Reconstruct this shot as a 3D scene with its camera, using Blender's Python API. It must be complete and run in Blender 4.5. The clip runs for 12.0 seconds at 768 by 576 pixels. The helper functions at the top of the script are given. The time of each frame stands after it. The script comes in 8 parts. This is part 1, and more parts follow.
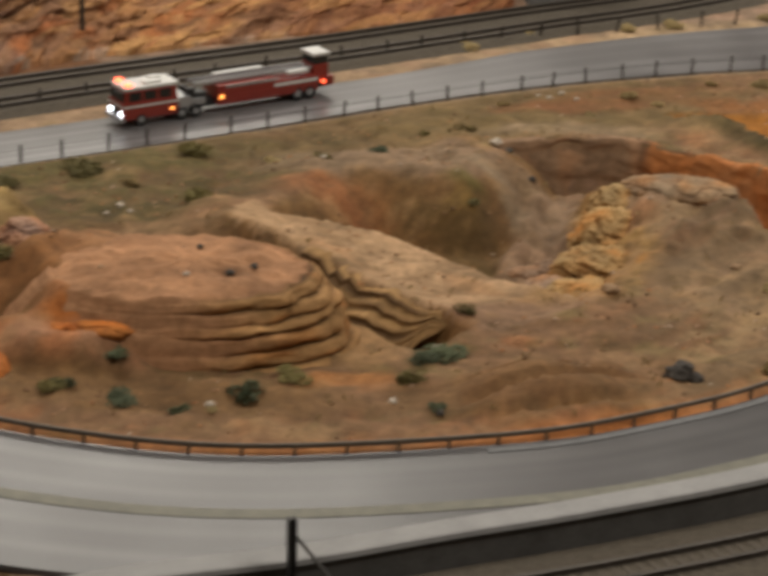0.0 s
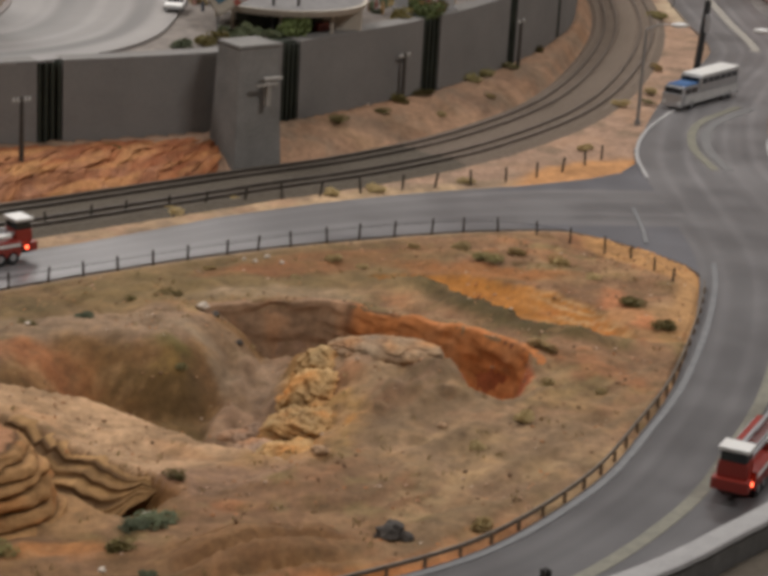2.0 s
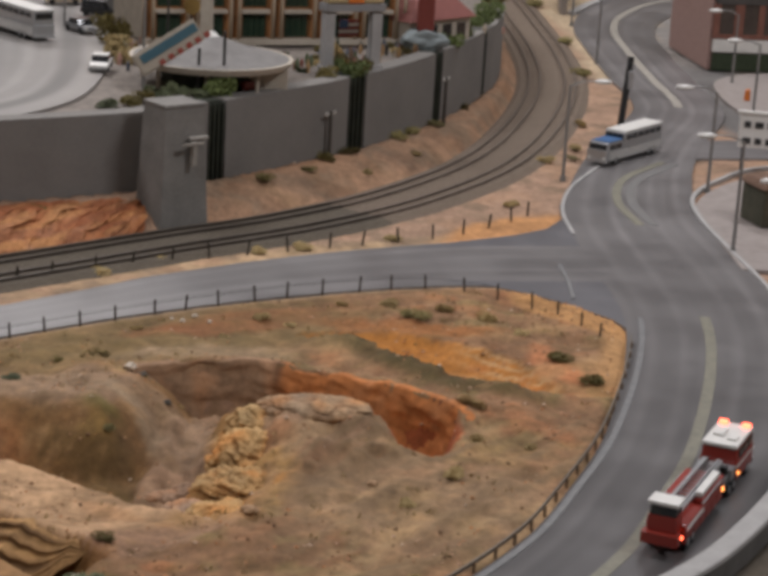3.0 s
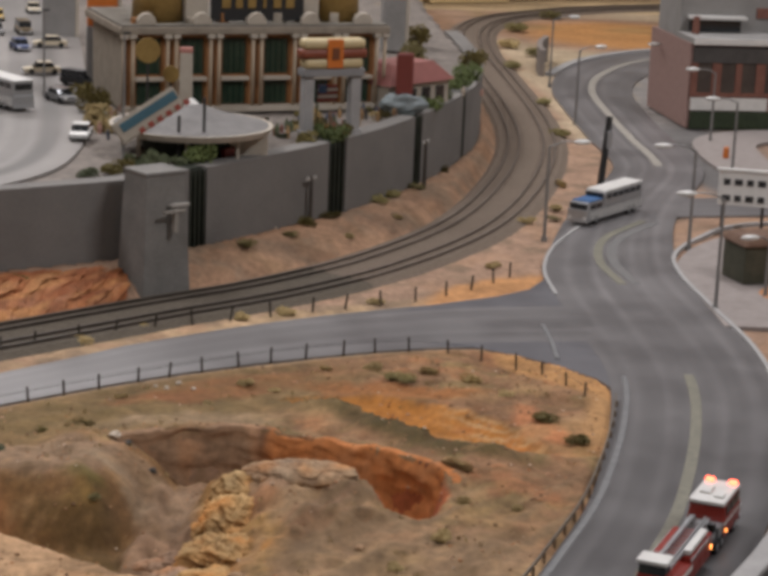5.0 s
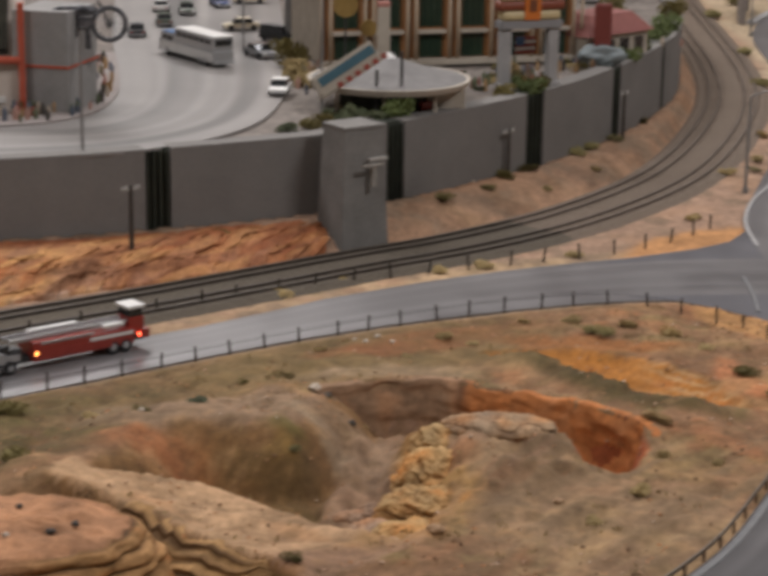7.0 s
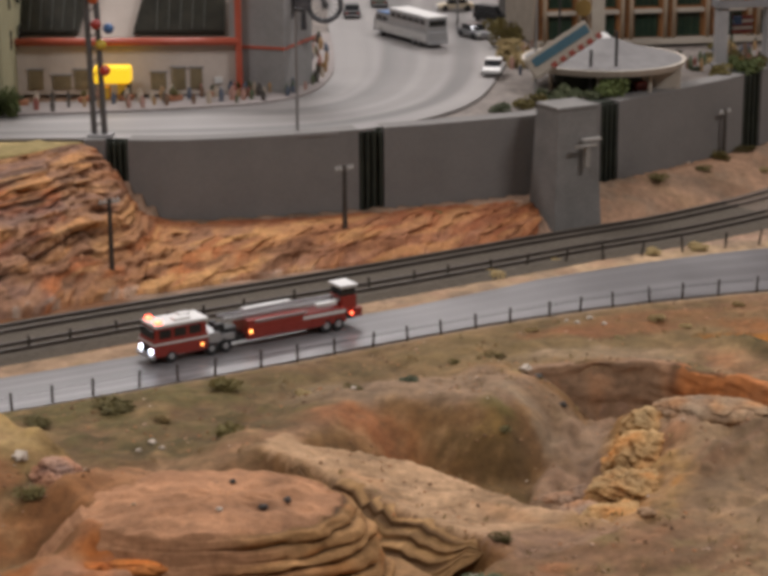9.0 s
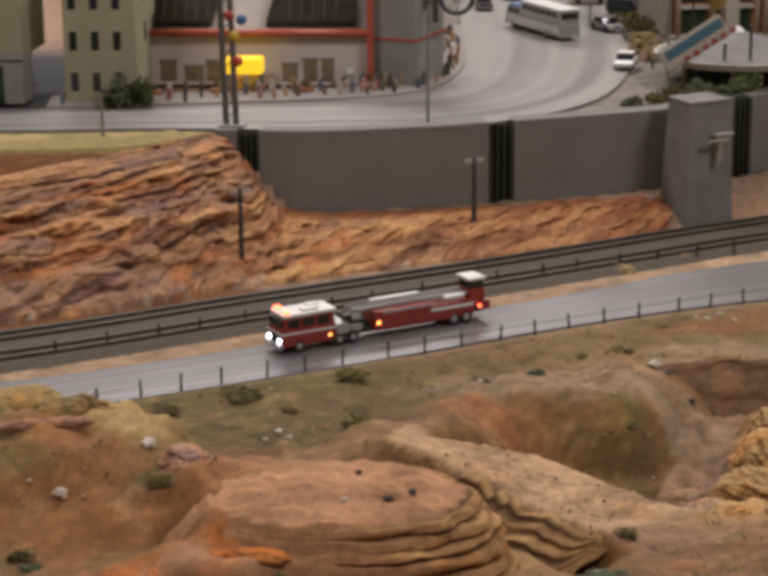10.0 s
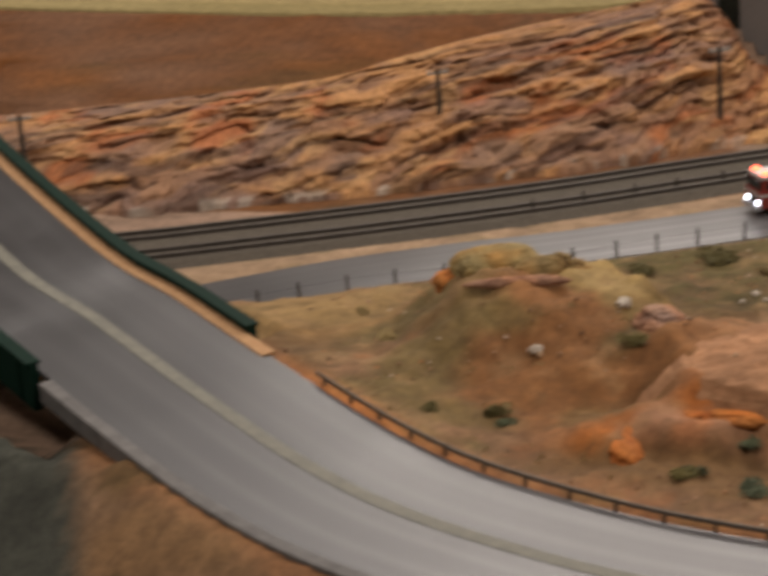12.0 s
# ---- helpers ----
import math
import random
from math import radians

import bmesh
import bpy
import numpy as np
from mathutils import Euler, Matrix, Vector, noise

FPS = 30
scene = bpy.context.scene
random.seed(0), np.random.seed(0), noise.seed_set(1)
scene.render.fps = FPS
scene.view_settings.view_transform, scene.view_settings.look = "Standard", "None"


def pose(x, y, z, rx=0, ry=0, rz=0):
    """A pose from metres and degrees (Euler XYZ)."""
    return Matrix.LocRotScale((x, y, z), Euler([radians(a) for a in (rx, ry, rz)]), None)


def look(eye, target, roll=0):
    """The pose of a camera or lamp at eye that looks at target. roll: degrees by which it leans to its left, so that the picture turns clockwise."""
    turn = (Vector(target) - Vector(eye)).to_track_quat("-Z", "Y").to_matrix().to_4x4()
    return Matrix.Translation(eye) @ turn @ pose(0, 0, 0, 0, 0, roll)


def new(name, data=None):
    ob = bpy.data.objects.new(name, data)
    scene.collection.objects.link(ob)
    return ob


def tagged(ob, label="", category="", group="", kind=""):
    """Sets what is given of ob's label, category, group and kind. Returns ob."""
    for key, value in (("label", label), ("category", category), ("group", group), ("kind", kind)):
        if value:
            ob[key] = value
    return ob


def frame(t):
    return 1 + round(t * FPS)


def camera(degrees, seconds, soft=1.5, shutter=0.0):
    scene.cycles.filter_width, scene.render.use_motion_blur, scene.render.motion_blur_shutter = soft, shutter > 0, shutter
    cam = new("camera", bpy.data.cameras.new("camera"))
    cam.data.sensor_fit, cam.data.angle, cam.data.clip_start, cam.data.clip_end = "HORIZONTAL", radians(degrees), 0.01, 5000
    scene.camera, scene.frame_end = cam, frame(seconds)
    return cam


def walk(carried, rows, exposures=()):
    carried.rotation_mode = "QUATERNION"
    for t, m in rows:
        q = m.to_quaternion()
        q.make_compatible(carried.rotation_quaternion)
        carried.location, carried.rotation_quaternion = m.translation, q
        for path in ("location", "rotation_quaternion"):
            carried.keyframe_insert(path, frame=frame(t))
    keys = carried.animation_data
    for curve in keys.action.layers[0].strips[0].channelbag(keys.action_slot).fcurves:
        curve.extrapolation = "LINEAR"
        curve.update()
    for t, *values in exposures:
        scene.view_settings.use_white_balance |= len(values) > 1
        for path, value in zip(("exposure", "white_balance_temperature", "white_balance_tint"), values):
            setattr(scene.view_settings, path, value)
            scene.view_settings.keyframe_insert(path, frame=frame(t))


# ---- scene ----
# A model landscape at a scale of 1:87. Lengths below are in centimetres and CM turns them into metres.
CM = 0.01
EYE = Vector((0.0, 0.0, 0.5228))


def aim(yaw, pitch, roll):
    """The camera's pose from degrees: yaw to the left of +y, pitch up, roll as in look()."""
    a, b = radians(yaw), radians(pitch)
    way = Vector((-math.sin(a) * math.cos(b), math.cos(a) * math.cos(b), math.sin(b)))
    return look(EYE, EYE + way, roll)


cam = camera(21.14, 12.0, soft=4.3, shutter=0.5)
ROWS = [
    (0.0, 1.434, -22.457, 1.674),
    (0.5, -1.990, -21.635, 2.576),
    (1.0, -4.252, -20.125, 2.702),
    (1.5, -6.660, -18.427, 3.613),
    (2.0, -6.974, -17.553, 3.477),
    (2.5, -8.596, -16.456, 3.706),
    (3.0, -8.961, -15.829, 3.419),
    (3.5, -9.333, -15.108, 2.874),
    (3.7, -9.524, -14.855, 2.866),
    (5.5, -9.210, -14.000, 2.300),
    (6.0, -8.596, -14.085, 2.158),
    (6.5, -6.424, -14.850, 1.558),
    (7.0, -3.698, -15.504, 0.838),
    (7.5, -1.319, -15.924, 0.539),
    (9.5, 4.024, -16.101, -0.512),
    (10.0, 6.135, -16.260, -0.569),
    (10.5, 7.807, -16.698, -0.541),
    (11.0, 11.074, -16.830, -0.889),
    (11.5, 15.420, -18.550, -2.500),
    (12.0, 20.160, -19.600, -4.260),
]
walk(cam, [(t, aim(y, p, r)) for t, y, p, r in ROWS], exposures=[(0.0, -0.19, 6850, 8), (1.0, -0.10, 6500, 9), (2.0, -0.07, 6350, 11), (3.5, -0.04, 6100, 13), (6.5, -0.03, 6250, 13), (7.5, -0.03, 6250, 13), (9.5, 0.0, 6300, 15), (11.0, -0.06, 6600, 15), (12.0, -0.14, 6850, 14)])

# ---- light: the hall's lamps above the layout ----
world = bpy.data.worlds.new("hall_air")
scene.world = world
world.use_nodes = True
world.node_tree.nodes["Background"].inputs[0].default_value = (1.0, 0.955, 0.92, 1)
world.node_tree.nodes["Background"].inputs[1].default_value = 0.27


def hall_lamp(x, y, z, size, size_y, power, target, colour=(1.0, 0.98, 0.96)):
    data = bpy.data.lights.new("hall_lamp", "AREA")
    data.shape, data.size, data.size_y, data.energy, data.color = "RECTANGLE", size, size_y, power, colour
    ob = new("hall_lamp", data)
    ob.matrix_world = look(Vector((x, y, z)), Vector(target))
    return ob


hall_lamp(-1.2, 2.7, 2.6, 1.0, 0.5, 35, (-0.2, 1.7, 0))
hall_lamp(1.3, 3.3, 2.6, 1.0, 0.5, 37, (0.5, 2.4, 0))
hall_lamp(-0.9, 5.6, 2.6, 2.2, 0.8, 67, (-0.1, 2.9, 0), (1.0, 0.95, 0.89))
hall_lamp(-1.4, -0.2, 2.5, 0.8, 0.4, 26, (-0.2, 2.2, 0))
hall_lamp(2.0, 0.5, 2.5, 0.8, 0.4, 40, (0.5, 2.6, 0))
# ---- helpers for meshes (centimetres) ----
rng = random.Random(7)


def node_mat(name, rough=0.8, metal=0.0, spec=0.4):
    m = bpy.data.materials.new(name)
    m.use_nodes = True
    b = m.node_tree.nodes["Principled BSDF"]
    b.inputs["Roughness"].default_value = rough
    b.inputs["Metallic"].default_value = metal
    b.inputs["Specular IOR Level"].default_value = spec
    return m, m.node_tree.nodes, m.node_tree.links, b


def add_node(nodes, kind, **props):
    n = nodes.new(kind)
    for key, value in props.items():
        n.inputs[key].default_value = value
    return n


def varied(name, a, b, rough=0.8, metal=0.0, scale=60.0, fine=500.0, bump=0.15, depth=0.0006, spec=0.4, each=0.0):
    """Two colours mixed by coarse and fine noise, with relief; each: how much single objects differ."""
    m, nodes, links, p = node_mat(name, rough, metal, spec)
    co = nodes.new("ShaderNodeTexCoord")
    big = add_node(nodes, "ShaderNodeTexNoise", Scale=scale, Detail=4.0, Roughness=0.6)
    small = add_node(nodes, "ShaderNodeTexNoise", Scale=fine, Detail=3.0, Roughness=0.7)
    for n in (big, small):
        links.new(co.outputs["Object"], n.inputs["Vector"])
    mid = nodes.new("ShaderNodeMix")
    mid.inputs[0].default_value = 0.4
    links.new(big.outputs[0], mid.inputs[2])
    links.new(small.outputs[0], mid.inputs[3])
    ramp = nodes.new("ShaderNodeValToRGB")
    ramp.color_ramp.elements[0].position, ramp.color_ramp.elements[1].position = 0.33, 0.67
    ramp.color_ramp.elements[0].color, ramp.color_ramp.elements[1].color = (*a, 1), (*b, 1)
    links.new(mid.outputs[0], ramp.inputs[0])
    out = ramp.outputs[0]
    if each:
        info = nodes.new("ShaderNodeObjectInfo")
        hsv = nodes.new("ShaderNodeHueSaturation")
        rmap = nodes.new("ShaderNodeMapRange")
        rmap.inputs[3].default_value, rmap.inputs[4].default_value = 1 - each, 1 + each
        links.new(info.outputs["Random"], rmap.inputs[0])
        links.new(rmap.outputs[0], hsv.inputs["Value"])
        links.new(out, hsv.inputs["Color"])
        out = hsv.outputs[0]
    links.new(out, p.inputs["Base Color"])
    if bump:
        bp = add_node(nodes, "ShaderNodeBump", Strength=bump, Distance=depth)
        links.new(small.outputs[0], bp.inputs["Height"])
        links.new(bp.outputs[0], p.inputs["Normal"])
    return m


def paint(name, colour, rough=0.5, metal=0.0, spec=0.5, dirt=0.12):
    """Paint or plastic with slight uneven dirt."""
    dark = tuple(c * (1 - dirt) for c in colour)
    light = tuple(min(1, c * (1 + dirt * 0.5)) for c in colour)
    return varied(name, dark, light, rough, metal, 90.0, 700.0, 0.05, 0.0003, spec)


def glow(name, colour, strength):
    m, nodes, links, p = node_mat(name, 0.4)
    p.inputs["Base Color"].default_value = (*colour, 1)
    p.inputs["Emission Color"].default_value = (*colour, 1)
    p.inputs["Emission Strength"].default_value = strength
    return m


def mesh_of(bm, name, material, smooth=False):
    me = bpy.data.meshes.new(name)
    bmesh.ops.scale(bm, vec=(CM, CM, CM), verts=bm.verts)
    bm.normal_update()
    bm.to_mesh(me)
    bm.free()
    for f in me.polygons:
        f.use_smooth = smooth
    for m in material if isinstance(material, (list, tuple)) else [material]:
        me.materials.append(m)
    return me


def part(name, bm, material, parent=None, label="", smooth=False):
    """Links a bmesh, in centimetres, as one mesh object under a thing or a part."""
    ob = new(name, mesh_of(bm, name, material, smooth))
    if parent:
        ob.parent = parent
    if label:
        ob["label"] = label
    return ob


def raw(name, verts, faces, material, smooth=True, parent=None):
    """A mesh from arrays of places (centimetres) and faces."""
    me = bpy.data.meshes.new(name)
    me.from_pydata((np.asarray(verts, float) * CM).tolist(), [], [tuple(int(i) for i in f) for f in faces])
    for f in me.polygons:
        f.use_smooth = smooth
    me.materials.append(material)
    ob = new(name, me)
    if parent:
        ob.parent = parent
    return ob


def thing(name, x, y, z, turn=0.0, label="", category="", group="", kind="", tilt=0.0):
    ob = new(name)
    ob.empty_display_size = 0.01
    ob.matrix_basis = pose(x * CM, y * CM, z * CM, tilt, 0, turn)
    return tagged(ob, label, category, group, kind)


def box(bm, x, y, z, sx, sy, sz, turn=0.0, bevel=0.0, taper=1.0, tilt=(0, 0)):
    """A block with its base's middle at x, y, z; taper: how much narrower the top is."""
    made = bmesh.ops.create_cube(bm, size=1.0)["verts"]
    for v in made:
        k = taper if v.co.z > 0 else 1.0
        v.co = Vector((v.co.x * sx * k, v.co.y * sy * k, (v.co.z + 0.5) * sz))
    if bevel:
        edges = list({e for v in made for e in v.link_edges})
        done = bmesh.ops.bevel(bm, geom=edges, offset=bevel, segments=2, affect="EDGES", profile=0.6)
        made = list({v for f in done["faces"] for v in f.verts} | {v for v in made if v.is_valid})
    m = pose(x, y, z, tilt[0], tilt[1], turn)
    bmesh.ops.transform(bm, matrix=m, verts=made)
    return made


def rod(bm, a, b, r0, r1=None, seg=8):
    """A round bar from a to b."""
    a, b = Vector(a), Vector(b)
    r1 = r0 if r1 is None else r1
    turn = (b - a).to_track_quat("Z", "Y").to_matrix().to_4x4()
    m = Matrix.Translation((a + b) / 2) @ turn
    return bmesh.ops.create_cone(bm, cap_ends=True, segments=seg, radius1=r0, radius2=r1, depth=(b - a).length, matrix=m)["verts"]


def ball(bm, x, y, z, sx, sy, sz, sub=2, rough=0.0, seed=0):
    made = bmesh.ops.create_icosphere(bm, subdivisions=sub, radius=1.0)["verts"]
    for v in made:
        k = 1 + rough * noise.noise(v.co * 1.7 + Vector((seed * 3.1, seed, 0)))
        v.co = Vector((x + v.co.x * sx * k, y + v.co.y * sy * k, z + v.co.z * sz * k))
    return made


def solid(bm, outline, depth, place=Matrix()):
    """A flat outline (x, z) pushed through along y by depth, centred."""
    a = [bm.verts.new(place @ Vector((x, -depth / 2, z))) for x, z in outline]
    b = [bm.verts.new(place @ Vector((x, depth / 2, z))) for x, z in outline]
    bm.faces.new(a)
    bm.faces.new(b[::-1])
    n = len(a)
    for i in range(n):
        bm.faces.new((a[i], b[i], b[(i + 1) % n], a[(i + 1) % n]))
    bmesh.ops.recalc_face_normals(bm, faces=bm.faces)


def spline(points, step):
    """A smooth line through control points (any number of columns), sampled about every step along x and y."""
    p = np.asarray(points, float)
    p = np.vstack([2 * p[0] - p[1], p, 2 * p[-1] - p[-2]])
    out = []
    for i in range(1, len(p) - 2):
        n = max(2, int(np.hypot(*(p[i + 1] - p[i])[:2]) / step))
        for k in range(n):
            t = k / n
            out.append(0.5 * (2 * p[i] + (p[i + 1] - p[i - 1]) * t + (2 * p[i - 1] - 5 * p[i] + 4 * p[i + 1] - p[i + 2]) * t * t
                              + (3 * p[i] - p[i - 1] - 3 * p[i + 1] + p[i + 2]) * t ** 3))
    return np.array(out + [p[-2]])


def normals(line):
    d = np.gradient(line[:, :2], axis=0)
    d /= np.hypot(d[:, 0], d[:, 1])[:, None] + 1e-9
    return np.stack([-d[:, 1], d[:, 0]], 1)


def shifted(line, side):
    """The line moved to its left by side (a number or one for each place)."""
    out = line.copy()
    out[:, :2] += normals(line) * np.reshape(side, (-1, 1)) if np.ndim(side) else normals(line) * side
    return out


def sweep(name, line, profile, material, parent=None, smooth=False):
    """A profile of (side, height) pairs swept along a line of x, y, z."""
    n = normals(line)
    rows = [np.column_stack([line[:, :2] + n * s, line[:, 2] + h]) for s, h in profile]
    k, m = len(profile), len(line)
    verts = np.stack(rows, 1).reshape(-1, 3)
    faces = []
    for i in range(m - 1):
        for j in range(k):
            q = (j + 1) % k
            faces.append((i * k + j, (i + 1) * k + j, (i + 1) * k + q, i * k + q))
    faces.append(tuple(range(k)))
    faces.append(tuple((m - 1) * k + j for j in range(k))[::-1])
    ob = raw(name, verts, faces, material, smooth, parent)
    ob.data.validate()
    bm = bmesh.new()
    bm.from_mesh(ob.data)
    bmesh.ops.recalc_face_normals(bm, faces=bm.faces)
    bm.to_mesh(ob.data)
    bm.free()
    return ob


# noise on arrays
LATTICE = np.random.RandomState(3).rand(256, 256)


def grain(x, y, seed=0):
    x, y = np.asarray(x, float) + seed * 17.3, np.asarray(y, float) + seed * 5.7
    xi, yi = np.floor(x).astype(int), np.floor(y).astype(int)
    fx, fy = x - xi, y - yi
    fx, fy = fx * fx * (3 - 2 * fx), fy * fy * (3 - 2 * fy)
    g = lambda a, b: LATTICE[a % 256, b % 256]
    return (g(xi, yi) * (1 - fx) + g(xi + 1, yi) * fx) * (1 - fy) + (g(xi, yi + 1) * (1 - fx) + g(xi + 1, yi + 1) * fx) * fy


def fbm(x, y, octaves=4, seed=0):
    total, k, w = 0.0, 1.0, 0.5
    for o in range(octaves):
        total = total + w * (grain(x * k, y * k, seed + o) - 0.5) * 2
        k, w = k * 2.03, w * 0.5
    return total


def step(a, b, v):
    t = np.clip((v - a) / (b - a), 0, 1)
    return t * t * (3 - 2 * t)


def near_line(x, y, line):
    """For arrays of places: the distance to a line, the index of its nearest point and the side (left is +)."""
    sh = x.shape
    px, py = x.ravel(), y.ravel()
    best, idx = np.full(px.shape, 1e9), np.zeros(px.shape, int)
    for i in range(0, len(line)):
        d = (px - line[i, 0]) ** 2 + (py - line[i, 1]) ** 2
        m = d < best
        best[m], idx[m] = d[m], i
    n = normals(line)[idx]
    side = (px - line[idx, 0]) * n[:, 0] + (py - line[idx, 1]) * n[:, 1]
    return np.sqrt(best).reshape(sh), idx.reshape(sh), side.reshape(sh)
# ---- the plan: lines of roads, tracks and walls (x, y, z[, width]) ----
NEAR = spline([(-122, 178, 9.5, 13), (-100, 149, 8.6, 13), (-74, 123, 6.6, 13), (-63.3, 115.6, 5.2, 13), (-52.5, 107.5, 4.0, 13), (-42, 100.3, 2.8, 13), (-33.5, 96.4, 2.0, 13),
               (-21.4, 93.4, 1.3, 13.4), (-9.0, 93.2, 0.8, 13.4), (6.6, 97.0, 0.4, 13.4), (16.2, 101.6, 0.15, 13), (25.7, 108.2, 0, 13), (34.8, 118.8, 0, 13),
               (41.0, 129.6, 0, 13), (46.6, 141, 0, 13.4), (53.2, 158.7, 0, 14.4), (57.2, 174, 0, 15), (59.0, 192, 0, 16), (60.5, 212, 0, 15),
               (66.5, 234, 0, 13.5), (74.0, 253, 0, 12.5), (83.6, 275, 0, 12.6), (86.2, 299, 0, 13), (88.7, 322, 0, 13.4), (92.4, 347, 0, 14), (100, 368, 0, 15), (115, 389, 0, 16),
               (150, 412, 0, 16)], 1.5)
FAR = spline([(-130, 78, -2.5, 9.5), (-95, 110, -2.2, 9.5), (-80, 122.5, -1.6, 9.5), (-65, 135, -0.6, 9.5), (-57, 141, -0.2, 9.5), (-47, 146.6, 0, 9.5), (-39.5, 150.4, 0, 9.5),
              (-23, 160.5, 0, 9.5), (-7, 171.3, 0, 9.5), (5, 178.0, 0, 9.6), (20, 185.6, 0, 12), (32, 190.0, 0, 14), (42, 191.8, 0, 16.5), (56, 192.5, 0, 17)], 1.5)
slim = np.interp(FAR[:, 0], [-75, -60, -4, 9], [0.0, 1.0, 1.0, 0.0])
FAR[:, :2] -= normals(FAR) * (1.4 * slim)[:, None]
FAR[:, 3] = FAR[:, 3] - 1.6 * slim
TRACK = spline([(-125, 112, -0.6), (-85, 138.5, -0.2), (-70, 146, 0), (-57, 153, 0), (-43.5, 161, 0), (-32, 168.8, 0), (-20, 176.6, 0), (-8.5, 184, 0), (8.9, 196, 0),
                (23, 205.5, 0), (36, 217.8, 0), (49, 236, 0), (59.6, 260, 0), (68.4, 288.5, 0), (73.6, 319, 0), (77.5, 358.7, 0), (81, 395, 0),
                (87, 427, 0), (97, 450, 0), (113, 466, 0), (135, 479, 0), (190, 496, 0)], 1.2)
PLATEAU = 10.7
WALL = spline([(-37.5, 195.6, 0), (-30, 195.6, 0), (-22.6, 196.9, 0), (-10.8, 201, 0), (0, 205.6, 0), (7.5, 209.4, 0), (16, 216.5, 0), (27.1, 227.9, 0), (33.8, 235.6, 0), (44.7, 252, 0),
               (55.1, 273, 0), (60.5, 290, 0), (64.5, 312, 0), (67, 345, 0), (69, 372, 0)], 1.2)
RIM = np.vstack([spline([(-170, 196, 0), (-110, 188, 0), (-74, 185.4, 0), (-59.6, 186.6, 0), (-45.6, 189, 0), (-38.5, 195.0, 0)], 1.5)[:-1], WALL, spline([(69, 372, 0), (72, 400, 0), (74, 440, 0), (74, 560, 0)], 2)[1:]])
LIP = spline([(-30, 81.5, 0.9), (-21, 83.0, 1.8), (-13, 85.0, 2.6), (-6.2, 86.9, 2.8), (0.9, 90.0, 2.8), (8.6, 93.2, 2.8), (18.5, 98.0, 2.8), (28.5, 104.7, 2.8), (34.5, 110.0, 2.8), (39.8, 115.2, 2.8), (46.5, 124.3, 2.8), (51.5, 133, 2.8), (56, 143, 2.8), (60, 155, 2.6)], 1.2)
BACKTRACK = shifted(LIP, -5.2)
BACKTRACK[:, 2] = LIP[:, 2] - 1.7
SIDE = spline([(70, 248, 0, 11), (84, 249.5, 0, 11), (100, 251, 0, 11), (150, 254, 0, 11)], 1.5)
CORNER = np.array([(35.0, 184.6), (39.5, 183.3), (43.0, 180.4), (46.2, 176.6), (48.4, 173.0), (49.6, 167.5), (56, 166), (57, 190), (57, 216), (53.4, 217), (52.2, 210.5), (49.5, 206), (45.5, 203.0), (40, 200.4), (35.0, 198.0)])
# ---- the ground: one sheet with the canyon island, the slopes and the town's terrace ----
def bump_at(x, y, cx, cy, a, b, turn=0.0):
    """Normalised distance from an ellipse's middle."""
    c, s = math.cos(radians(turn)), math.sin(radians(turn))
    u, v = (x - cx) * c + (y - cy) * s, -(x - cx) * s + (y - cy) * c
    return np.sqrt((u / a) ** 2 + (v / b) ** 2)


def ledges(z, height, sharp=0.75):
    """Turns a slope into rock ledges of that height."""
    k = np.floor(z / height)
    f = z / height - k
    return (k + np.where(f < sharp, 0.25 * f / sharp, 0.25 + 0.75 * (f - sharp) / (1 - sharp))) * height


BROW = spline([(-14.5, 134.5, 0), (-13.4, 137.0, 0), (-11, 141, 0), (-8.8, 145, 0), (-6, 147.2, 0), (-2.7, 147.1, 0), (0.6, 146.2, 0), (2.6, 147.5, 0), (3.8, 151.0, 0), (4.6, 154.0, 0)], 0.6)
CLIFF = spline([(4.6, 154.0, 0), (6.0, 155.8, 0), (8.9, 156.9, 0), (15.2, 156.7, 0), (19.7, 154.5, 0), (23.2, 151.6, 0), (26.7, 148.9, 0), (29.3, 146.2, 0), (29.6, 144.6, 0)], 0.6)
BACK = spline([(29.6, 144.6, 0), (28.8, 141.6, 0), (27.2, 138.8, 0), (25.2, 138.2, 0), (23.8, 139.4, 0), (23.0, 142.2, 0), (21.4, 144.6, 0), (18.6, 145.9, 0), (15, 145, 0)], 0.6)
QUARRY = spline([(18.0, 167.6, 0), (21.0, 166.0, 0), (24.6, 162.6, 0), (27.8, 158.0, 0), (31.3, 153.8, 0), (35.5, 151.4, 0), (40.0, 151.6, 0)], 0.6)
CRAG = spline([(15, 145, 0), (14.6, 138.6, 0), (14.5, 132.8, 0), (12.5, 127.5, 0), (8, 122.8, 0), (3.6, 120.0, 0)], 0.6)
SLAB = spline([(3.6, 120.0, 0), (1.4, 121.8, 0), (-2.6, 125.1, 0), (-6.0, 128.2, 0), (-9.2, 130.4, 0), (-12.4, 132.8, 0), (-14.5, 134.5, 0)], 0.6)
BASIN = np.vstack([BROW, CLIFF, BACK, CRAG, SLAB])


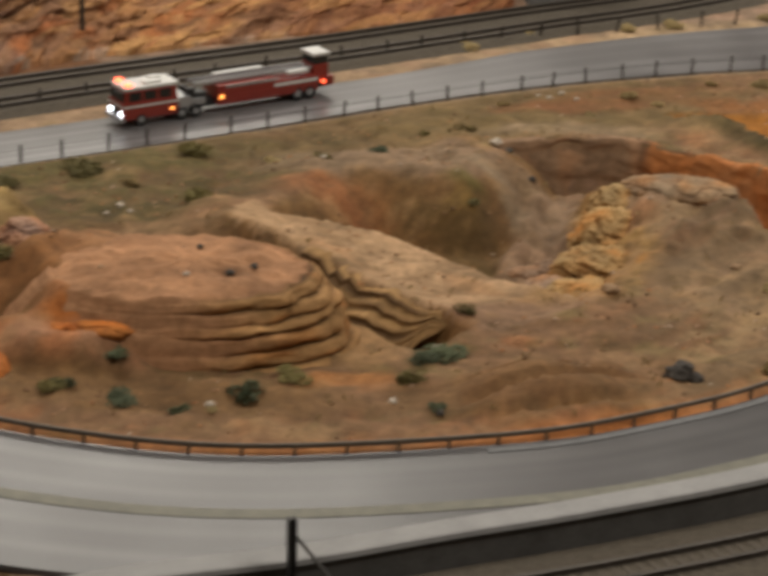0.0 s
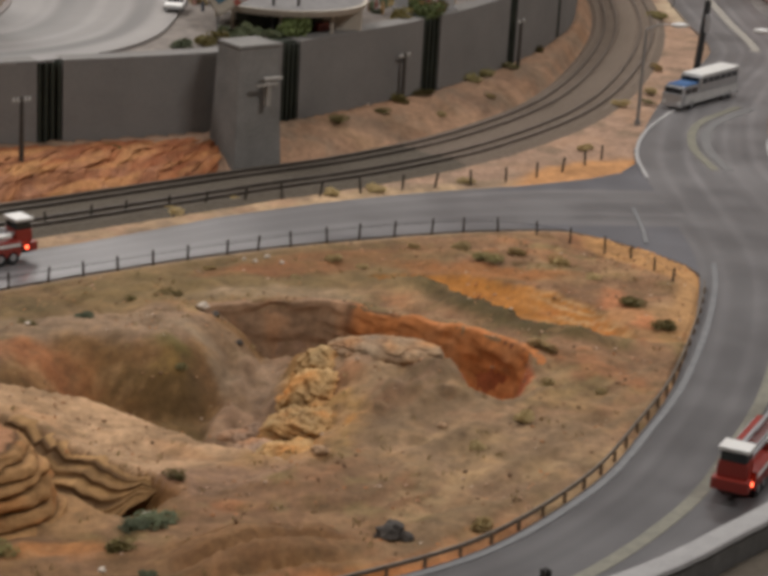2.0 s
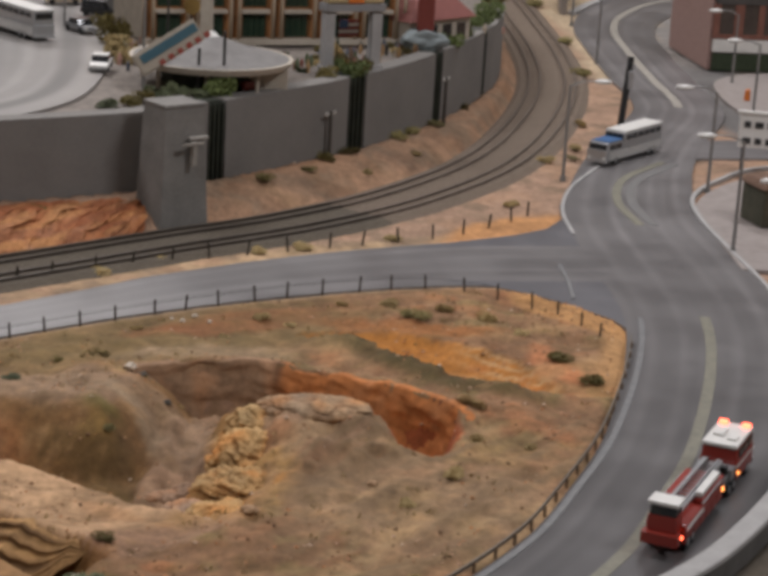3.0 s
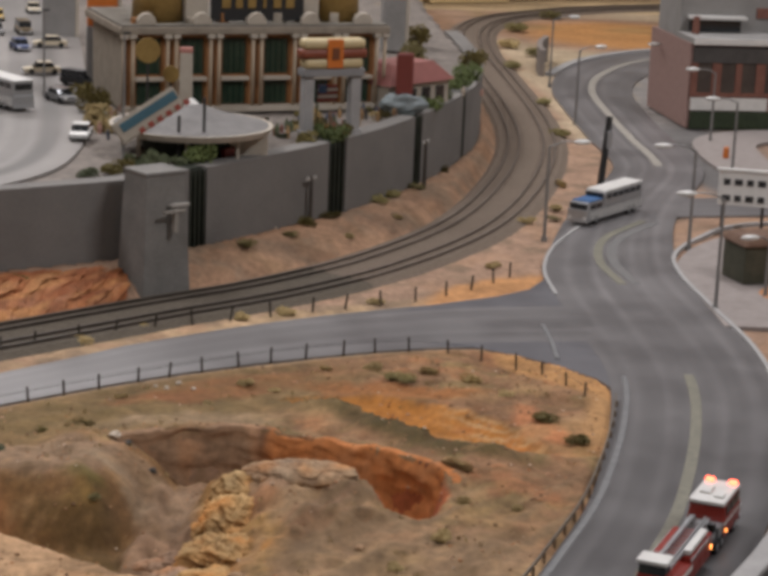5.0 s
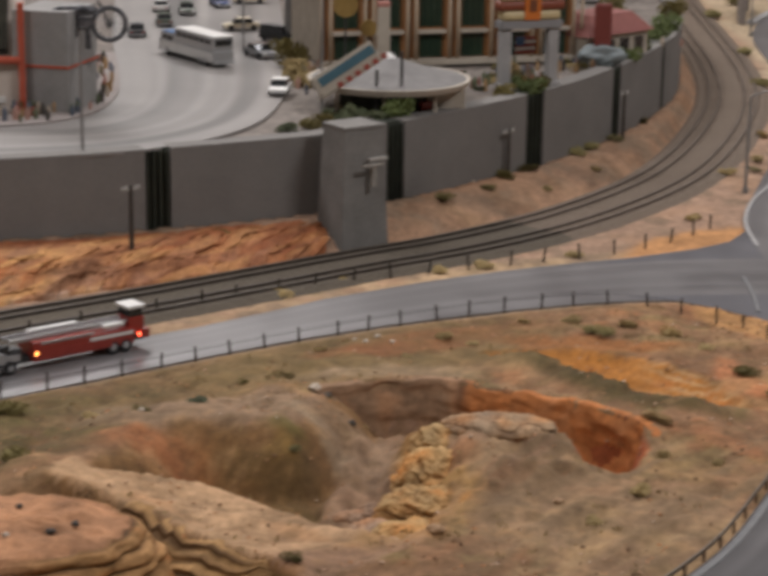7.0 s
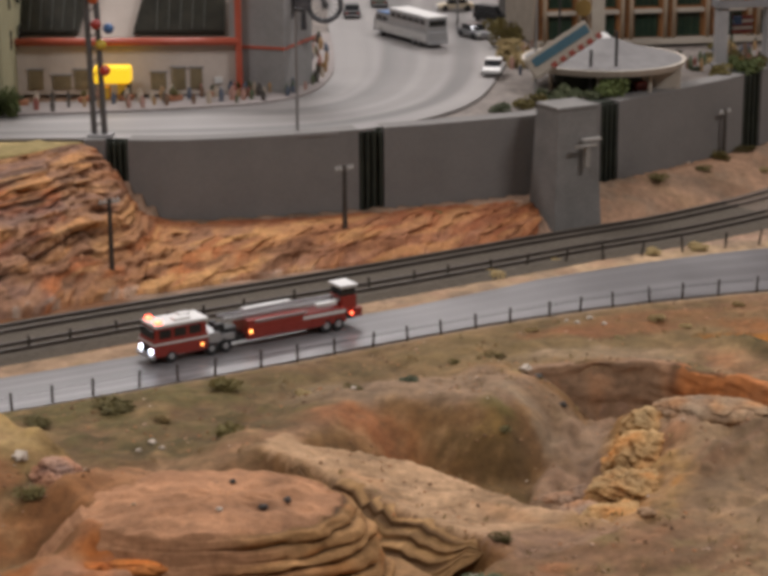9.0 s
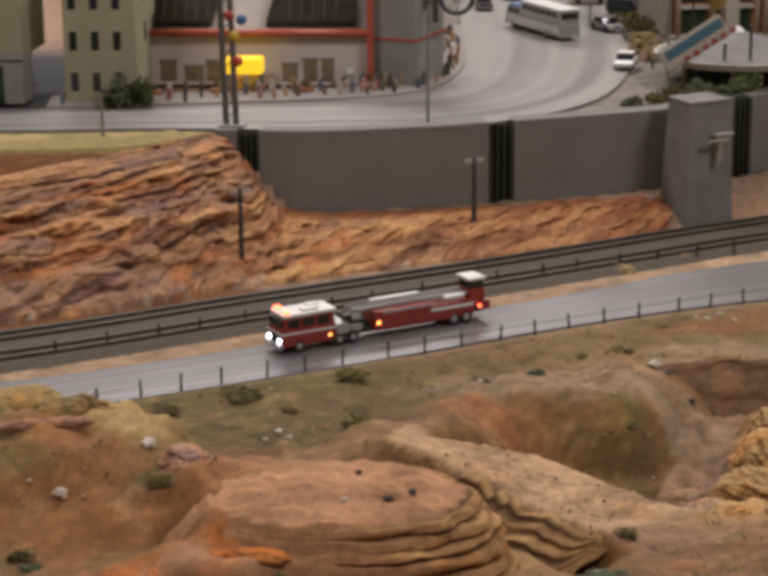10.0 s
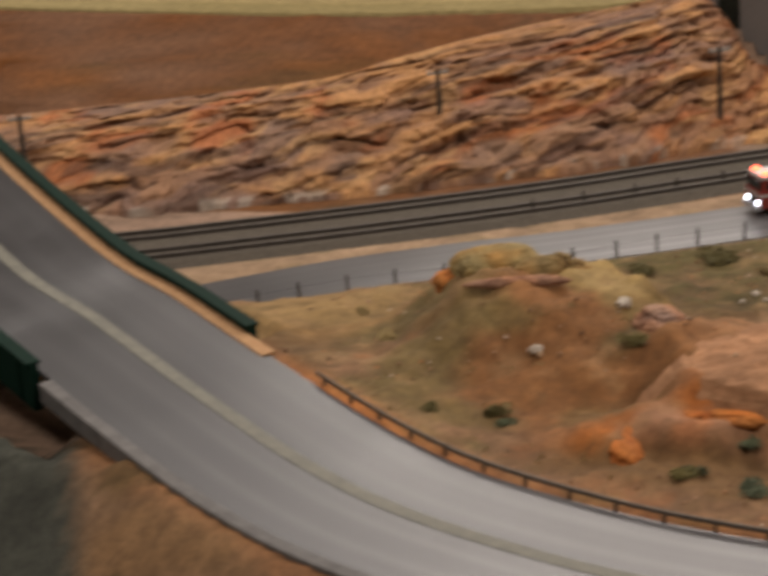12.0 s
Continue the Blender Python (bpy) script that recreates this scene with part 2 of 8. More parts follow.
def inside_of(x, y, ring):
    """True inside a closed ring of points."""
    hit = np.zeros(x.shape, bool)
    for i in range(len(ring)):
        (x0, y0), (x1, y1) = ring[i - 1][:2], ring[i][:2]
        if y0 != y1:
            hit ^= ((y0 > y) != (y1 > y)) & (x < (x1 - x0) * (y - y0) / (y1 - y0) + x0)
    return hit


def land(x, y):
    """Height and colour of the ground for arrays of x and y."""
    wob = fbm(x / 7, y / 7, 4, 1)
    fine = fbm(x / 1.6, y / 1.6, 4, 5)
    wx, wy = x + 1.6 * fbm(x / 4, y / 4, 4, 21) + 0.5 * fbm(x / 0.9, y / 0.9, 2, 341), y + 1.6 * fbm(x / 4, y / 4, 4, 31) + 0.5 * fbm(x / 0.9, y / 0.9, 2, 351)
    dn, i_n, sn = near_line(x, y, NEAR)
    df, i_f, sf = near_line(x, y, FAR)
    zn, hn = NEAR[i_n, 2], NEAR[i_n, 3] / 2
    zf, hf = FAR[i_f, 2], FAR[i_f, 3] / 2
    island = (sn > 0) & (sf < 0) & (y < 196) & (x < 60)
    en, ef = np.maximum(dn - hn, 0), np.maximum(df - hf, 0)
    base = (zn * (ef + 0.5) + zf * (en + 0.5)) / (en + ef + 1.0)
    inside = step(0.3, 4.5, np.minimum(en, ef)) * island

    sand = np.array([0.24, 0.130, 0.066])
    
    olive = np.array([0.118, 0.089, 0.031])
    rust = np.array([0.31, 0.12, 0.045])
    red = np.array([0.33, 0.092, 0.031])
    ochre = np.array([0.45, 0.185, 0.034])
    orange = np.array([0.54, 0.165, 0.033])
    pale = np.array([0.50, 0.32, 0.15])
    dust = np.array([0.25, 0.165, 0.10])
    brown = np.array([0.185, 0.092, 0.028])
    col = np.broadcast_to(sand, x.shape + (3,)).copy()

    def dye(colour, amount):
        a = np.clip(amount, 0, 1)[..., None]
        col[...] = col * (1 - a) + colour * a

    isl = island * 1.0
    rough = 1 - np.abs(fbm(x / 5.5, y / 4.2, 4, 111)) * 2
    z = base + (0.55 * wob + 0.34 * fine + 0.38 * rough * step(-0.3, 0.4, fbm(x / 11, y / 11, 2, 121))) * inside
    # basin: hollow below the brow, canyon, gully
    jx, jy = x + 0.5 * fbm(x / 3, y / 3, 3, 61), y + 0.5 * fbm(x / 3, y / 3, 3, 71)
    ins = inside_of(jx, jy, BASIN)
    d_brow, d_cliff = near_line(jx, jy, BROW)[0], near_line(jx, jy, CLIFF)
    d_back, d_crag, slab3 = near_line(jx, jy, BACK)[0], near_line(jx, jy, CRAG)[0], near_line(jx, jy, SLAB)
    dc, along = d_cliff[0], d_cliff[1] / len(CLIFF)
    ds, q, ss = slab3[0], slab3[1] / len(SLAB), slab3[2]
    crag_d = d_crag + 1.3 * fbm(x / 1.7, y / 1.7, 3, 81)
    depth = np.minimum.reduce([np.clip(d_brow / 5.6, 0, 1) ** 1.7, step(-0.3, 1.5, dc), step(0, 1.8, d_back), step(-0.2, 6.4, crag_d), 0.12 * np.clip(ds / 8.5, 0, 1) + 0.88 * step(8.3, 10.8, ds + 0.9 * fine + 1.0 * wob + 5.5 * step(0.55, 1.0, q))])
    z = z + np.where(ins, -4.2 * depth, 0)
    # the rim stands proud: brow, outcrop and the slab's edge
    z = z + 1.5 * step(8.0, 0.0, np.where(ins, 0.6 * d_brow, d_brow)) * isl * (1 - 0.75 * step(149.5, 154.5, y) * step(1, 4, x))
    z = z + 1.0 * step(4.5, 0.0, dc) * (~ins) * isl * step(0.06, 0.22, along) * step(1.02, 0.85, along)
    r = bump_at(wx, wy, 17.6, 141.0, 7.6, 6.4, -10)
    top = step(1.3, 0.3, r) * isl
    z = z + 1.8 * top * np.where(ins, 1 - depth, 1)
    z = z + np.where(ins, step(6.8, 3.0, d_crag) * depth * (1 - depth) * 3.2 * np.abs(fbm(x / 1.3, y / 1.9, 4, 91)), 0)
    ridge = step(3.2, 0.0, ds) * isl * step(0.02, 0.15, q) * step(1.0, 0.85, q)
    z = z + 0.15 * ridge * np.where(ins, 1.0, step(1.0, 0.0, ds))
    scarp = (~ins) * step(6.0, 3.6, ds) * step(0.0, 0.1, q) * step(1.0, 0.82, q) * isl * (ss > 0)
    drop = np.clip((ds - 0.05) / 1.1, 0, 1)
    z = z - scarp * (3.0 * drop + 0.25 * fine * drop) * step(7.5, 4.2, ds)
    # mottling of the whole island
    m1, m2, m3 = fbm(x / 3.1, y / 3.1, 4, 131), fbm(x / 4.6, y / 3.4, 4, 141), fbm(x / 2.4, y / 2.0, 4, 151)
    keep = isl
    dye(np.array([0.15, 0.085, 0.034]), keep * step(0.10, 0.45, m1) * 0.75)
    dye(np.array([0.40, 0.25, 0.12]), keep * step(0.15, 0.5, m2) * 0.4)
    dye(np.array([0.175, 0.14, 0.05]), keep * step(0.12, 0.45, m3) * 0.5)
    dye(np.array([0.36, 0.13, 0.045]), keep * step(0.22, 0.5, -m1) * 0.4)
    # colours of basin and rim
    dye(olive, step(1.25, 0.7, bump_at(wx, wy, -24, 145, 17, 10.0, 32)) * isl * (0.85 + 0.8 * fine + 0.5 * wob))
    dye(olive * 0.7, step(1.2, 0.4, bump_at(wx, wy, -20, 136.5, 6, 3.0, 10)) * isl * 0.7)
    dye(olive * 0.65, step(0.1, 0.5, fbm(x / 4.2, y / 2.6, 3, 171)) * step(-8, -16, x) * step(128, 136, y) * isl * 0.75)
    dye(np.array([0.20, 0.13, 0.055]), step(1.3, 0.6, bump_at(wx, wy, 8, 165, 20, 8, 27)) * isl * 0.9)
    dye(np.array([0.29, 0.20, 0.12]), step(1.2, 0.5, bump_at(wx, wy, 10, 160.5, 9, 2.4, 8)) * isl * 0.8)
    dye(rust * 0.8, step(1.2, 0.5, bump_at(wx, wy, 14, 170.5, 12, 3.0, 26)) * isl * 0.75)
    dye(dust, step(1.25, 0.6, bump_at(wx, wy, -3, 149.5, 11, 5.5, -5)) * isl * 0.85)
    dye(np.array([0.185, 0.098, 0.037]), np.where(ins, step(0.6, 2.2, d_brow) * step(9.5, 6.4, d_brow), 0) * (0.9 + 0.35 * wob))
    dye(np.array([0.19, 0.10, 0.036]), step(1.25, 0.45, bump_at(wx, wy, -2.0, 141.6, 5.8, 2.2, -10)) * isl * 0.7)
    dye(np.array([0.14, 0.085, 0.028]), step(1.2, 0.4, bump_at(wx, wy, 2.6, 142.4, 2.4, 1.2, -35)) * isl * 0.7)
    dye(np.array([0.30, 0.12, 0.047]), step(1.3, 0.4, bump_at(wx, wy, -8.0, 142.8, 5.0, 2.6, 5)) * isl * (0.7 + 0.9 * m2))
    dye(np.array([0.27, 0.16, 0.045]), step(1.2, 0.4, bump_at(wx, wy, 1.4, 143.0, 1.3, 0.8, -20)) * isl * 0.6)
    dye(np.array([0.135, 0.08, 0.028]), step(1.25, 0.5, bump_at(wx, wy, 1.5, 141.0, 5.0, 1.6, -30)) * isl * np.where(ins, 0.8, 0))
    dye(np.array([0.29, 0.205, 0.125]), step(1.2, 0.5, bump_at(wx, wy, 5.0, 146.4, 1.5, 4.2, 32)) * isl * 0.85)
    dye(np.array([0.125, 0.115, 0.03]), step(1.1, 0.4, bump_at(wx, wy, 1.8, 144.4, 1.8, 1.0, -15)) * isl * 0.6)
    slab_c = np.where(ins, step(9.8, 8.6, ds + 0.9 * fine + 1.0 * wob + 5.5 * step(0.55, 1.0, q)) * step(2.5, 5.0, np.minimum(d_crag, 99)), 0)
    dye(np.array([0.46, 0.285, 0.155]), slab_c * (0.97 + 0.3 * fine))
    dye(np.array([0.42, 0.25, 0.125]), slab_c * step(0.05, 0.4, fbm(ds / 0.9, q * 9, 4, 231)) * 0.45)
    dye(np.array([0.46, 0.23, 0.10]), slab_c * step(0.10, 0.5, fbm(ds / 2.2, q * 5, 3, 241)) * 0.45)
    gully = np.where(ins, step(1.25, 0.85, bump_at(wx, wy, 9.4, 144.8, 2.7, 10.0, -20)), 0) * isl
    z = z + gully * (1.1 + 0.8 * np.abs(fbm(x / 1.4, y / 2.6, 4, 301)))
    dye(np.array([0.285, 0.172, 0.10]), gully * 0.95)
    dye(np.array([0.20, 0.115, 0.066]), gully * step(0.05, 0.4, fbm(x / 1.1, y / 2.4, 3, 311)) * 0.7)
    dye(np.array([0.31, 0.185, 0.115]), np.where(ins, step(6.0, 3.0, d_crag), 0) * 0.6)
    dye(dust, step(1.2, 0.7, bump_at(wx, wy, 8.5, 147.5, 4.0, 5.0, 0)) * isl * np.where(ins, 0.6, 0))
    crag_z = np.where(ins, step(5.2, 3.4, d_crag), step(2.0, 0.0, d_crag)) * step(124, 128, y) * isl
    dye(np.array([0.43, 0.245, 0.085]), crag_z * (0.75 + 0.7 * fbm(x / 1.6, y / 1.6, 3, 14)))
    dye(ochre, crag_z * step(0.05, 0.4, fbm(x / 2.2, y / 2.2, 3, 24)) * 0.8)
    dye(brown * 1.2, crag_z * step(0.10, 0.35, fbm(x / 0.9, y / 1.3, 3, 34)) * 0.6)
    dye(np.array([0.33, 0.205, 0.125]), top * step(1.0, 0.5, r) * 0.85)
    dye(np.array([0.22, 0.125, 0.072]), step(1.15, 0.6, bump_at(wx, wy, 19.6, 141.2, 3.6, 1.9, -8)) * isl * 0.85)
    dye(np.array([0.20, 0.115, 0.062]), step(1.1, 0.5, bump_at(wx, wy, 20.5, 137.2, 4.0, 1.2, 10)) * isl * 0.6)
    dye(np.array([0.26, 0.135, 0.052]), scarp * 0.9)
    dye(brown * 0.8, scarp * step(-0.1, 0.5, fbm(ds * 1.4, q * 9, 3, 17)) * 0.8)
    face = np.where(ins, step(1.5, 0.9, dc), step(0.25, 0.0, dc)) * isl
    dye(np.array([0.27, 0.160, 0.10]), face * step(0.50, 0.40, along))
    dye(red, face * step(0.40, 0.48, along))
    dye(red, np.where(ins, step(1.15, 0.7, bump_at(x, y, 26.0, 142.6, 3.6, 5.0, 0)), 0) * isl)
    z = z - 1.0 * step(1.15, 0.3, bump_at(wx, wy, 19.6, 138.4, 3.6, 1.5, -6)) * isl
    z = z + 0.5 * top * np.abs(fbm(x / 1.8, y / 1.2, 4, 211)) * 1.6 - 0.25 * top * np.exp(-(fbm(x / 3.2, y / 2.2, 3, 221) / 0.06) ** 2)
    dye(np.array([0.42, 0.19, 0.085]), step(1.2, 0.4, bump_at(wx, wy, 14.6, 138.6, 1.6, 2.4, 20)) * isl * 0.8)
    dye(red * 0.9, np.where(ins, step(3.2, 1.2, dc), 0) * step(0.66, 0.74, along) * isl)
    # ground under the striped mesa
    r = bump_at(x + 0.9 * wob, y + 0.9 * fine, -19.8, 119.4, 8.4, 6.2, 12)
    z = z + 3.2 * step(1.15, 0.5, r) * isl
    z = z + np.maximum(0, 3.4 * step(1.2, 0.5, bump_at(x + 0.8 * wob, y + 0.8 * fine, -20.6, 116.0, 5.2, 4.7, 12)) - 3.2 * step(1.15, 0.5, r)) * isl
    dye(np.array([0.38, 0.19, 0.09]), step(1.25, 0.8, r) * isl * 0.9)
    dye(np.array([0.36, 0.20, 0.085]), step(1.2, 0.6, bump_at(wx, wy, -5.2, 116.4, 3.2, 4.2, 30)) * isl * 0.9)
    dye(np.array([0.17, 0.088, 0.026]), step(1.25, 0.5, bump_at(wx, wy, -2.0, 119.6, 4.6, 2.4, -35)) * isl * 0.85)
    dye(np.array([0.42, 0.17, 0.05]), step(1.2, 0.5, bump_at(wx, wy, -4.5, 110.4, 4.5, 1.8, 25)) * isl * 0.7)
    dye(np.array([0.44, 0.19, 0.075]), step(1.3, 0.7, bump_at(wx, wy, -24, 111.0, 6.5, 4.0, 10)) * isl)
    z = z + 1.0 * step(1.2, 0.5, bump_at(wx, wy, -24.5, 111.0, 5.5, 3.0, 20)) * isl
    heap = step(1.25, 0.45, bump_at(wx, wy, -21.4, 111.6, 6.4, 3.6, 4)) * isl
    z = np.maximum(z, (base + 2.0 * heap + (0.5 * fine + 0.5 * wob) * heap) * (heap > 0.02) - 99 * (heap <= 0.02))
    dye(np.array([0.35, 0.175, 0.095]), heap * 0.9)
    dye(np.array([0.47, 0.17, 0.06]), heap * step(0.0, 0.4, fbm(x / 2.6, y / 1.6, 3, 321)) * 0.75)
    dye(orange, step(1.1, 0.4, bump_at(wx, wy, -26.4, 109.6, 1.4, 3.2, -35)) * isl * 0.9)
    dye(orange, step(1.1, 0.4, bump_at(wx, wy, -20.2, 113.3, 4.2, 1.1, 4)) * isl * 0.9)
    # rocky hill at the west end
    r = np.where((y - 127) + 0.30 * (x + 34) > 0, bump_at(wx, wy, -33.5, 127, 12.4, 5.4, -22), bump_at(wx, wy, -33.5, 127, 12.4, 12.5, -22))
    hill = step(1.2, 0.32, r) * isl
    z = z + 4.2 * hill + (0.35 * fine + 0.5 * wob) * hill
    dye(np.array([0.275, 0.12, 0.043]), step(1.3, 0.75, bump_at(wx, wy, -31.5, 118.0, 9.5, 8.0, -15)) * isl * 0.95)
    dye(np.array([0.20, 0.14, 0.05]), step(1.2, 0.4, bump_at(wx, wy, -36.0, 119.6, 2.4, 1.6, 0)) * isl * 0.7)
    dye(np.array([0.19, 0.125, 0.045]), step(1.2, 0.4, bump_at(wx, wy, -36.5, 110.8, 4.5, 2.0, -8)) * isl * 0.8)
    dye(np.array([0.36, 0.235, 0.085]), step(1.15, 0.7, bump_at(wx, wy, -33.0, 127.4, 8.5, 2.6, -24)) * isl * 0.95)
    dye(np.array([0.37, 0.245, 0.10]), step(1.15, 0.6, bump_at(wx, wy, -29.6, 124.4, 4.6, 1.7, -42)) * isl * 0.9)
    dye(np.array([0.165, 0.113, 0.042]), step(1.25, 0.5, bump_at(wx, wy, -39.8, 116.5, 3.2, 9.0, -12)) * isl * 0.9)
    dye(olive * 0.8, step(1.2, 0.4, bump_at(wx, wy, -27.8, 121.0, 1.6, 3.2, -8)) * isl * 0.75)
    dye(np.array([0.30, 0.17, 0.065]), step(1.15, 0.7, bump_at(wx, wy, -47.5, 126.5, 5.0, 11.0, -38)) * isl * 0.9)
    dye(olive * 1.2, step(1.2, 0.5, bump_at(wx, wy, -43.5, 124.0, 3.2, 7.0, -30)) * isl * 0.75)
    dye(olive * 1.1, step(1.2, 0.5, bump_at(wx, wy, -27.5, 112.5, 3.0, 2.2, 20)) * isl * 0.5)
    dye(np.array([0.30, 0.19, 0.075]), step(1.2, 0.6, bump_at(wx, wy, -52, 128, 6, 9, -40)) * isl * 0.8)
    # orange quarry cut below a dark olive lip
    dq, iq, sq = near_line(wx * 0.5 + x * 0.5, wy * 0.5 + y * 0.5, QUARRY)
    qa = iq / len(QUARRY)
    reach = np.interp(qa, [0, 0.12, 0.45, 0.8, 1.0], [0.1, 3.5, 9.5, 11.0, 8.0])
    q2 = (sq > 0) * step(1.05, 0.9, sq / reach) * step(0, 0.1, qa) * step(1.0, 0.93, qa) * isl
    sink = q2 * 1.9 * np.clip(1 - sq / reach, 0, 1) ** 0.8
    z = z - np.where(x > 31, ledges(sink, 0.34, 0.6), sink)
    z = z + 0.8 * step(3.4, 0.0, dq) * (sq < 0) * isl * step(0, 0.2, qa) * step(1.0, 0.8, qa)
    dye(np.array([0.44, 0.175, 0.034]), q2 * 0.97)
    arcs = 0.5 + 0.5 * np.sin(sink * 18 + 1.5 * wob)
    dye(pale * 1.15, q2 * step(31.0, 35.5, x) * step(0.45, 0.85, arcs) * 0.75)
    dye(orange * 0.8, q2 * step(0.1, 0.5, fbm(x / 2, y / 2, 3, 181)) * 0.5)
    dye(np.array([0.08, 0.058, 0.02]), step(2.3, 0.9, np.abs(sq + 0.6)) * isl * step(0.02, 0.2, qa) * step(0.97, 0.75, qa) * (0.9 + 0.25 * fine))
    dye(np.array([0.27, 0.10, 0.03]), step(1.1, 0.6, bump_at(wx, wy, 29.0, 170.0, 9.5, 2.2, -12)) * isl * 0.8)
    dye(orange * 0.9 + 0.05, step(1.0, 0.5, bump_at(wx, wy, 40.0, 160.0, 2.2, 5.5, 15)) * isl * 0.75)
    # red hump and slopes by the near road
    r = bump_at(wx, wy, 7.5, 110.2, 6.6, 4.2, 24)
    z = z + 1.7 * step(1.3, 0.2, r) * isl
    cuts = np.sin((y - 0.42 * x) * 2.6 + 1.0 * wob)
    z = z - 0.8 * step(0.45, 1.0, cuts) * step(1.1, 0.5, r) * isl
    dye(np.array([0.21, 0.105, 0.044]), step(1.35, 0.6, r) * isl * 0.95)
    dye(np.array([0.36, 0.155, 0.07]), step(1.2, 0.5, bump_at(wx, wy, 9.5, 106.2, 6.0, 1.0, 22)) * isl * 0.7)
    dye(brown, step(0.7, 1.0, cuts) * step(1.1, 0.6, r) * isl * 0.6)
    dye(np.array([0.175, 0.088, 0.03]), step(1.3, 0.6, bump_at(wx, wy, -19, 106.4, 11.5, 2.4, -2)) * isl * 0.9)
    dye(np.array([0.285, 0.185, 0.105]), step(1.3, 0.5, bump_at(wx, wy, 25, 128, 10, 9, 45)) * isl * 0.75)
    dye(np.array([0.36, 0.225, 0.10]), isl * step(0.15, 0.5, fbm(x / 5, y / 5, 3, 66)) * step(14, 22, x) * 0.5)
    along_r, across = (x + y) * 0.7071, (y - x) * 0.7071
    lines_ = fbm(along_r / 9, across / 1.5, 4, 191)
    right = isl * step(10, 18, x) * step(150, 140, y) * (~ins)
    dye(np.array([0.21, 0.135, 0.072]), right * step(0.02, 0.35, lines_) * 0.85)
    z = z + 0.45 * lines_ * right
    dye(np.array([0.36, 0.235, 0.12]), right * step(0.05, 0.4, -lines_) * 0.65)
    # finer mottling over everything
    m4 = fbm(x / 1.5, y / 1.3, 4, 161)
    keep = keep * (1 - 0.8 * q2)
    dye(np.array([0.13, 0.078, 0.034]), keep * step(0.10, 0.5, m4) * 0.5)
    dye(np.array([0.40, 0.235, 0.11]), keep * step(0.18, 0.5, -m4) * 0.35)
    dye(red, ins * step(22.6, 23.6, x) * step(136, 137.5, y) * 0.95)
    dye(np.array([0.185, 0.10, 0.042]), step(1.25, 0.5, bump_at(wx, wy, -16.0, 106.4, 14.0, 2.4, 2)) * isl * (0.85 + 0.4 * fine))
    dye(np.array([0.20, 0.105, 0.045]), step(1.25, 0.5, bump_at(wx, wy, 4.5, 110.4, 6.5, 2.8, 14)) * isl * (0.75 + 0.5 * fine))
    dye(np.array([0.15, 0.10, 0.04]), step(1.25, 0.6, bump_at(wx, wy, 3, 163.5, 26, 7.0, 29)) * isl * (1 - q2) * (0.45 + 0.9 * m3))
    dye(np.array([0.26, 0.11, 0.045]), step(1.2, 0.5, bump_at(wx, wy, 16, 171.5, 13, 2.6, 24)) * isl * (1 - q2) * (0.55 + 0.8 * m2))
    dye(np.array([0.30, 0.125, 0.04]), step(1.2, 0.5, bump_at(wx, wy, 30, 168.5, 7, 2.2, -8)) * isl * (1 - q2) * 0.8)
    # loose orange sand along the kerbs
    dye(np.array([0.40, 0.28, 0.17]), step(1.7, 0.5, ef + 0.4 * fine) * (sf < 0) * isl * step(-44, -36, x) * 0.85)
    edge = (step(2.2, 0.3, en) * (sn > 0) * (x > -52) * step(26, 16, x) + step(2.2, 0.3, ef) * (sf < 0) * (x < -40)) * isl
    dye(orange * 0.75 + pale * 0.12, edge * (0.6 + 0.5 * wob))
    dye(np.array([0.39, 0.215, 0.09]), step(2.6, 1.2, en) * (sn > 0) * isl * step(150, 158, y) * step(0.0, 0.6, 1 - d_back * 0))
    dye(np.array([0.42, 0.22, 0.085]), step(1.15, 0.85, bump_at(x, y, 44.8, 174.5, 7.8, 2.6, -60)) * (sn > 0))

    # outside the island: flat desert, tracks, slopes up to the terrace
    dt, it, st = near_line(x, y, TRACK)
    zo = np.where(dt < 9, TRACK[it, 2] - 0.25, np.minimum(zn, 0.0) - 0.3)
    dr, ir, sr = near_line(x, y, RIM)
    rx = RIM[ir, 0]
    wide = np.interp(rx, [-120, -74, -60, -46, -37.5, -33, 8, 17, 60, 70], [30, 26, 20, 15, 10, 9.0, 8.0, 10.0, 9.0, 4])
    foot = np.interp(rx, [-37.5, -30, 8, 16, 60, 70], [10.7, 3.2, 2.8, 2.6, 2.0, 1.0])
    rise = step(1.0, 0.0, np.clip(-sr, 0, 1e9) / wide)
    slope = np.where(rx > -37.5, foot * rise ** 0.8, PLATEAU * np.clip(1 + sr / wide, 0, 1) ** 0.85)
    out = ~island & (sn * 0 == 0)
    zo = zo + np.where((sr < 0) & (dt > 5.4), slope * step(5.2, 7.0, dt), 0) + 0.12 * fine * (dt > 5.5)
    zo = np.where(sr >= np.where(rx > -37.5, 1.8, 0.3), PLATEAU - 0.35, zo)
    front = (sn < -hn) & (x < 75) & (y < 175) & (dn < 90)
    dl, il, sl = near_line(x, y, LIP)
    zo = np.where(front & (x > -27), np.where(sl < -0.6, LIP[il, 2] - 2.15 + 0.1 * fine, np.minimum(zo, zn - 0.5)), zo)
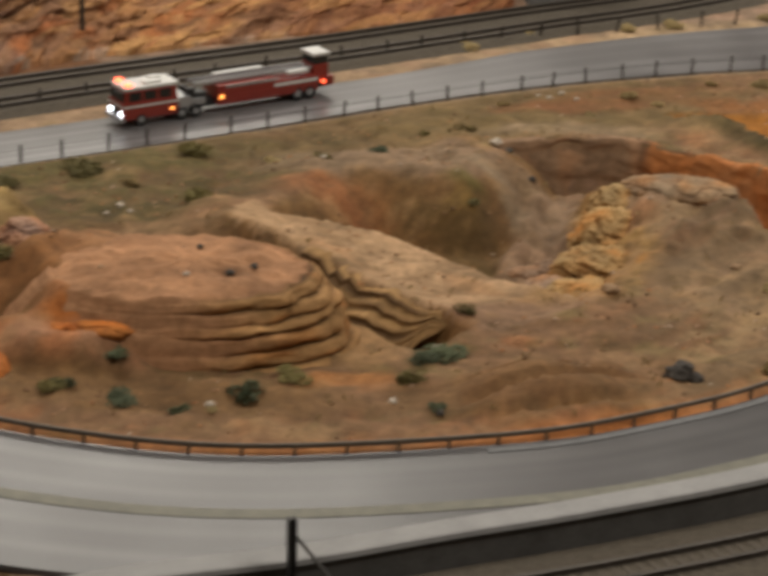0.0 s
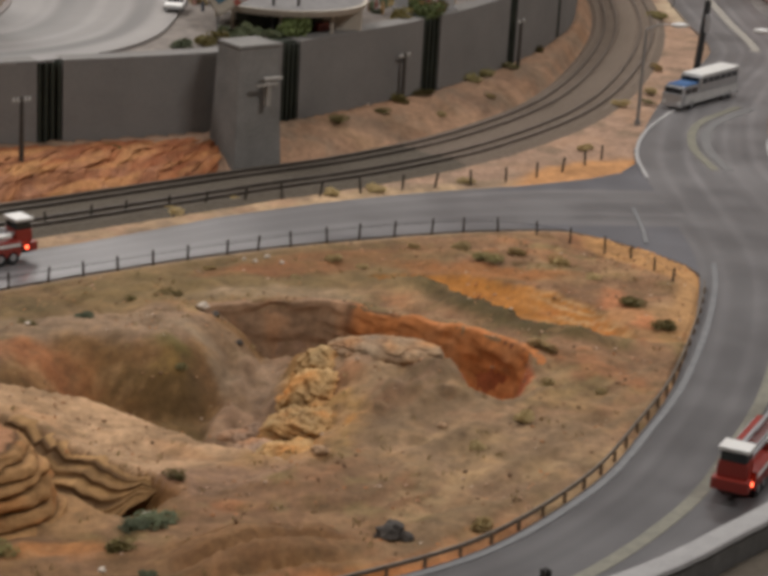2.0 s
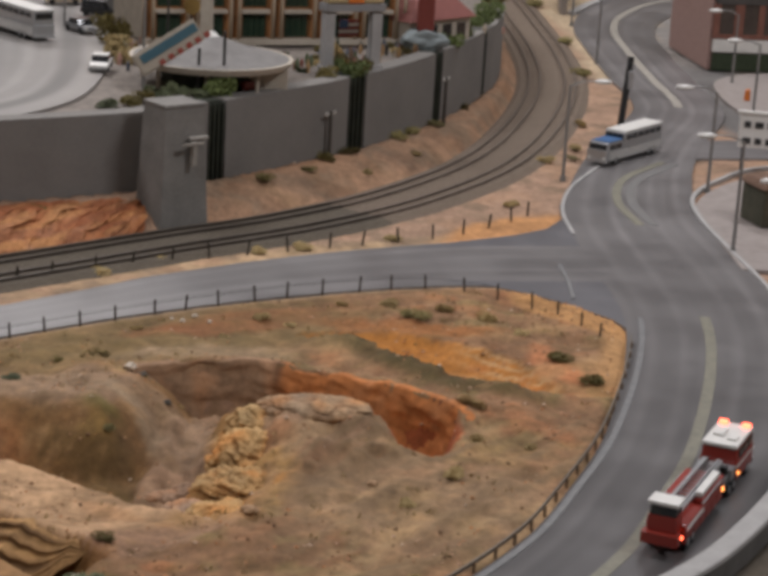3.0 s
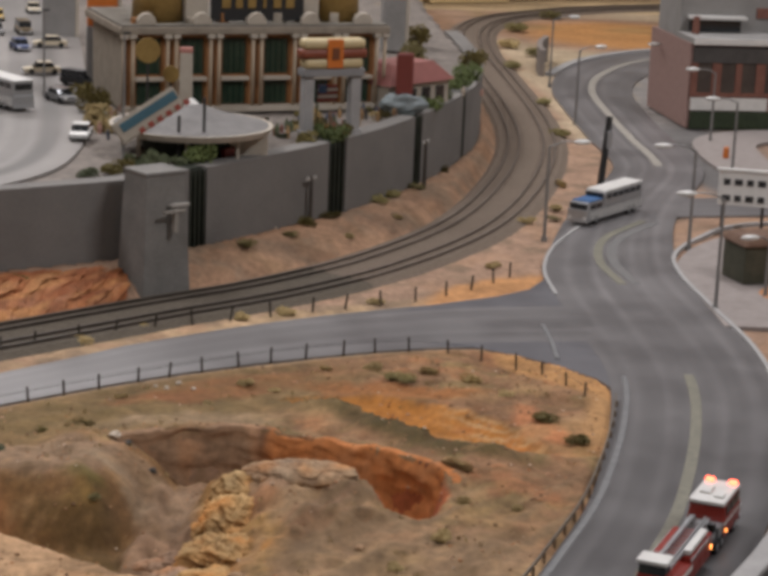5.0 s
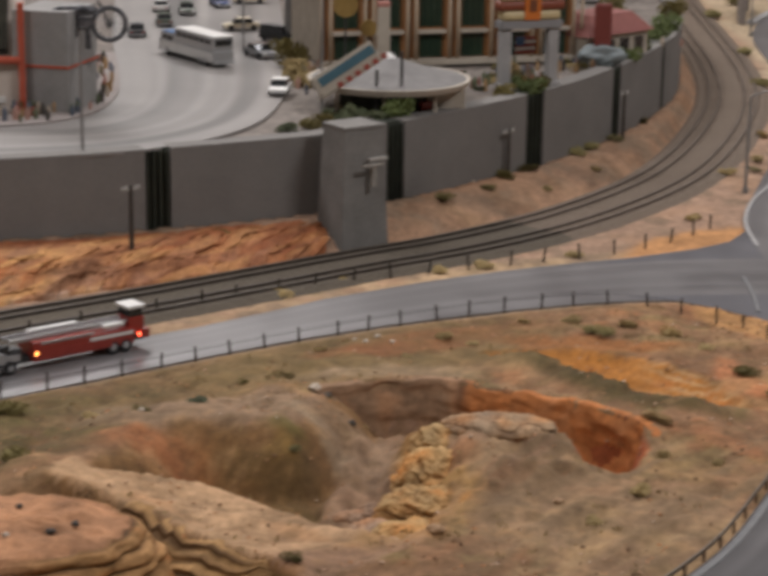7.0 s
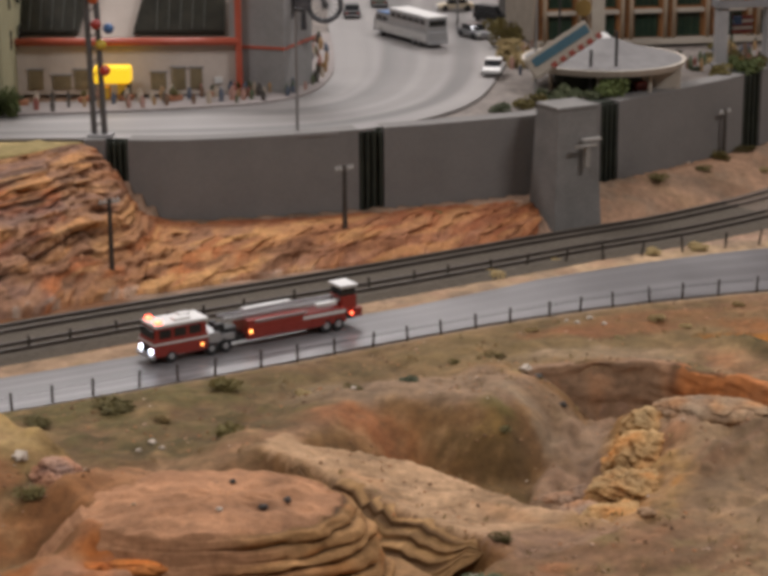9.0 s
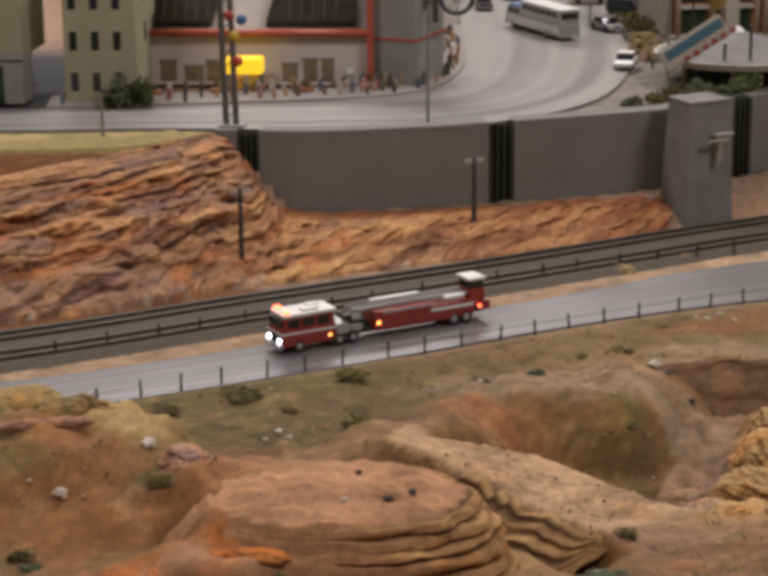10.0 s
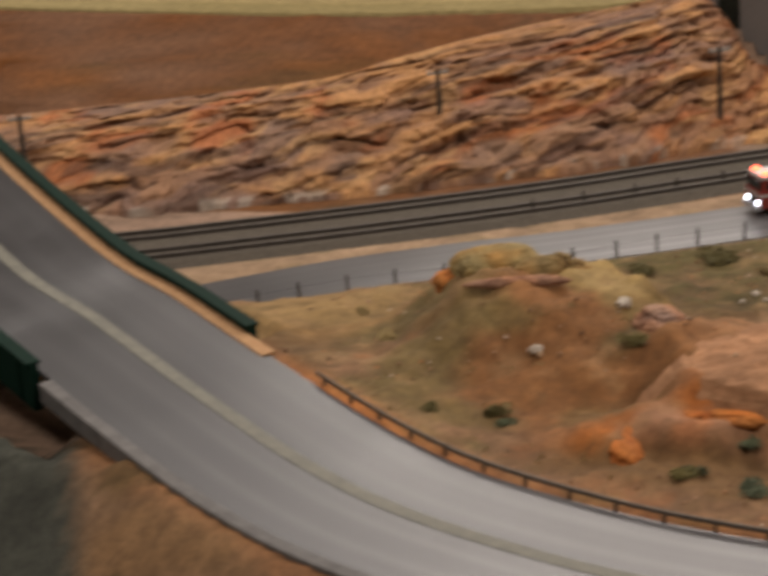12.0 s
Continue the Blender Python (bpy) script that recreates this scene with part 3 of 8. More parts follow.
    fall = np.maximum(zn - 0.22 - 0.62 * np.maximum(dn - hn - 1.4, 0) + 0.30 * wob * step(0.8, 2.5, dn - hn), -8.0)
    zo = np.where(front & (x <= -27), np.minimum(fall, zn - 0.2), zo)
    z = np.where(out, zo, z)
    o3 = out
    dye(np.array([0.33, 0.21, 0.14]), o3 * 1.0)
    dye(np.array([0.15, 0.052, 0.012]), o3 * (sr < 0) * (sr > -30) * (rx < -36) * (0.8 + 0.3 * wob))
    dye(np.array([0.115, 0.058, 0.014]), o3 * (sr < 0) * (sr > -30) * (rx < -36) * step(0.0, 0.4, fbm(x / 9, y / 4, 3, 251)) * 0.6)
    dye(np.array([0.20, 0.070, 0.016]), o3 * (sr < 0) * (sr > -30) * (rx < -36) * step(0.05, 0.45, fbm(x / 7, y / 3, 3, 261)) * 0.6)
    dye(np.array([0.25, 0.14, 0.078]), o3 * (sr < 0) * (sr > -12) * (rx > 10) * (0.8 + 0.4 * wob))
    dye(np.array([0.22, 0.135, 0.075]), o3 * (sr < 0) * (sr > -12) * (rx > 10) * step(0.05, 0.4, fbm(x / 3.5, y / 3.5, 3, 331)) * 0.7)
    dye(np.array([0.40, 0.30, 0.13]), (sr >= 0) * (sr < 8.5) * (x < -36))
    dye(np.array([0.21, 0.18, 0.155]), (sr >= 0.3) * (x > -37))
    dye(np.array([0.062, 0.062, 0.066]), (sr >= 8.0) * (x < -57) * step(-125, -105, x) * step(250, 235, y))
    shoulder = o3 * (step(4.2, 2.9, ef + 0.5 * fine) * (sf > 0) * (x < 52))
    dye(np.array([0.42, 0.285, 0.165]), shoulder)
    dye(np.array([0.36, 0.235, 0.14]), shoulder * step(10, -15, x))
    dye(np.array([0.27, 0.19, 0.10]), shoulder * step(0.0, 0.4, fbm(x / 2.2, y / 2.2, 3, 391)) * 0.6)
    dye(np.array([0.21, 0.145, 0.095]), o3 * (sr < 0) * (rx > -36) * step(0.0, 0.35, fbm(x / 2.6, y / 2.6, 4, 361)) * 0.75)
    dye(np.array([0.36, 0.215, 0.13]), o3 * (sr < 0) * (rx > -36) * step(0.05, 0.4, fbm(x / 3.4, y / 3.4, 4, 371)) * 0.6)
    dye(np.array([0.47, 0.235, 0.095]), o3 * step(1.15, 0.8, bump_at(wx, wy, 46.5, 205.4, 12.5, 5.0, 40)) * (sf > 0) * (dt > 7.5))
    dye(np.array([0.44, 0.215, 0.075]), o3 * step(1.1, 0.6, bump_at(wx, wy, 121, 428, 27, 28, 20)))
    dye(np.array([0.24, 0.17, 0.07]), o3 * (y > 380) * step(0.05, 0.4, fbm(x / 9, y / 14, 3, 381)) * 0.5)
    dye(np.array([0.48, 0.38, 0.25]), o3 * (y > 300) * (sr < 0) * (st < -6) * 0.75 * step(1.0, 1.3, bump_at(wx, wy, 121, 428, 27, 28, 20)))
    dye(np.array([0.48, 0.35, 0.20]), o3 * (y > 470))
    dye(np.array([0.135, 0.125, 0.118]), o3 * step(1.1, 0.85, bump_at(x, y, 95.5, 292, 9.5, 48, -4)) * (st < -8))
    dye(np.array([0.25, 0.228, 0.21]), o3 * step(1.1, 0.85, bump_at(x, y, 106, 343, 9.5, 34, -14)) * (st < -8))
    dye(np.array([0.20, 0.11, 0.05]), front * (x < -20) * (0.8 + 0.4 * wob))
    dye(np.array([0.34, 0.15, 0.06]), front * (x < -20) * step(3.4, 1.2, dn - hn + 2 * wob) * 0.7)
    dye(olive * 0.6, front * (x < -20) * step(0.1, 0.4, fbm(x / 4, y / 4, 3, 201)) * 0.7)
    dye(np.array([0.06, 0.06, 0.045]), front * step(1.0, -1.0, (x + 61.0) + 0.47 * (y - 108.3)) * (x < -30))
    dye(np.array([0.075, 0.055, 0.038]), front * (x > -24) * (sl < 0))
    # level beds under roads and tracks
    bed = np.maximum(step(0.9, 0.0, dn - hn), 0)
    z = z * (1 - bed) + (zn - 0.35) * bed
    bed = step(0.9, 0.0, df - hf) * (x < 60)
    z = z * (1 - bed) + (zf - 0.35) * bed
    bed = inside_of(x, y, CORNER)
    z = np.where(bed, np.minimum(z, -0.4), z)
    ravine = (x < -52) & (dn < hn + 4) & (zn > 3.6)
    z = np.where(ravine, np.minimum(z, -2.4 + 5 * step(-66, -57, x)), z)
    tone = 0.91 + 0.24 * wob + 0.30 * fine + 0.12 * fbm(x / 0.5, y / 0.5, 2, 41)
    return z, np.clip(col * tone[..., None], 0.005, 0.9)


def land_height(x, y):
    z, _ = land(np.array([float(x)]), np.array([float(y)]))
    return float(z[0])


def lines_of(a, b, lo, hi, near, far_):
    """Grid lines from a to b, near apart between lo and hi and growing outside."""
    out = list(np.arange(lo, hi, near))
    s = near
    while out[-1] < b:
        s = min(s * 1.12, far_)
        out.append(out[-1] + s)
    s = near
    while out[0] > a:
        s = min(s * 1.12, far_)
        out.insert(0, out[0] - s)
    return np.array(out)


def ground_material():
    m, nodes, links, p = node_mat("desert_ground", 0.92, 0, 0.25)
    co = nodes.new("ShaderNodeTexCoord")
    vc = nodes.new("ShaderNodeVertexColor")
    vc.layer_name = "earth"
    a = add_node(nodes, "ShaderNodeTexNoise", Scale=130.0, Detail=5.0, Roughness=0.7)
    b = add_node(nodes, "ShaderNodeTexNoise", Scale=900.0, Detail=3.0, Roughness=0.7)
    for n in (a, b):
        links.new(co.outputs["Object"], n.inputs["Vector"])
    r = nodes.new("ShaderNodeMapRange")
    r.inputs[1].default_value, r.inputs[2].default_value, r.inputs[3].default_value, r.inputs[4].default_value = 0.3, 0.7, 0.72, 1.28
    links.new(a.outputs[0], r.inputs[0])
    r2 = nodes.new("ShaderNodeMapRange")
    r2.inputs[1].default_value, r2.inputs[2].default_value, r2.inputs[3].default_value, r2.inputs[4].default_value = 0.3, 0.7, 0.86, 1.14
    links.new(b.outputs[0], r2.inputs[0])
    mul = nodes.new("ShaderNodeMath")
    mul.operation = "MULTIPLY"
    links.new(r.outputs[0], mul.inputs[0])
    links.new(r2.outputs[0], mul.inputs[1])
    hsv = nodes.new("ShaderNodeHueSaturation")
    links.new(vc.outputs[0], hsv.inputs["Color"])
    links.new(mul.outputs[0], hsv.inputs["Value"])
    links.new(hsv.outputs[0], p.inputs["Base Color"])
    mix = nodes.new("ShaderNodeMix")
    mix.inputs[0].default_value = 0.5
    links.new(a.outputs[0], mix.inputs[2])
    links.new(b.outputs[0], mix.inputs[3])
    bp = add_node(nodes, "ShaderNodeBump", Strength=0.5, Distance=0.002)
    links.new(mix.outputs[0], bp.inputs["Height"])
    links.new(bp.outputs[0], p.inputs["Normal"])
    return m


EARTH = ground_material()


def sheet(name, xs, ys):
    gx, gy = np.meshgrid(xs, ys)
    z, col = land(gx, gy)
    nx, ny = len(xs), len(ys)
    i = (np.arange(ny - 1)[:, None] * nx + np.arange(nx - 1)[None, :]).ravel()
    faces = np.stack([i, i + 1, i + nx + 1, i + nx], 1)
    ob = raw(name, np.column_stack([gx.ravel(), gy.ravel(), z.ravel()]), faces, EARTH, True)
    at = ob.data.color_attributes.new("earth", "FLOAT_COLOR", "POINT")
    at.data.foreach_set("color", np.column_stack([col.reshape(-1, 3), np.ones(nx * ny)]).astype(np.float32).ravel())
    return ob


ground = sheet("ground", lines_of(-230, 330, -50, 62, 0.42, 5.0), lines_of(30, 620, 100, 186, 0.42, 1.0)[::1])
tagged(ground, "sculpted orange and tan desert model ground with canyon, mesa and grassy slopes", "ground", kind="structure")
# ---- roads ----
def asphalt(name, a, b, rough):
    m, nodes, links, p = node_mat(name, rough, 0, 0.5)
    co = nodes.new("ShaderNodeTexCoord")
    n1 = add_node(nodes, "ShaderNodeTexNoise", Scale=9.0, Detail=5.0, Roughness=0.6)
    n2 = add_node(nodes, "ShaderNodeTexNoise", Scale=1500.0, Detail=2.0)
    for n in (n1, n2):
        links.new(co.outputs["Object"], n.inputs["Vector"])
    uv = nodes.new("ShaderNodeVertexColor")
    uv.layer_name = "lane"
    ramp = nodes.new("ShaderNodeValToRGB")
    ramp.color_ramp.elements[0].position, ramp.color_ramp.elements[1].position = 0.35, 0.68
    ramp.color_ramp.elements[0].color, ramp.color_ramp.elements[1].color = (*a, 1), (*b, 1)
    links.new(n1.outputs[0], ramp.inputs[0])
    mix = nodes.new("ShaderNodeMix")
    mix.data_type, mix.blend_type = "RGBA", "MULTIPLY"
    mix.inputs[0].default_value = 1.0
    links.new(ramp.outputs[0], mix.inputs[6])
    links.new(uv.outputs[0], mix.inputs[7])
    links.new(mix.outputs[2], p.inputs["Base Color"])
    r = nodes.new("ShaderNodeMapRange")
    r.inputs[3].default_value, r.inputs[4].default_value = rough - 0.1, rough + 0.14
    links.new(n1.outputs[0], r.inputs[0])
    links.new(r.outputs[0], p.inputs["Roughness"])
    bp = add_node(nodes, "ShaderNodeBump", Strength=0.12, Distance=0.0004)
    links.new(n2.outputs[0], bp.inputs["Height"])
    links.new(bp.outputs[0], p.inputs["Normal"])
    return m


ASPHALT = asphalt("grey_asphalt", (0.070, 0.067, 0.071), (0.100, 0.096, 0.101), 0.36)
WORN_WHITE = varied("worn_white_paint", (0.24, 0.235, 0.22), (0.38, 0.37, 0.35), 0.6, 0, 120, 900, 0.05)
WORN_GREY = varied("faded_white_paint", (0.115, 0.113, 0.112), (0.185, 0.181, 0.177), 0.6, 0, 120, 900, 0.05)
WORN_YELLOW = varied("worn_yellow_paint", (0.125, 0.117, 0.09), (0.215, 0.20, 0.148), 0.6, 0, 120, 900, 0.05)


def ribbon(name, line, lift=0.0, thick=0.35, cols=73, worn=True, pale=None, swirl=()):
    """A road from a line of x, y, z and width, with a slight camber, wheel tracks worn into the lanes and painted
    sheen.
    """
    n = normals(line)
    t = np.linspace(-0.5, 0.5, cols)
    rows = []
    for k in t:
        rows.append(np.column_stack([line[:, :2] + n * (line[:, 3] * k)[:, None], line[:, 2] + lift + 0.06 * (1 - 4 * k * k)]))
    for k in (-0.5, 0.5):
        rows.append(np.column_stack([line[:, :2] + n * (line[:, 3] * k)[:, None], line[:, 2] + lift - thick]))
    verts = np.stack(rows, 1)
    m, k = verts.shape[:2]
    faces = []
    for i in range(m - 1):
        for j in range(cols - 1):
            faces.append((i * k + j, i * k + j + 1, (i + 1) * k + j + 1, (i + 1) * k + j)[::-1])
        faces.append((i * k, (i + 1) * k, (i + 1) * k + cols, i * k + cols)[::-1])
        faces.append((i * k + cols - 1, i * k + cols + 1, (i + 1) * k + cols + 1, (i + 1) * k + cols - 1)[::-1])
    ob = raw(name, verts.reshape(-1, 3), faces, ASPHALT, False)
    at = ob.data.color_attributes.new("lane", "FLOAT_COLOR", "POINT")
    kk = np.concatenate([t, [-0.5, 0.5]])
    s = np.arange(m)[:, None]
    # on the west stretch the streaks are brightened further, a sheen painted over the wear
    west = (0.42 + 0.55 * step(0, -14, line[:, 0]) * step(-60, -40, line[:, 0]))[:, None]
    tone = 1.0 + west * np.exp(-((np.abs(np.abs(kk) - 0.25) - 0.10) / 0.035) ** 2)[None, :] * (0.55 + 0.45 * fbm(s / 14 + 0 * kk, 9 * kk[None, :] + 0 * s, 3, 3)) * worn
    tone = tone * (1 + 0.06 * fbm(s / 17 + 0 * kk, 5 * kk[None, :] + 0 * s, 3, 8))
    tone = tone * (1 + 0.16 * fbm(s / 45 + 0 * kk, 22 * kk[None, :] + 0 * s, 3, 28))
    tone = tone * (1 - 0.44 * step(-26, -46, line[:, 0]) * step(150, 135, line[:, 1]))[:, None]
    if swirl:
        wave = 0.03 * fbm(s / 16 + 0 * kk, 3 * kk[None, :] + 0 * s, 3, 12)
        slide = step(-12, -30, line[:, 0])[:, None]
        for c_, w_, a_, far_ in swirl:
            tone = tone * (1 + a_ * np.exp(-((kk[None, :] + wave - c_ - far_ * slide) / w_) ** 4) * (0.7 + 0.6 * fbm(s / 20 + 0 * kk, 4 * kk[None, :] + 0 * s, 2, 18)))
    if pale:
        tone = tone * np.interp(line[:, 0], *pale)[:, None]
    warm = 0.06 if pale else 0.0
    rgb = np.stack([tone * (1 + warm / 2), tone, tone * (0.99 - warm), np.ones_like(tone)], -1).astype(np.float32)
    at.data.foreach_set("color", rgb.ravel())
    return ob


def stripe(name, line, side, width, lift, material, parent, lo=0.0, hi=1.0):
    n = len(line)
    seg = line[int(lo * n):max(int(hi * n), int(lo * n) + 3)]
    seg = shifted(seg, side)
    seg = seg.copy()
    seg[:, 2] += lift
    h = width / 2
    return sweep(name, seg, [(-h, 0), (-h, 0.05), (h, 0.05), (h, 0)], material, parent)


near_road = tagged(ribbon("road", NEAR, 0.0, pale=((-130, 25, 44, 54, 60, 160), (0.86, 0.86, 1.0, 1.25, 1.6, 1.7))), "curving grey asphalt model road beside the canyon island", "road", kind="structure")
# the lighter stretch of this asphalt stands in for sheen
far_road = tagged(ribbon("road", FAR, -0.035, pale=((-40, -18, 8, 42), (0.95, 1.65, 1.65, 1.45))), "grey asphalt model road beside the railway tracks", "road", kind="structure")
side_road = tagged(ribbon("road", SIDE, -0.06, pale=((60, 150), (1.6, 1.6))), "short grey asphalt side road at the junction", "road", kind="structure")


bm = bmesh.new()
ring = [bm.verts.new((px, py, -0.012)) for px, py in CORNER]
low = [bm.verts.new((px, py, -0.35)) for px, py in CORNER]
bm.faces.new(ring)
for i in range(len(ring)):
    bm.faces.new((ring[i - 1], low[i - 1], low[i], ring[i]))
bmesh.ops.recalc_face_normals(bm, faces=bm.faces)
patch = part("junction_patch", bm, ASPHALT, far_road)
at = patch.data.color_attributes.new("lane", "FLOAT_COLOR", "POINT")
at.data.foreach_set("color", np.full(4 * len(patch.data.vertices), 1.35, np.float32))


def span(line, x0, y0, x1, y1):
    a = int(np.argmin(np.hypot(line[:, 0] - x0, line[:, 1] - y0)))
    b = int(np.argmin(np.hypot(line[:, 0] - x1, line[:, 1] - y1)))
    return line[min(a, b):max(a, b) + 1]


stripe("centre_line", span(NEAR, -100, 149, 57.2, 174), 0.0, 0.95, 0.045, WORN_YELLOW, near_road)
stripe("centre_line", span(NEAR, 84, 277, 115, 389), 0.0, 1.25, 0.045, varied("pale_lane_paint", (0.23, 0.21, 0.18), (0.34, 0.31, 0.265), 0.7, 0, 120, 900, 0.05), near_road)
stripe("edge_line", span(NEAR, 5, 96, 57, 172), 6.0, 0.5, 0.02, WORN_GREY, near_road)
stop = spline([(47.6, 191.5, 0.05), (47.0, 185, 0.05), (46.2, 179.5, 0.05)], 1.0)
sweep("stop_line", stop, [(-0.2, 0.0), (-0.2, 0.05), (0.2, 0.05), (0.2, 0.0)], WORN_GREY, far_road)
FADED = varied("almost_gone_paint", (0.12, 0.115, 0.11), (0.17, 0.163, 0.155), 0.6, 0, 120, 900, 0.05)
turn_line = spline([(60.2, 208, 0.05), (60.5, 219, 0.05), (64.0, 230, 0.05), (71.5, 240, 0.05)], 1.0)
sweep("turn_line", turn_line, [(-0.5, 0.0), (-0.5, 0.05), (0.5, 0.05), (0.5, 0.0)], WORN_YELLOW, near_road)
sweep("turn_line", shifted(turn_line, -1.6), [(-0.55, 0.0), (-0.55, 0.04), (0.55, 0.04), (0.55, 0.0)], FADED, near_road)
kerb_line = spline([(51.8, 203.5, 0.0), (53.0, 214, 0.0), (56.5, 225, 0.0), (62.5, 236.5, 0.0), (69.5, 248, 0.0)], 1.0)
CONCRETE = varied("grey_concrete", (0.18, 0.175, 0.172), (0.26, 0.25, 0.245), 0.85, 0, 30, 400, 0.2)
PALE_CONCRETE = varied("pale_concrete", (0.26, 0.25, 0.24), (0.36, 0.345, 0.33), 0.85, 0, 40, 400, 0.2)
tagged(sweep("kerb", kerb_line, [(-0.2, -0.3), (-0.2, 0.14), (0.2, 0.14), (0.2, -0.3)], PALE_CONCRETE), "pale concrete kerb round the junction corner", "kerb", kind="structure")
east = spline([(57.0, 150, 0), (60.5, 160, 0), (64.6, 172, 0), (66.6, 184, 0), (67.2, 198, 0), (68.0, 212, 0), (70.2, 222, 0), (76, 231, 0), (84, 238.5, 0), (100, 241, 0)], 1.0)
tagged(sweep("kerb", east, [(-0.25, -0.3), (-0.25, 0.2), (0.25, 0.2), (0.25, -0.3)], PALE_CONCRETE), "pale concrete kerb along the paved corner", "kerb", kind="structure")
# ---- railway ----
BALLAST = varied("dark_ballast", (0.072, 0.058, 0.042), (0.135, 0.108, 0.078), 0.95, 0, 260, 1400, 0.7, 0.0015)
TIE = varied("weathered_ties", (0.072, 0.058, 0.043), (0.125, 0.10, 0.075), 0.9, 0, 90, 700, 0.3)
BALLAST_DUSTY = varied("dusty_ballast", (0.125, 0.093, 0.067), (0.20, 0.152, 0.113), 0.95, 0, 260, 1400, 0.7, 0.0015)
TIE_DUSTY = varied("dusty_ties", (0.125, 0.092, 0.066), (0.195, 0.148, 0.11), 0.9, 0, 90, 700, 0.3)
RAIL = varied("rusty_steel", (0.045, 0.036, 0.028), (0.09, 0.072, 0.058), 0.55, 0.4, 60, 500, 0.05)


RAIL_DUSTY = varied("dusty_steel", (0.10, 0.078, 0.062), (0.17, 0.135, 0.11), 0.6, 0.3, 60, 500, 0.05)


def railway(line, tracks, label, bed=BALLAST, wood=TIE, single=(0, 0), steel=RAIL):
    bed_half = 4.7 if tracks == 2 else 2.9
    root = sweep("railway", line, [(0.1 - bed_half - 0.6 * (tracks == 2) - 0.4, -0.35), (0.3 * (tracks == 2) - bed_half, 0.20), (bed_half, 0.20), (bed_half + 0.9, -0.35)], bed, smooth=False)
    tagged(root, label, "railway", kind="structure")
    offsets = [(i - (tracks - 1) / 2) * 5.2 for i in range(tracks)]
    for off in offsets:
        centre = shifted(line, off)
        for g in (-0.82, 0.82):
            sweep("rail", shifted(centre, g), [(-0.12, 0.25), (-0.12, 0.50), (0.12, 0.50), (0.12, 0.25)], steel, root)
        seg = np.hypot(*np.diff(centre[:, :2], axis=0).T)
        s = np.concatenate([[0], np.cumsum(seg)])
        at = np.arange(0.3, s[-1], 0.72)
        px, py, pz = (np.interp(at, s, centre[:, k]) for k in range(3))
        n = normals(centre)
        nx, ny = np.interp(at, s, n[:, 0]), np.interp(at, s, n[:, 1])
        bm = bmesh.new()
        box(bm, 0, 0, 0.02, 0.3, 2.9, 0.21, 0, 0.02)
        one_tie = mesh_of(bm, "tie", wood)
        verts, faces = [], []
        jit = np.random.RandomState(5).rand(len(at), 2) * 0.12
        for i in range(len(at)):
            w, h = 1.42 + jit[i, 0], 0.15
            tx, ty = -ny[i], nx[i]
            if single[0] < px[i] < single[1]:
                ob = new("tie", one_tie)
                ob.parent = root
                ob.matrix_basis = pose(px[i] * CM, py[i] * CM, pz[i] * CM, 0, 0, math.degrees(math.atan2(ty, tx)) + 14 * (jit[i, 0] - 0.06))
                continue
            b = len(verts)
            for zz in (0.05, 0.215 + jit[i, 1] * 0.2):
                for sx, sy in ((-1, -1), (1, -1), (1, 1), (-1, 1)):
                    verts.append((px[i] + nx[i] * w * sx + tx * h * sy, py[i] + ny[i] * w * sx + ty * h * sy, pz[i] + zz))
            faces += [(b + 4, b + 5, b + 6, b + 7), (b, b + 1, b + 5, b + 4), (b + 1, b + 2, b + 6, b + 5), (b + 2, b + 3, b + 7, b + 6), (b + 3, b, b + 4, b + 7)]
        if verts:
            ties = raw("ties", verts, faces, wood, False, root)
            ties["kind"] = "stuff"
    return root


cut = int(np.argmin(np.hypot(TRACK[:, 0] - 30, TRACK[:, 1] - 211)))
railway(TRACK[:cut + 1], 2, "double model railway track on dark ballast", single=(-62, 24))
railway(TRACK[cut:], 2, "double model railway track on dusty brown ballast", BALLAST_DUSTY, TIE_DUSTY, steel=RAIL_DUSTY)
railway(BACKTRACK, 1, "model railway track behind the concrete parapet", single=(-60, 90))

# ---- retaining wall ----
WALLGREY = varied("grey_cast_wall", (0.146, 0.135, 0.123), (0.196, 0.181, 0.164), 0.8, 0, 16, 300, 0.15)
# near-black green: the ribs' own tint, with the recesses' shade put in
RECESS_SHADE = varied("recess_shade", (0.018, 0.020, 0.014), (0.038, 0.042, 0.027), 0.85, 0, 60, 300, 0.2)
wall = tagged(new("wall_terrace"), "grey cast concrete retaining wall below the town terrace", "wall", kind="structure")


def wall_panel(a, b, name="wall_panel"):
    seg = spline(np.array([[*p, 0.0] for p in (a, *[q[:2] for q in span(WALL, *a, *b)[3:-3:4]], b)]), 1.5)
    return sweep(name, seg, [(-0.25, -1.0), (-0.25, PLATEAU + 0.05), (2.1, PLATEAU + 0.05), (2.1, -1.0)], WALLGREY, wall)


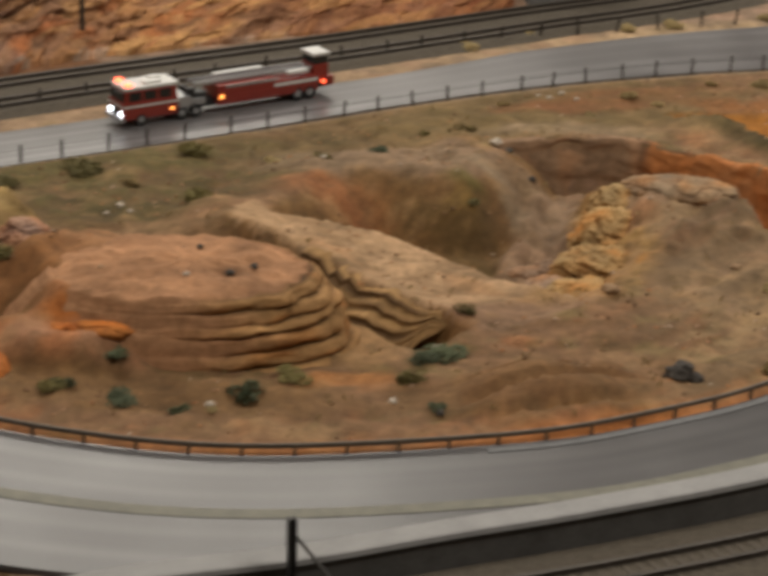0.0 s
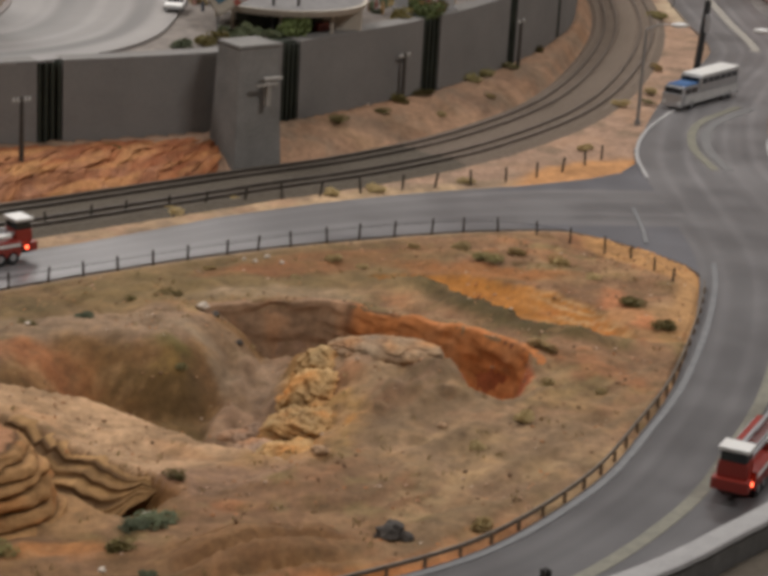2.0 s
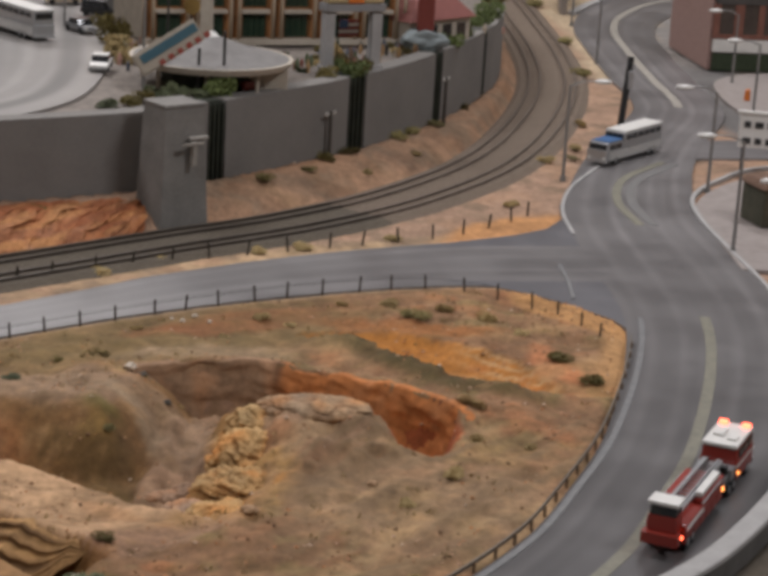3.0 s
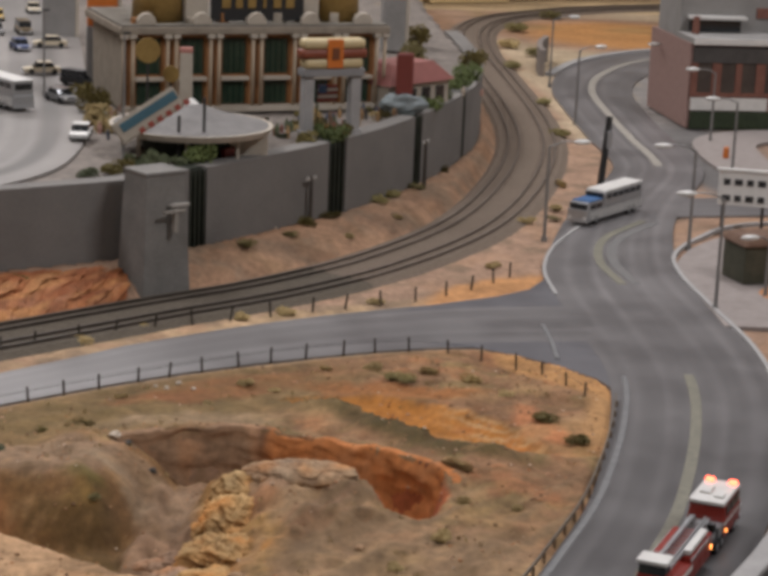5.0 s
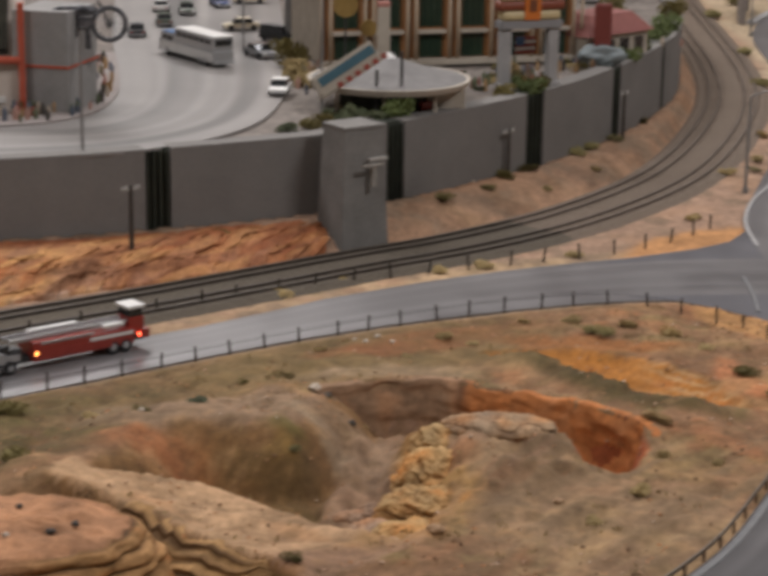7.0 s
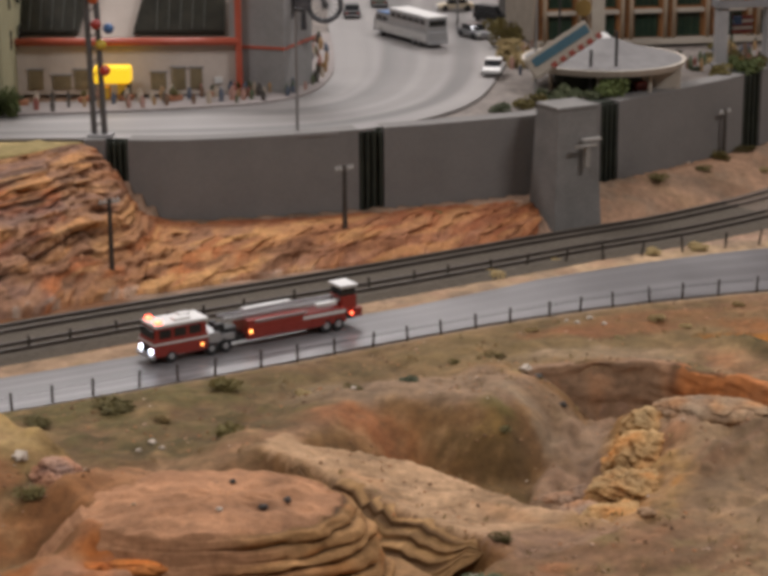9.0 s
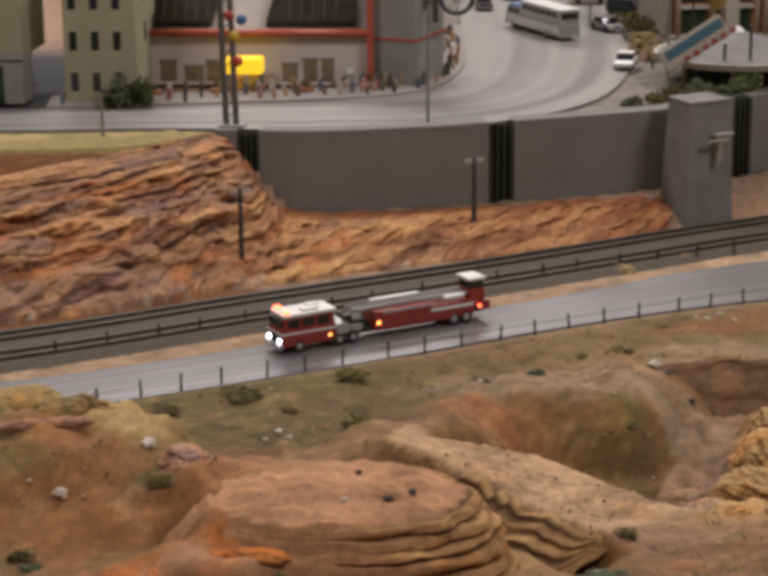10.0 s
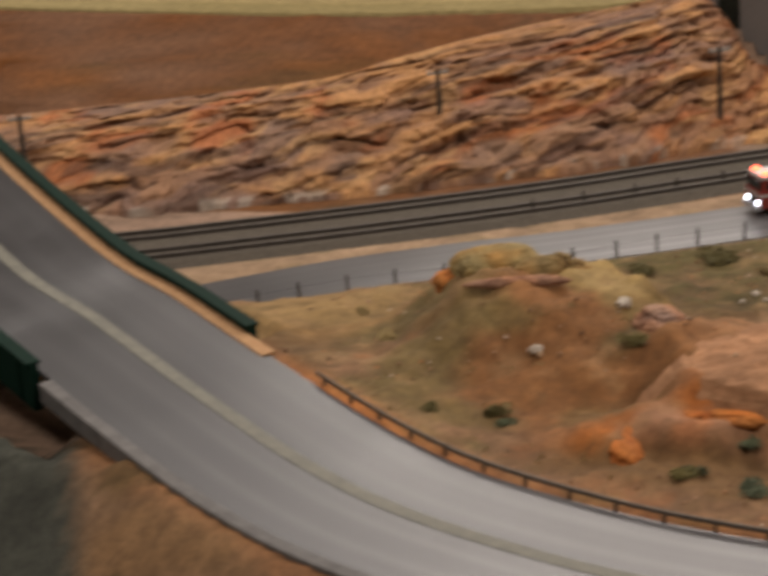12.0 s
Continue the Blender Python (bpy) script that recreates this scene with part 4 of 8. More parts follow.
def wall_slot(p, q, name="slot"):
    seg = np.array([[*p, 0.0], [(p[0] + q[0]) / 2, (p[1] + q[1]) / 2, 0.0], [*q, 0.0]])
    ob = sweep(name, seg, [(0.5, -1.0), (0.5, PLATEAU - 0.02), (3.0, PLATEAU - 0.02), (3.0, -1.0)], RECESS_SHADE, wall)
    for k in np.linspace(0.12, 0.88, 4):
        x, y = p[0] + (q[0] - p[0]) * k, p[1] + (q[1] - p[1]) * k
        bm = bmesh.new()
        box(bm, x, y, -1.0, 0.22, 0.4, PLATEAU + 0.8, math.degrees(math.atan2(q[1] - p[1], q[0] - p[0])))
        part("rib", bm, RECESS_SHADE, ob)
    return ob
SLOTS = [((-35.4, 195.7), (-33.2, 195.7)), ((-11.0, 201.0), (-8.5, 202.0)), ((13.8, 214.8), (15.8, 216.4)), ((31.0, 232.4), (33.4, 235.2)), ((44.2, 251.2), (45.6, 253.6)), ((54.2, 271.2), (54.9, 272.8))]
ends = [(-37.5, 195.6)]
for a, b in SLOTS:
    ends += [a, b]
ends.append((66.5, 340.0))
for i in range(0, len(ends), 2):
    wall_panel(ends[i], ends[i + 1])
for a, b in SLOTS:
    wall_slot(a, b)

bm = bmesh.new()
box(bm, 0, 0, -0.4, 5.8, 5.0, 12.7, 0, 0.12, 0.80)
box(bm, 0, 0, 12.2, 4.8, 4.2, 0.35, 0, 0.08)
buttress = part("wall_buttress", bm, varied("buttress_concrete", (0.14, 0.131, 0.118), (0.23, 0.215, 0.195), 0.85, 0, 35, 350, 0.3), wall)
buttress.matrix_basis = pose(9.9 * CM, 205.8 * CM, 0, 0, 0, 31)

STONE_LIGHT = varied("pale_bracket", (0.30, 0.28, 0.25), (0.40, 0.37, 0.33), 0.8, 0, 120, 600, 0.1)

# ---- layered rock face above the railway ----
ROCK_FOOT = spline([(-150, 136, 0), (-118, 142, -0.3), (-91, 151, -0.2), (-77.8, 153.6, 0), (-61.8, 159.6, 0), (-50.3, 165.8, 0), (-41.3, 170.6, 0), (-29.7, 179.2, 0), (-12.5, 188.6, 0), (0, 195.5, 0), (7.0, 201.5, 0)], 0.42)
ROCK_TOP = spline([(-150, 160, 2.5), (-118, 164, 3.6), (-91, 168, 5.3), (-69, 172, 7.2), (-62, 176.5, 8.3), (-56, 181, 9.2), (-47.5, 186.6, 10.1), (-42, 191.0, 10.5), (-37.3, 195.0, 10.6), (-34.2, 195.2, 7.6), (-31.0, 195.0, 3.3), (-22, 196.4, 2.7), (-10, 200.6, 2.5), (0, 205.0, 2.4), (7.5, 208.4, 2.3)], 0.42)


def rock_face():
    n, rows = 1150, 110
    pick = lambda line: np.column_stack([np.interp(np.linspace(0, 1, n), np.linspace(0, 1, len(line)), line[:, k]) for k in range(3)])
    foot, top = ROCK_FOOT, ROCK_TOP
    # the same share of x along both lines
    xs = np.linspace(0, 1, n)
    f_foot = pick(foot)
    fx = np.interp(f_foot[:, 0], [-150, -118, -91, -77.8, -61.8, -50.3, -41.3, -29.7, -12.5, 0, 7.0], [-150, -118, -91, -79, -68, -58, -47.5, -33.5, -11, 0, 7.5])
    t = np.column_stack([fx, np.interp(fx, top[:, 0], top[:, 1]), np.interp(fx, top[:, 0], top[:, 2])])
    v = np.linspace(0, 1, rows)[None, :]
    p = f_foot[:, None, :] * (1 - v[..., None]) + t[:, None, :] * v[..., None]
    u = np.cumsum(np.hypot(*np.gradient(f_foot[:, :2], axis=0).T))[:, None] + 0 * v
    u = u + 0.6 * np.maximum(0, u - np.interp(-36.0, f_foot[:, 0], u[:, 0]))
    east = step(-38, -28, p[..., 0])
    h = 1.0 * p[..., 2] * (1 + 0.35 * east) - 0.10 * u + 0.9 * fbm(u / 15, v * 3 + 0 * u, 3, 2)
    ph = h / 0.80 + 1.3 * fbm(u / 5.0, h / 2.2, 4, 66)
    bed = np.floor(ph)
    part_u = u / 3.4 + 7.3 * grain(bed * 1.3, 0 * u, 4) + 0.6 * fbm(u / 1.8, h / 0.9, 3, 76)
    block = np.floor(part_u)
    cell = grain(bed * 3.7, block * 2.3, 8) - 0.5
    tint_ = grain(bed * 5.1, block * 1.9, 18)
    f = ph - bed
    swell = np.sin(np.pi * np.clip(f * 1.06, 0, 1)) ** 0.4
    gap = np.abs(part_u - np.round(part_u)) * 3.4
    strata = fbm(u / 9.0, h / 0.9, 4, 6)
    chips = fbm(u / 2.4, h / 0.38, 4, 16)
    lumps = fbm(u / 3.2, h / 1.1, 4, 106)
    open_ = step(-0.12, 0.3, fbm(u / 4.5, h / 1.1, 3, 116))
    broken = step(0.0, 0.3, fbm(u / 6.0, h / 2.4, 3, 86))
    out = 0.95 * strata + 0.75 * cell + 0.55 * (swell - 0.85) * (0.2 + 1.2 * open_) + 0.65 * chips + 0.8 * lumps + 0.8 * broken * fbm(u / 0.8, h / 0.5, 3, 96) - 0.25 * np.exp(-(gap / 0.13) ** 2) * open_
    size = np.clip(np.hypot(t[:, 1] - f_foot[:, 1], t[:, 2])[:, None] / 14, 0.45, 1.1)
    fade = np.sin(np.pi * np.clip(v * 0.86 + 0.10, 0, 1)) ** 0.5
    nn = -normals(f_foot)[:, None, :]
    out = out * (1 - 0.18 * east)
    p[..., :2] += nn * (out * size * fade)[..., None]
    p[..., 2] += (0.34 * out * size * fade) + 1.1 * np.sin(np.pi * v) * size
    p[..., 2] = np.where(v >= 0.99, p[..., 2] - 0.8, p[..., 2]) - np.where(v <= 0.01, 0.8, 0)
    i = (np.arange(n - 1)[:, None] * rows + np.arange(rows - 1)[None, :]).ravel()
    faces = np.stack([i, i + rows, i + rows + 1, i + 1], 1)
    ob = raw("rock_face", p.reshape(-1, 3), faces, EARTH, True)

    def shade_by(a, b, amount):
        return a * (1 - amount[..., None]) + np.array(b) * amount[..., None]

    col = shade_by(np.broadcast_to(np.array([0.30, 0.155, 0.085]), p.shape), (0.52, 0.255, 0.10), step(0.2, 0.85, tint_ * 0.55 + 0.25 + 0.7 * strata + 0.5 * chips))
    col = shade_by(col, (0.25, 0.155, 0.11), step(0.0, 0.3, fbm(u / 7, h / 1.5, 3, 36) + 0.2 * cell) * 0.75)
    col = shade_by(col, (0.44, 0.135, 0.045), step(0.05, 0.4, fbm(u / 5, h / 1.3, 3, 46) - 0.2 * cell) * 0.75)
    col = shade_by(col, (0.54, 0.30, 0.13), step(0.12, 0.4, fbm(u / 3.2, h / 0.55, 3, 126)) * 0.6)
    # shade put into the colour of the gaps between beds
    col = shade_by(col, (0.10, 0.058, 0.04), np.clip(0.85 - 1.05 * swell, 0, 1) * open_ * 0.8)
    col = shade_by(col, (0.42, 0.13, 0.055), east * step(0.72, 0.95, v) * 0.7)
    col = shade_by(col, (0.21, 0.10, 0.055), east * step(-0.1, 0.35, fbm(u / 5, h / 1.0, 3, 136)) * 0.65)
    col = shade_by(col, (0.21, 0.125, 0.10), (1 - east) * step(0.05, 0.3, fbm(u / 8, h / 1.1, 3, 166)) * 0.55)
    # long crevices drawn dark in the colour alone, without a gap in the mesh
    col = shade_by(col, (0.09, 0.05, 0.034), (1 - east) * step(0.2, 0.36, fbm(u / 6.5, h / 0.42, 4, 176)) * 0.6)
    col = shade_by(col, (0.50, 0.41, 0.32), step(0.07, 0.03, v) * step(0.12, 0.3, fbm(u / 2.5, h / 0.8, 3, 186)) * 0.7)
    streak = fbm(u / 7.5, (h + 0.05 * u) / 0.42, 4, 146)
    col = shade_by(col, (0.46, 0.19, 0.07), east * 0.30)
    col = shade_by(col, (0.60, 0.32, 0.12), east * step(0.05, 0.32, streak) * step(0.98, 0.72, v) * 0.7)
    col = shade_by(col, (0.17, 0.075, 0.035), east * step(0.10, 0.34, -streak) * 0.75)
    ruddy = east * np.maximum(step(0.62, 0.9, v), step(-20, -4, p[..., 0]))
    col = shade_by(col, (0.30, 0.095, 0.038), ruddy * (0.5 + 0.5 * step(-0.1, 0.3, fbm(u / 6, h / 0.8, 3, 156))) * 0.8)
    col = col * 0.93
    col = col * (1 + 0.22 * fbm(u / 0.7, h / 0.35, 2, 56))[..., None]
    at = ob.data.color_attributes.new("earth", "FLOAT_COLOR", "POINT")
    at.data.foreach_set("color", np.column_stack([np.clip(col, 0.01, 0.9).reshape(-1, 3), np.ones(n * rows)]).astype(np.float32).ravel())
    return tagged(ob, "layered orange sandstone rock face above the railway", "rock", kind="structure")


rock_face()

# ---- parapet along the near road ----
PARAPET = varied("stained_dark_concrete", (0.085, 0.078, 0.07), (0.15, 0.14, 0.128), 0.9, 0, 60, 500, 0.3)
parapet = tagged(sweep("parapet", LIP, [(-1.35, -3.6), (-1.35, -0.32), (-0.2, -0.32), (-0.2, -3.6)], PARAPET), "grey concrete parapet between the road and the railway", "parapet", kind="structure")
sweep("coping", LIP, [(-1.55, -0.32), (-1.5, -0.05), (-1.35, 0.0), (-0.1, 0.0), (0.0, -0.05), (0.0, -0.32)], PALE_CONCRETE, parapet)
kerb_w = shifted(NEAR, -6.9)[(NEAR[:, 0] > -58.4) & (NEAR[:, 0] < -22)][:, :3]
tagged(sweep("kerb", kerb_w, [(-0.5, -1.2), (-0.5, 0.02), (-0.4, 0.07), (0.3, 0.07), (0.4, 0.03), (0.4, -0.4)], varied("stained_kerb", (0.10, 0.092, 0.085), (0.21, 0.195, 0.18), 0.85, 0, 90, 500, 0.3)), "rough grey kerb at the road's outer edge", "kerb", kind="structure")

# ---- grass verge along the top of the western bank ----
VERGE = varied("dry_verge_grass", (0.20, 0.15, 0.055), (0.37, 0.28, 0.115), 0.95, 0, 120, 900, 0.5)
west_rim = np.array([p for p in RIM if p[0] < -37.8])
west_rim[:, 2] = PLATEAU
tagged(sweep("verge", west_rim, [(-0.7, -0.75), (-0.35, -0.25), (0.2, -0.12), (3.4, -0.12), (3.5, -0.8)], VERGE), "dry yellowish grass verge along the bank's edge", "verge", kind="structure")

# ---- bridge girders ----
GREEN = paint("dark_green_steel", (0.006, 0.024, 0.015), 0.7, 0.0, 0.1)
bridge = tagged(new("bridge"), "dark green steel girder bridge carrying the road", "bridge", kind="structure")
inner = shifted(NEAR, 7.3)[(NEAR[:, 0] < -55.2) & (NEAR[:, 0] > -118)][:, :3]
outer = shifted(NEAR, -6.9)[(NEAR[:, 0] < -58.6) & (NEAR[:, 0] > -118)][:, :3]
for line in (inner, outer):
    girder = sweep("girder", line, [(-0.3, -2.6), (-0.3, 0.55), (0.3, 0.55), (0.3, -2.6)], GREEN, bridge)
    sweep("flange", line, [(-0.5, 0.55), (-0.5, 0.72), (0.5, 0.72), (0.5, 0.55)], GREEN, girder)
    for k in range(2, len(line) - 1, 3):
        bm = bmesh.new()
        d = line[k + 1] - line[k - 1] if k + 1 < len(line) else line[k] - line[k - 1]
        box(bm, line[k][0], line[k][1], line[k][2] - 2.4, 0.16, 0.9, 2.95, math.degrees(math.atan2(d[1], d[0])))
        part("stiffener", bm, GREEN, girder)
deck = shifted(NEAR, 0)[(NEAR[:, 0] < -60) & (NEAR[:, 0] > -118)][:, :3]
sweep("deck", deck, [(-6.6, -1.2), (-6.6, -0.38), (6.6, -0.38), (6.6, -1.2)], CONCRETE, bridge)
SAND = varied("loose_orange_sand", (0.40, 0.21, 0.095), (0.58, 0.34, 0.17), 0.95, 0, 160, 900, 0.4)
verge = shifted(NEAR, 6.45)[(NEAR[:, 0] < -53.5) & (NEAR[:, 0] > -118)][:, :3]
sweep("sand_verge", verge, [(-0.55, -0.1), (-0.45, 0.10), (0.5, 0.16), (0.55, -0.1)], SAND, bridge)

# ---- posts, rails and fences ----
DARK_WOOD = varied("dark_weathered_wood", (0.028, 0.022, 0.018), (0.07, 0.055, 0.042), 0.85, 0, 150, 900, 0.3)
DARK_STEEL = paint("dark_steel", (0.045, 0.042, 0.04), 0.5, 0.4)
RAIL_POST = varied("dusty_rail_post", (0.13, 0.085, 0.05), (0.24, 0.16, 0.10), 0.9, 0, 150, 900, 0.3)
RAILING = paint("weathered_guard_rail", (0.18, 0.145, 0.11), 0.55, 0.3, dirt=0.3)


def fence(name, line, gap, height, lean, label, wires, r=0.13):
    root = tagged(new(name), label, "fence")
    seg = np.hypot(*np.diff(line[:, :2], axis=0).T)
    s = np.concatenate([[0], np.cumsum(seg)])
    at = np.arange(0.4, s[-1], gap)
    bm = bmesh.new()
    rod(bm, (0, 0, -0.4), (0, 0, height), r, r * 0.9, 7)
    me = mesh_of(bm, "post", DARK_WOOD)
    for q in at:
        jq = q + rng.uniform(-0.25, 0.25) * gap * 0.4
        x, y, z = (np.interp(jq, s, line[:, k]) for k in range(3))
        ob = new("post", me)
        ob.parent = root
        ob.matrix_basis = pose(x * CM, y * CM, z * CM, rng.uniform(-lean, lean), rng.uniform(-lean, lean), rng.uniform(0, 90))
    for hz in wires:
        seg = line.copy()
        seg[:, 2] += hz
        sweep("wire", seg[:, :3], [(-0.015, 0), (0, 0.03), (0.015, 0)], DARK_STEEL, root)
    return root


FENCE_FAR = spline([(-62, 130.6, -0.2), (-52, 137.5, 0), (-41, 142.6, 0), (-33, 148.3, 0), (-22.1, 154.9, 0), (-9.5, 162.5, 0), (2.4, 169.9, 0), (12.0, 175.4, 0), (21.3, 179.7, 0), (30.9, 182.2, 0), (37.0, 181.0, 0), (42.2, 176.2, 0), (45.2, 170.0, 0), (46.2, 164.5, 0)], 1.0)
fence("fence", FENCE_FAR, 3.5, 1.35, 4, "low weathered post fence with thin wires beside the road", (0.95,), 0.11)
fence("fence", spline([(-44, 156.9, 0), (-30, 166.2, 0), (-14, 177.0, 0), (2, 187.0, 0), (13.5, 192.6, 0), (26, 197.6, 0), (37, 202.0, 0), (44, 207.3, 0), (49.5, 213.5, 0)], 1.0), 4.2, 1.3, 8, "row of low weathered posts beside the railway", ())


def guard_rail(line, label):
    root = tagged(new("guard_rail"), label, "guard rail")
    beam = line.copy()
    beam[:, 2] += 0.30
    sweep("beam", beam, [(-0.06, 0.0), (-0.12, 0.08), (-0.06, 0.16), (-0.12, 0.24), (-0.06, 0.32), (0.02, 0.32), (0.02, 0.0)], RAILING, root, True)
    seg = np.hypot(*np.diff(line[:, :2], axis=0).T)
    s = np.concatenate([[0], np.cumsum(seg)])
    bm = bmesh.new()
    box(bm, 0.14, 0, -0.5, 0.2, 0.2, 1.0)
    me = mesh_of(bm, "post", RAIL_POST)
    for q in np.arange(0.5, s[-1], 2.9):
        x, y, z = (np.interp(q, s, line[:, k]) for k in range(3))
        ob = new("post", me)
        ob.parent = root
        ob.matrix_basis = pose(x * CM, y * CM, z * CM, 0, 0, rng.uniform(-8, 8))


gl = shifted(NEAR, 7.0)
guard_rail(gl[(NEAR[:, 0] > -50) & (NEAR[:, 1] < 165) & (NEAR[:, 0] < 56)][:, :3], "weathered steel guard rail round the canyon island")


def telegraph_pole(x, y, z, height, turn, arms=1):
    root = thing("telegraph_pole", x, y, z, turn, "dark wooden telegraph pole with a pale crossarm", "pole", "telegraph poles along the railway")
    bm = bmesh.new()
    rod(bm, (0, 0, -0.6), (0, 0, height), 0.29, 0.19, 8)
    part("mast", bm, DARK_WOOD, root)
    for k in range(arms):
        bm = bmesh.new()
        box(bm, 0, 0, height - 0.45 - k * 0.7, 2.0, 0.18, 0.2, 0, 0.02)
        arm = part("crossarm", bm, GREYWOOD, root, "pale grey crossarm")
        for sx in (-0.85, -0.45, 0.45, 0.85):
            bm = bmesh.new()
            rod(bm, (sx, 0, height - 0.25 - k * 0.7), (sx, 0, height + 0.05 - k * 0.7), 0.08, 0.05, 6)
            part("insulator", bm, GLASSWHITE, arm)
    return root


GREYWOOD = varied("grey_bleached_wood", (0.22, 0.20, 0.17), (0.36, 0.33, 0.29), 0.85, 0, 120, 700, 0.2)
GLASSWHITE = paint("white_ceramic", (0.62, 0.60, 0.56), 0.25)
for x, y, z, h, a in [(-91, 157, 0.3, 7.2, 30), (-56.0, 170.5, 0.9, 7.8, 32), (-32.5, 180.2, 0.9, 7.7, 32), (-12.0, 194.5, 0.9, 7.6, 32), (28.7, 228.2, 1.0, 6.5, 45), (45.8, 250.5, 1.0, 6.9, 55), (57.8, 282.6, 1.0, 6.9, 66)]:
    telegraph_pole(x, y, z, h, a)

bm = bmesh.new()
box(bm, 0.6, -2.9, 6.4, 0.5, 0.6, 2.4, 0, 0.04)
box(bm, 0.3, -3.2, 8.5, 2.6, 0.3, 0.28, 0, 0.04)
part("bracket", bm, GREYWOOD, buttress)
bm = bmesh.new()
box(bm, 1.2, -2.75, 9.0, 2.2, 0.5, 0.3, 0, 0.04)
part("bracket", bm, STONE_LIGHT, buttress)
# ---- separate rocks of the island ----
def strata_rock(name, x, y, z, a, b, height, layers, turn, label, seed, cap=(0.40, 0.185, 0.085), side=(0.46, 0.27, 0.12), groove_shade=(0.15, 0.075, 0.03), dome=0.10, taper=0.10, tip=(0, 0), lip=0.55, open_to=None, spread=(0, 0), face=70):
    """A rock of stacked layers with undercut grooves, wider below and slightly domed on top."""
    n, rows = max(48, int((a + b) * 9)), layers * 9 + 1
    th = np.linspace(0, 2 * np.pi, n, endpoint=False)[:, None]
    v = np.linspace(0, 1, rows)[None, :]
    lay = v * layers
    f = lay - np.floor(np.minimum(lay, layers - 1e-6))
    k = np.floor(np.minimum(lay, layers - 1e-6))
    cx, cy = np.cos(th), np.sin(th)
    wav = fbm(cx * 1.6 + seed, cy * 1.6 + 0 * v, 4, seed)
    own = fbm(cx * 3.0 + k * 7.1, cy * 3.0 + k * 3.3, 3, seed + 3)
    tilt_up = 0.10 * fbm(cx * 2 + seed, cy * 2 + 0 * v, 2, seed + 5)
    bulge = np.sin(np.pi * np.clip(f, 0, 1) ** 1.25) ** 0.28
    slip = 0.5 * np.clip(np.cos(th - radians(205)), 0, 1) ** 1.2 if spread[0] else 0
    lean = slip + spread[0] * np.clip(np.cos(th - radians(spread[1])), 0, 1) ** 1.5
    show = 1.0 if open_to is None else 0.06 + 0.94 * step(radians(face + 22), radians(face - 14), np.abs(np.arctan2(np.sin(th - radians(open_to)), np.cos(th - radians(open_to))) + 1.1 * (grain(k * 2.9, k * 0 + seed) - 0.5)))
    thin = 0.6 + 0.8 * grain(k * 1.7 + seed, k * 0 + seed)
    own = own * show
    shrink = 1 + (taper + lean) * (1 - v) + 0.09 * wav + (0.055 * own + 0.035 * (1 - k / max(1, layers - 1))) * 1.0
    chips = fbm(th * 5.5 + k * 3, lay * 1.5 + 0 * th, 4, seed + 21)
    deep = np.clip(0.9 + 1.1 * fbm(cx * 2.6 + k * 5.3, cy * 2.6 + k * 2.2, 3, seed + 51), 0.1, 1.8)
    off = lip * (bulge - 1) * (0.75 + 0.5 * own) * thin * show * deep + (0.30 * chips + 0.35 * own) * (0.25 + 0.75 * show)
    rx, ry = a * shrink + off, b * shrink + off
    px, py = rx * cx, ry * cy
    thick = 0.5 + grain(np.arange(layers) * 2.7 + 0.3, np.full(layers, seed * 1.9), 6)
    rise = np.interp(lay, np.arange(layers + 1), np.concatenate([[0], np.cumsum(thick) / thick.sum()]))
    pz = height * (rise + (tilt_up + 0.11 * fbm(cx * 3.2 + lay * 0.35, cy * 3.2 - lay * 0.3, 3, seed + 61)) * (1 - np.abs(2 * v - 1))) + 0.10 * fbm(cx * 5 + lay, cy * 5 + lay, 2, seed + 9)
    verts = np.stack([px, py, pz + 0 * px], -1)
    tops = []
    for s in (0.97, 0.93, 0.87, 0.8, 0.7, 0.6, 0.5, 0.4, 0.3, 0.2, 0.1):
        d = dome * height * (1 - s * s) + 0.13 * height * fbm(cx[:, 0] * s * 4, cy[:, 0] * s * 4, 3, seed + 12)
        tops.append(np.stack([px[:, -1] * s, py[:, -1] * s, pz[:, -1] + d], -1))
    verts = np.concatenate([verts, np.stack(tops, 1)], 1)
    m = verts.shape[1]
    tilt_x, tilt_y = tip
    verts[:, rows - 1:, 2] += 0.12 * fbm(verts[:, rows - 1:, 0] / 0.9, verts[:, rows - 1:, 1] / 0.9, 3, seed + 40)
    verts[..., 2] += verts[..., 0] * tilt_x + verts[..., 1] * tilt_y
    # undercut grooves are coloured dark, so their shade is part of the colour
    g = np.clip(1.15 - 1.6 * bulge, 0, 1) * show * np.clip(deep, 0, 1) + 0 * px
    c = np.array(side) * (1 - g[..., None]) + np.array(groove_shade) * g[..., None]
    warm = step(0.0, 0.5, fbm(th * 2.2 + k * 1.7, lay * 0.8 + 0 * th, 3, seed + 31))[..., None] * 0.55
    c = c * (1 - warm) + c * np.array([1.15, 0.78, 0.5]) * warm
    c = c * (1 + 0.35 * own + 0.2 * wav + 0.25 * chips)[..., None]
    soil = (1 - show) + 0 * px if open_to is not None else 0 * px
    c = c * (1 - soil[..., None]) + np.array(cap) * soil[..., None]
    patch = fbm(verts[:, rows:, 0] / 2, verts[:, rows:, 1] / 2, 4, seed)
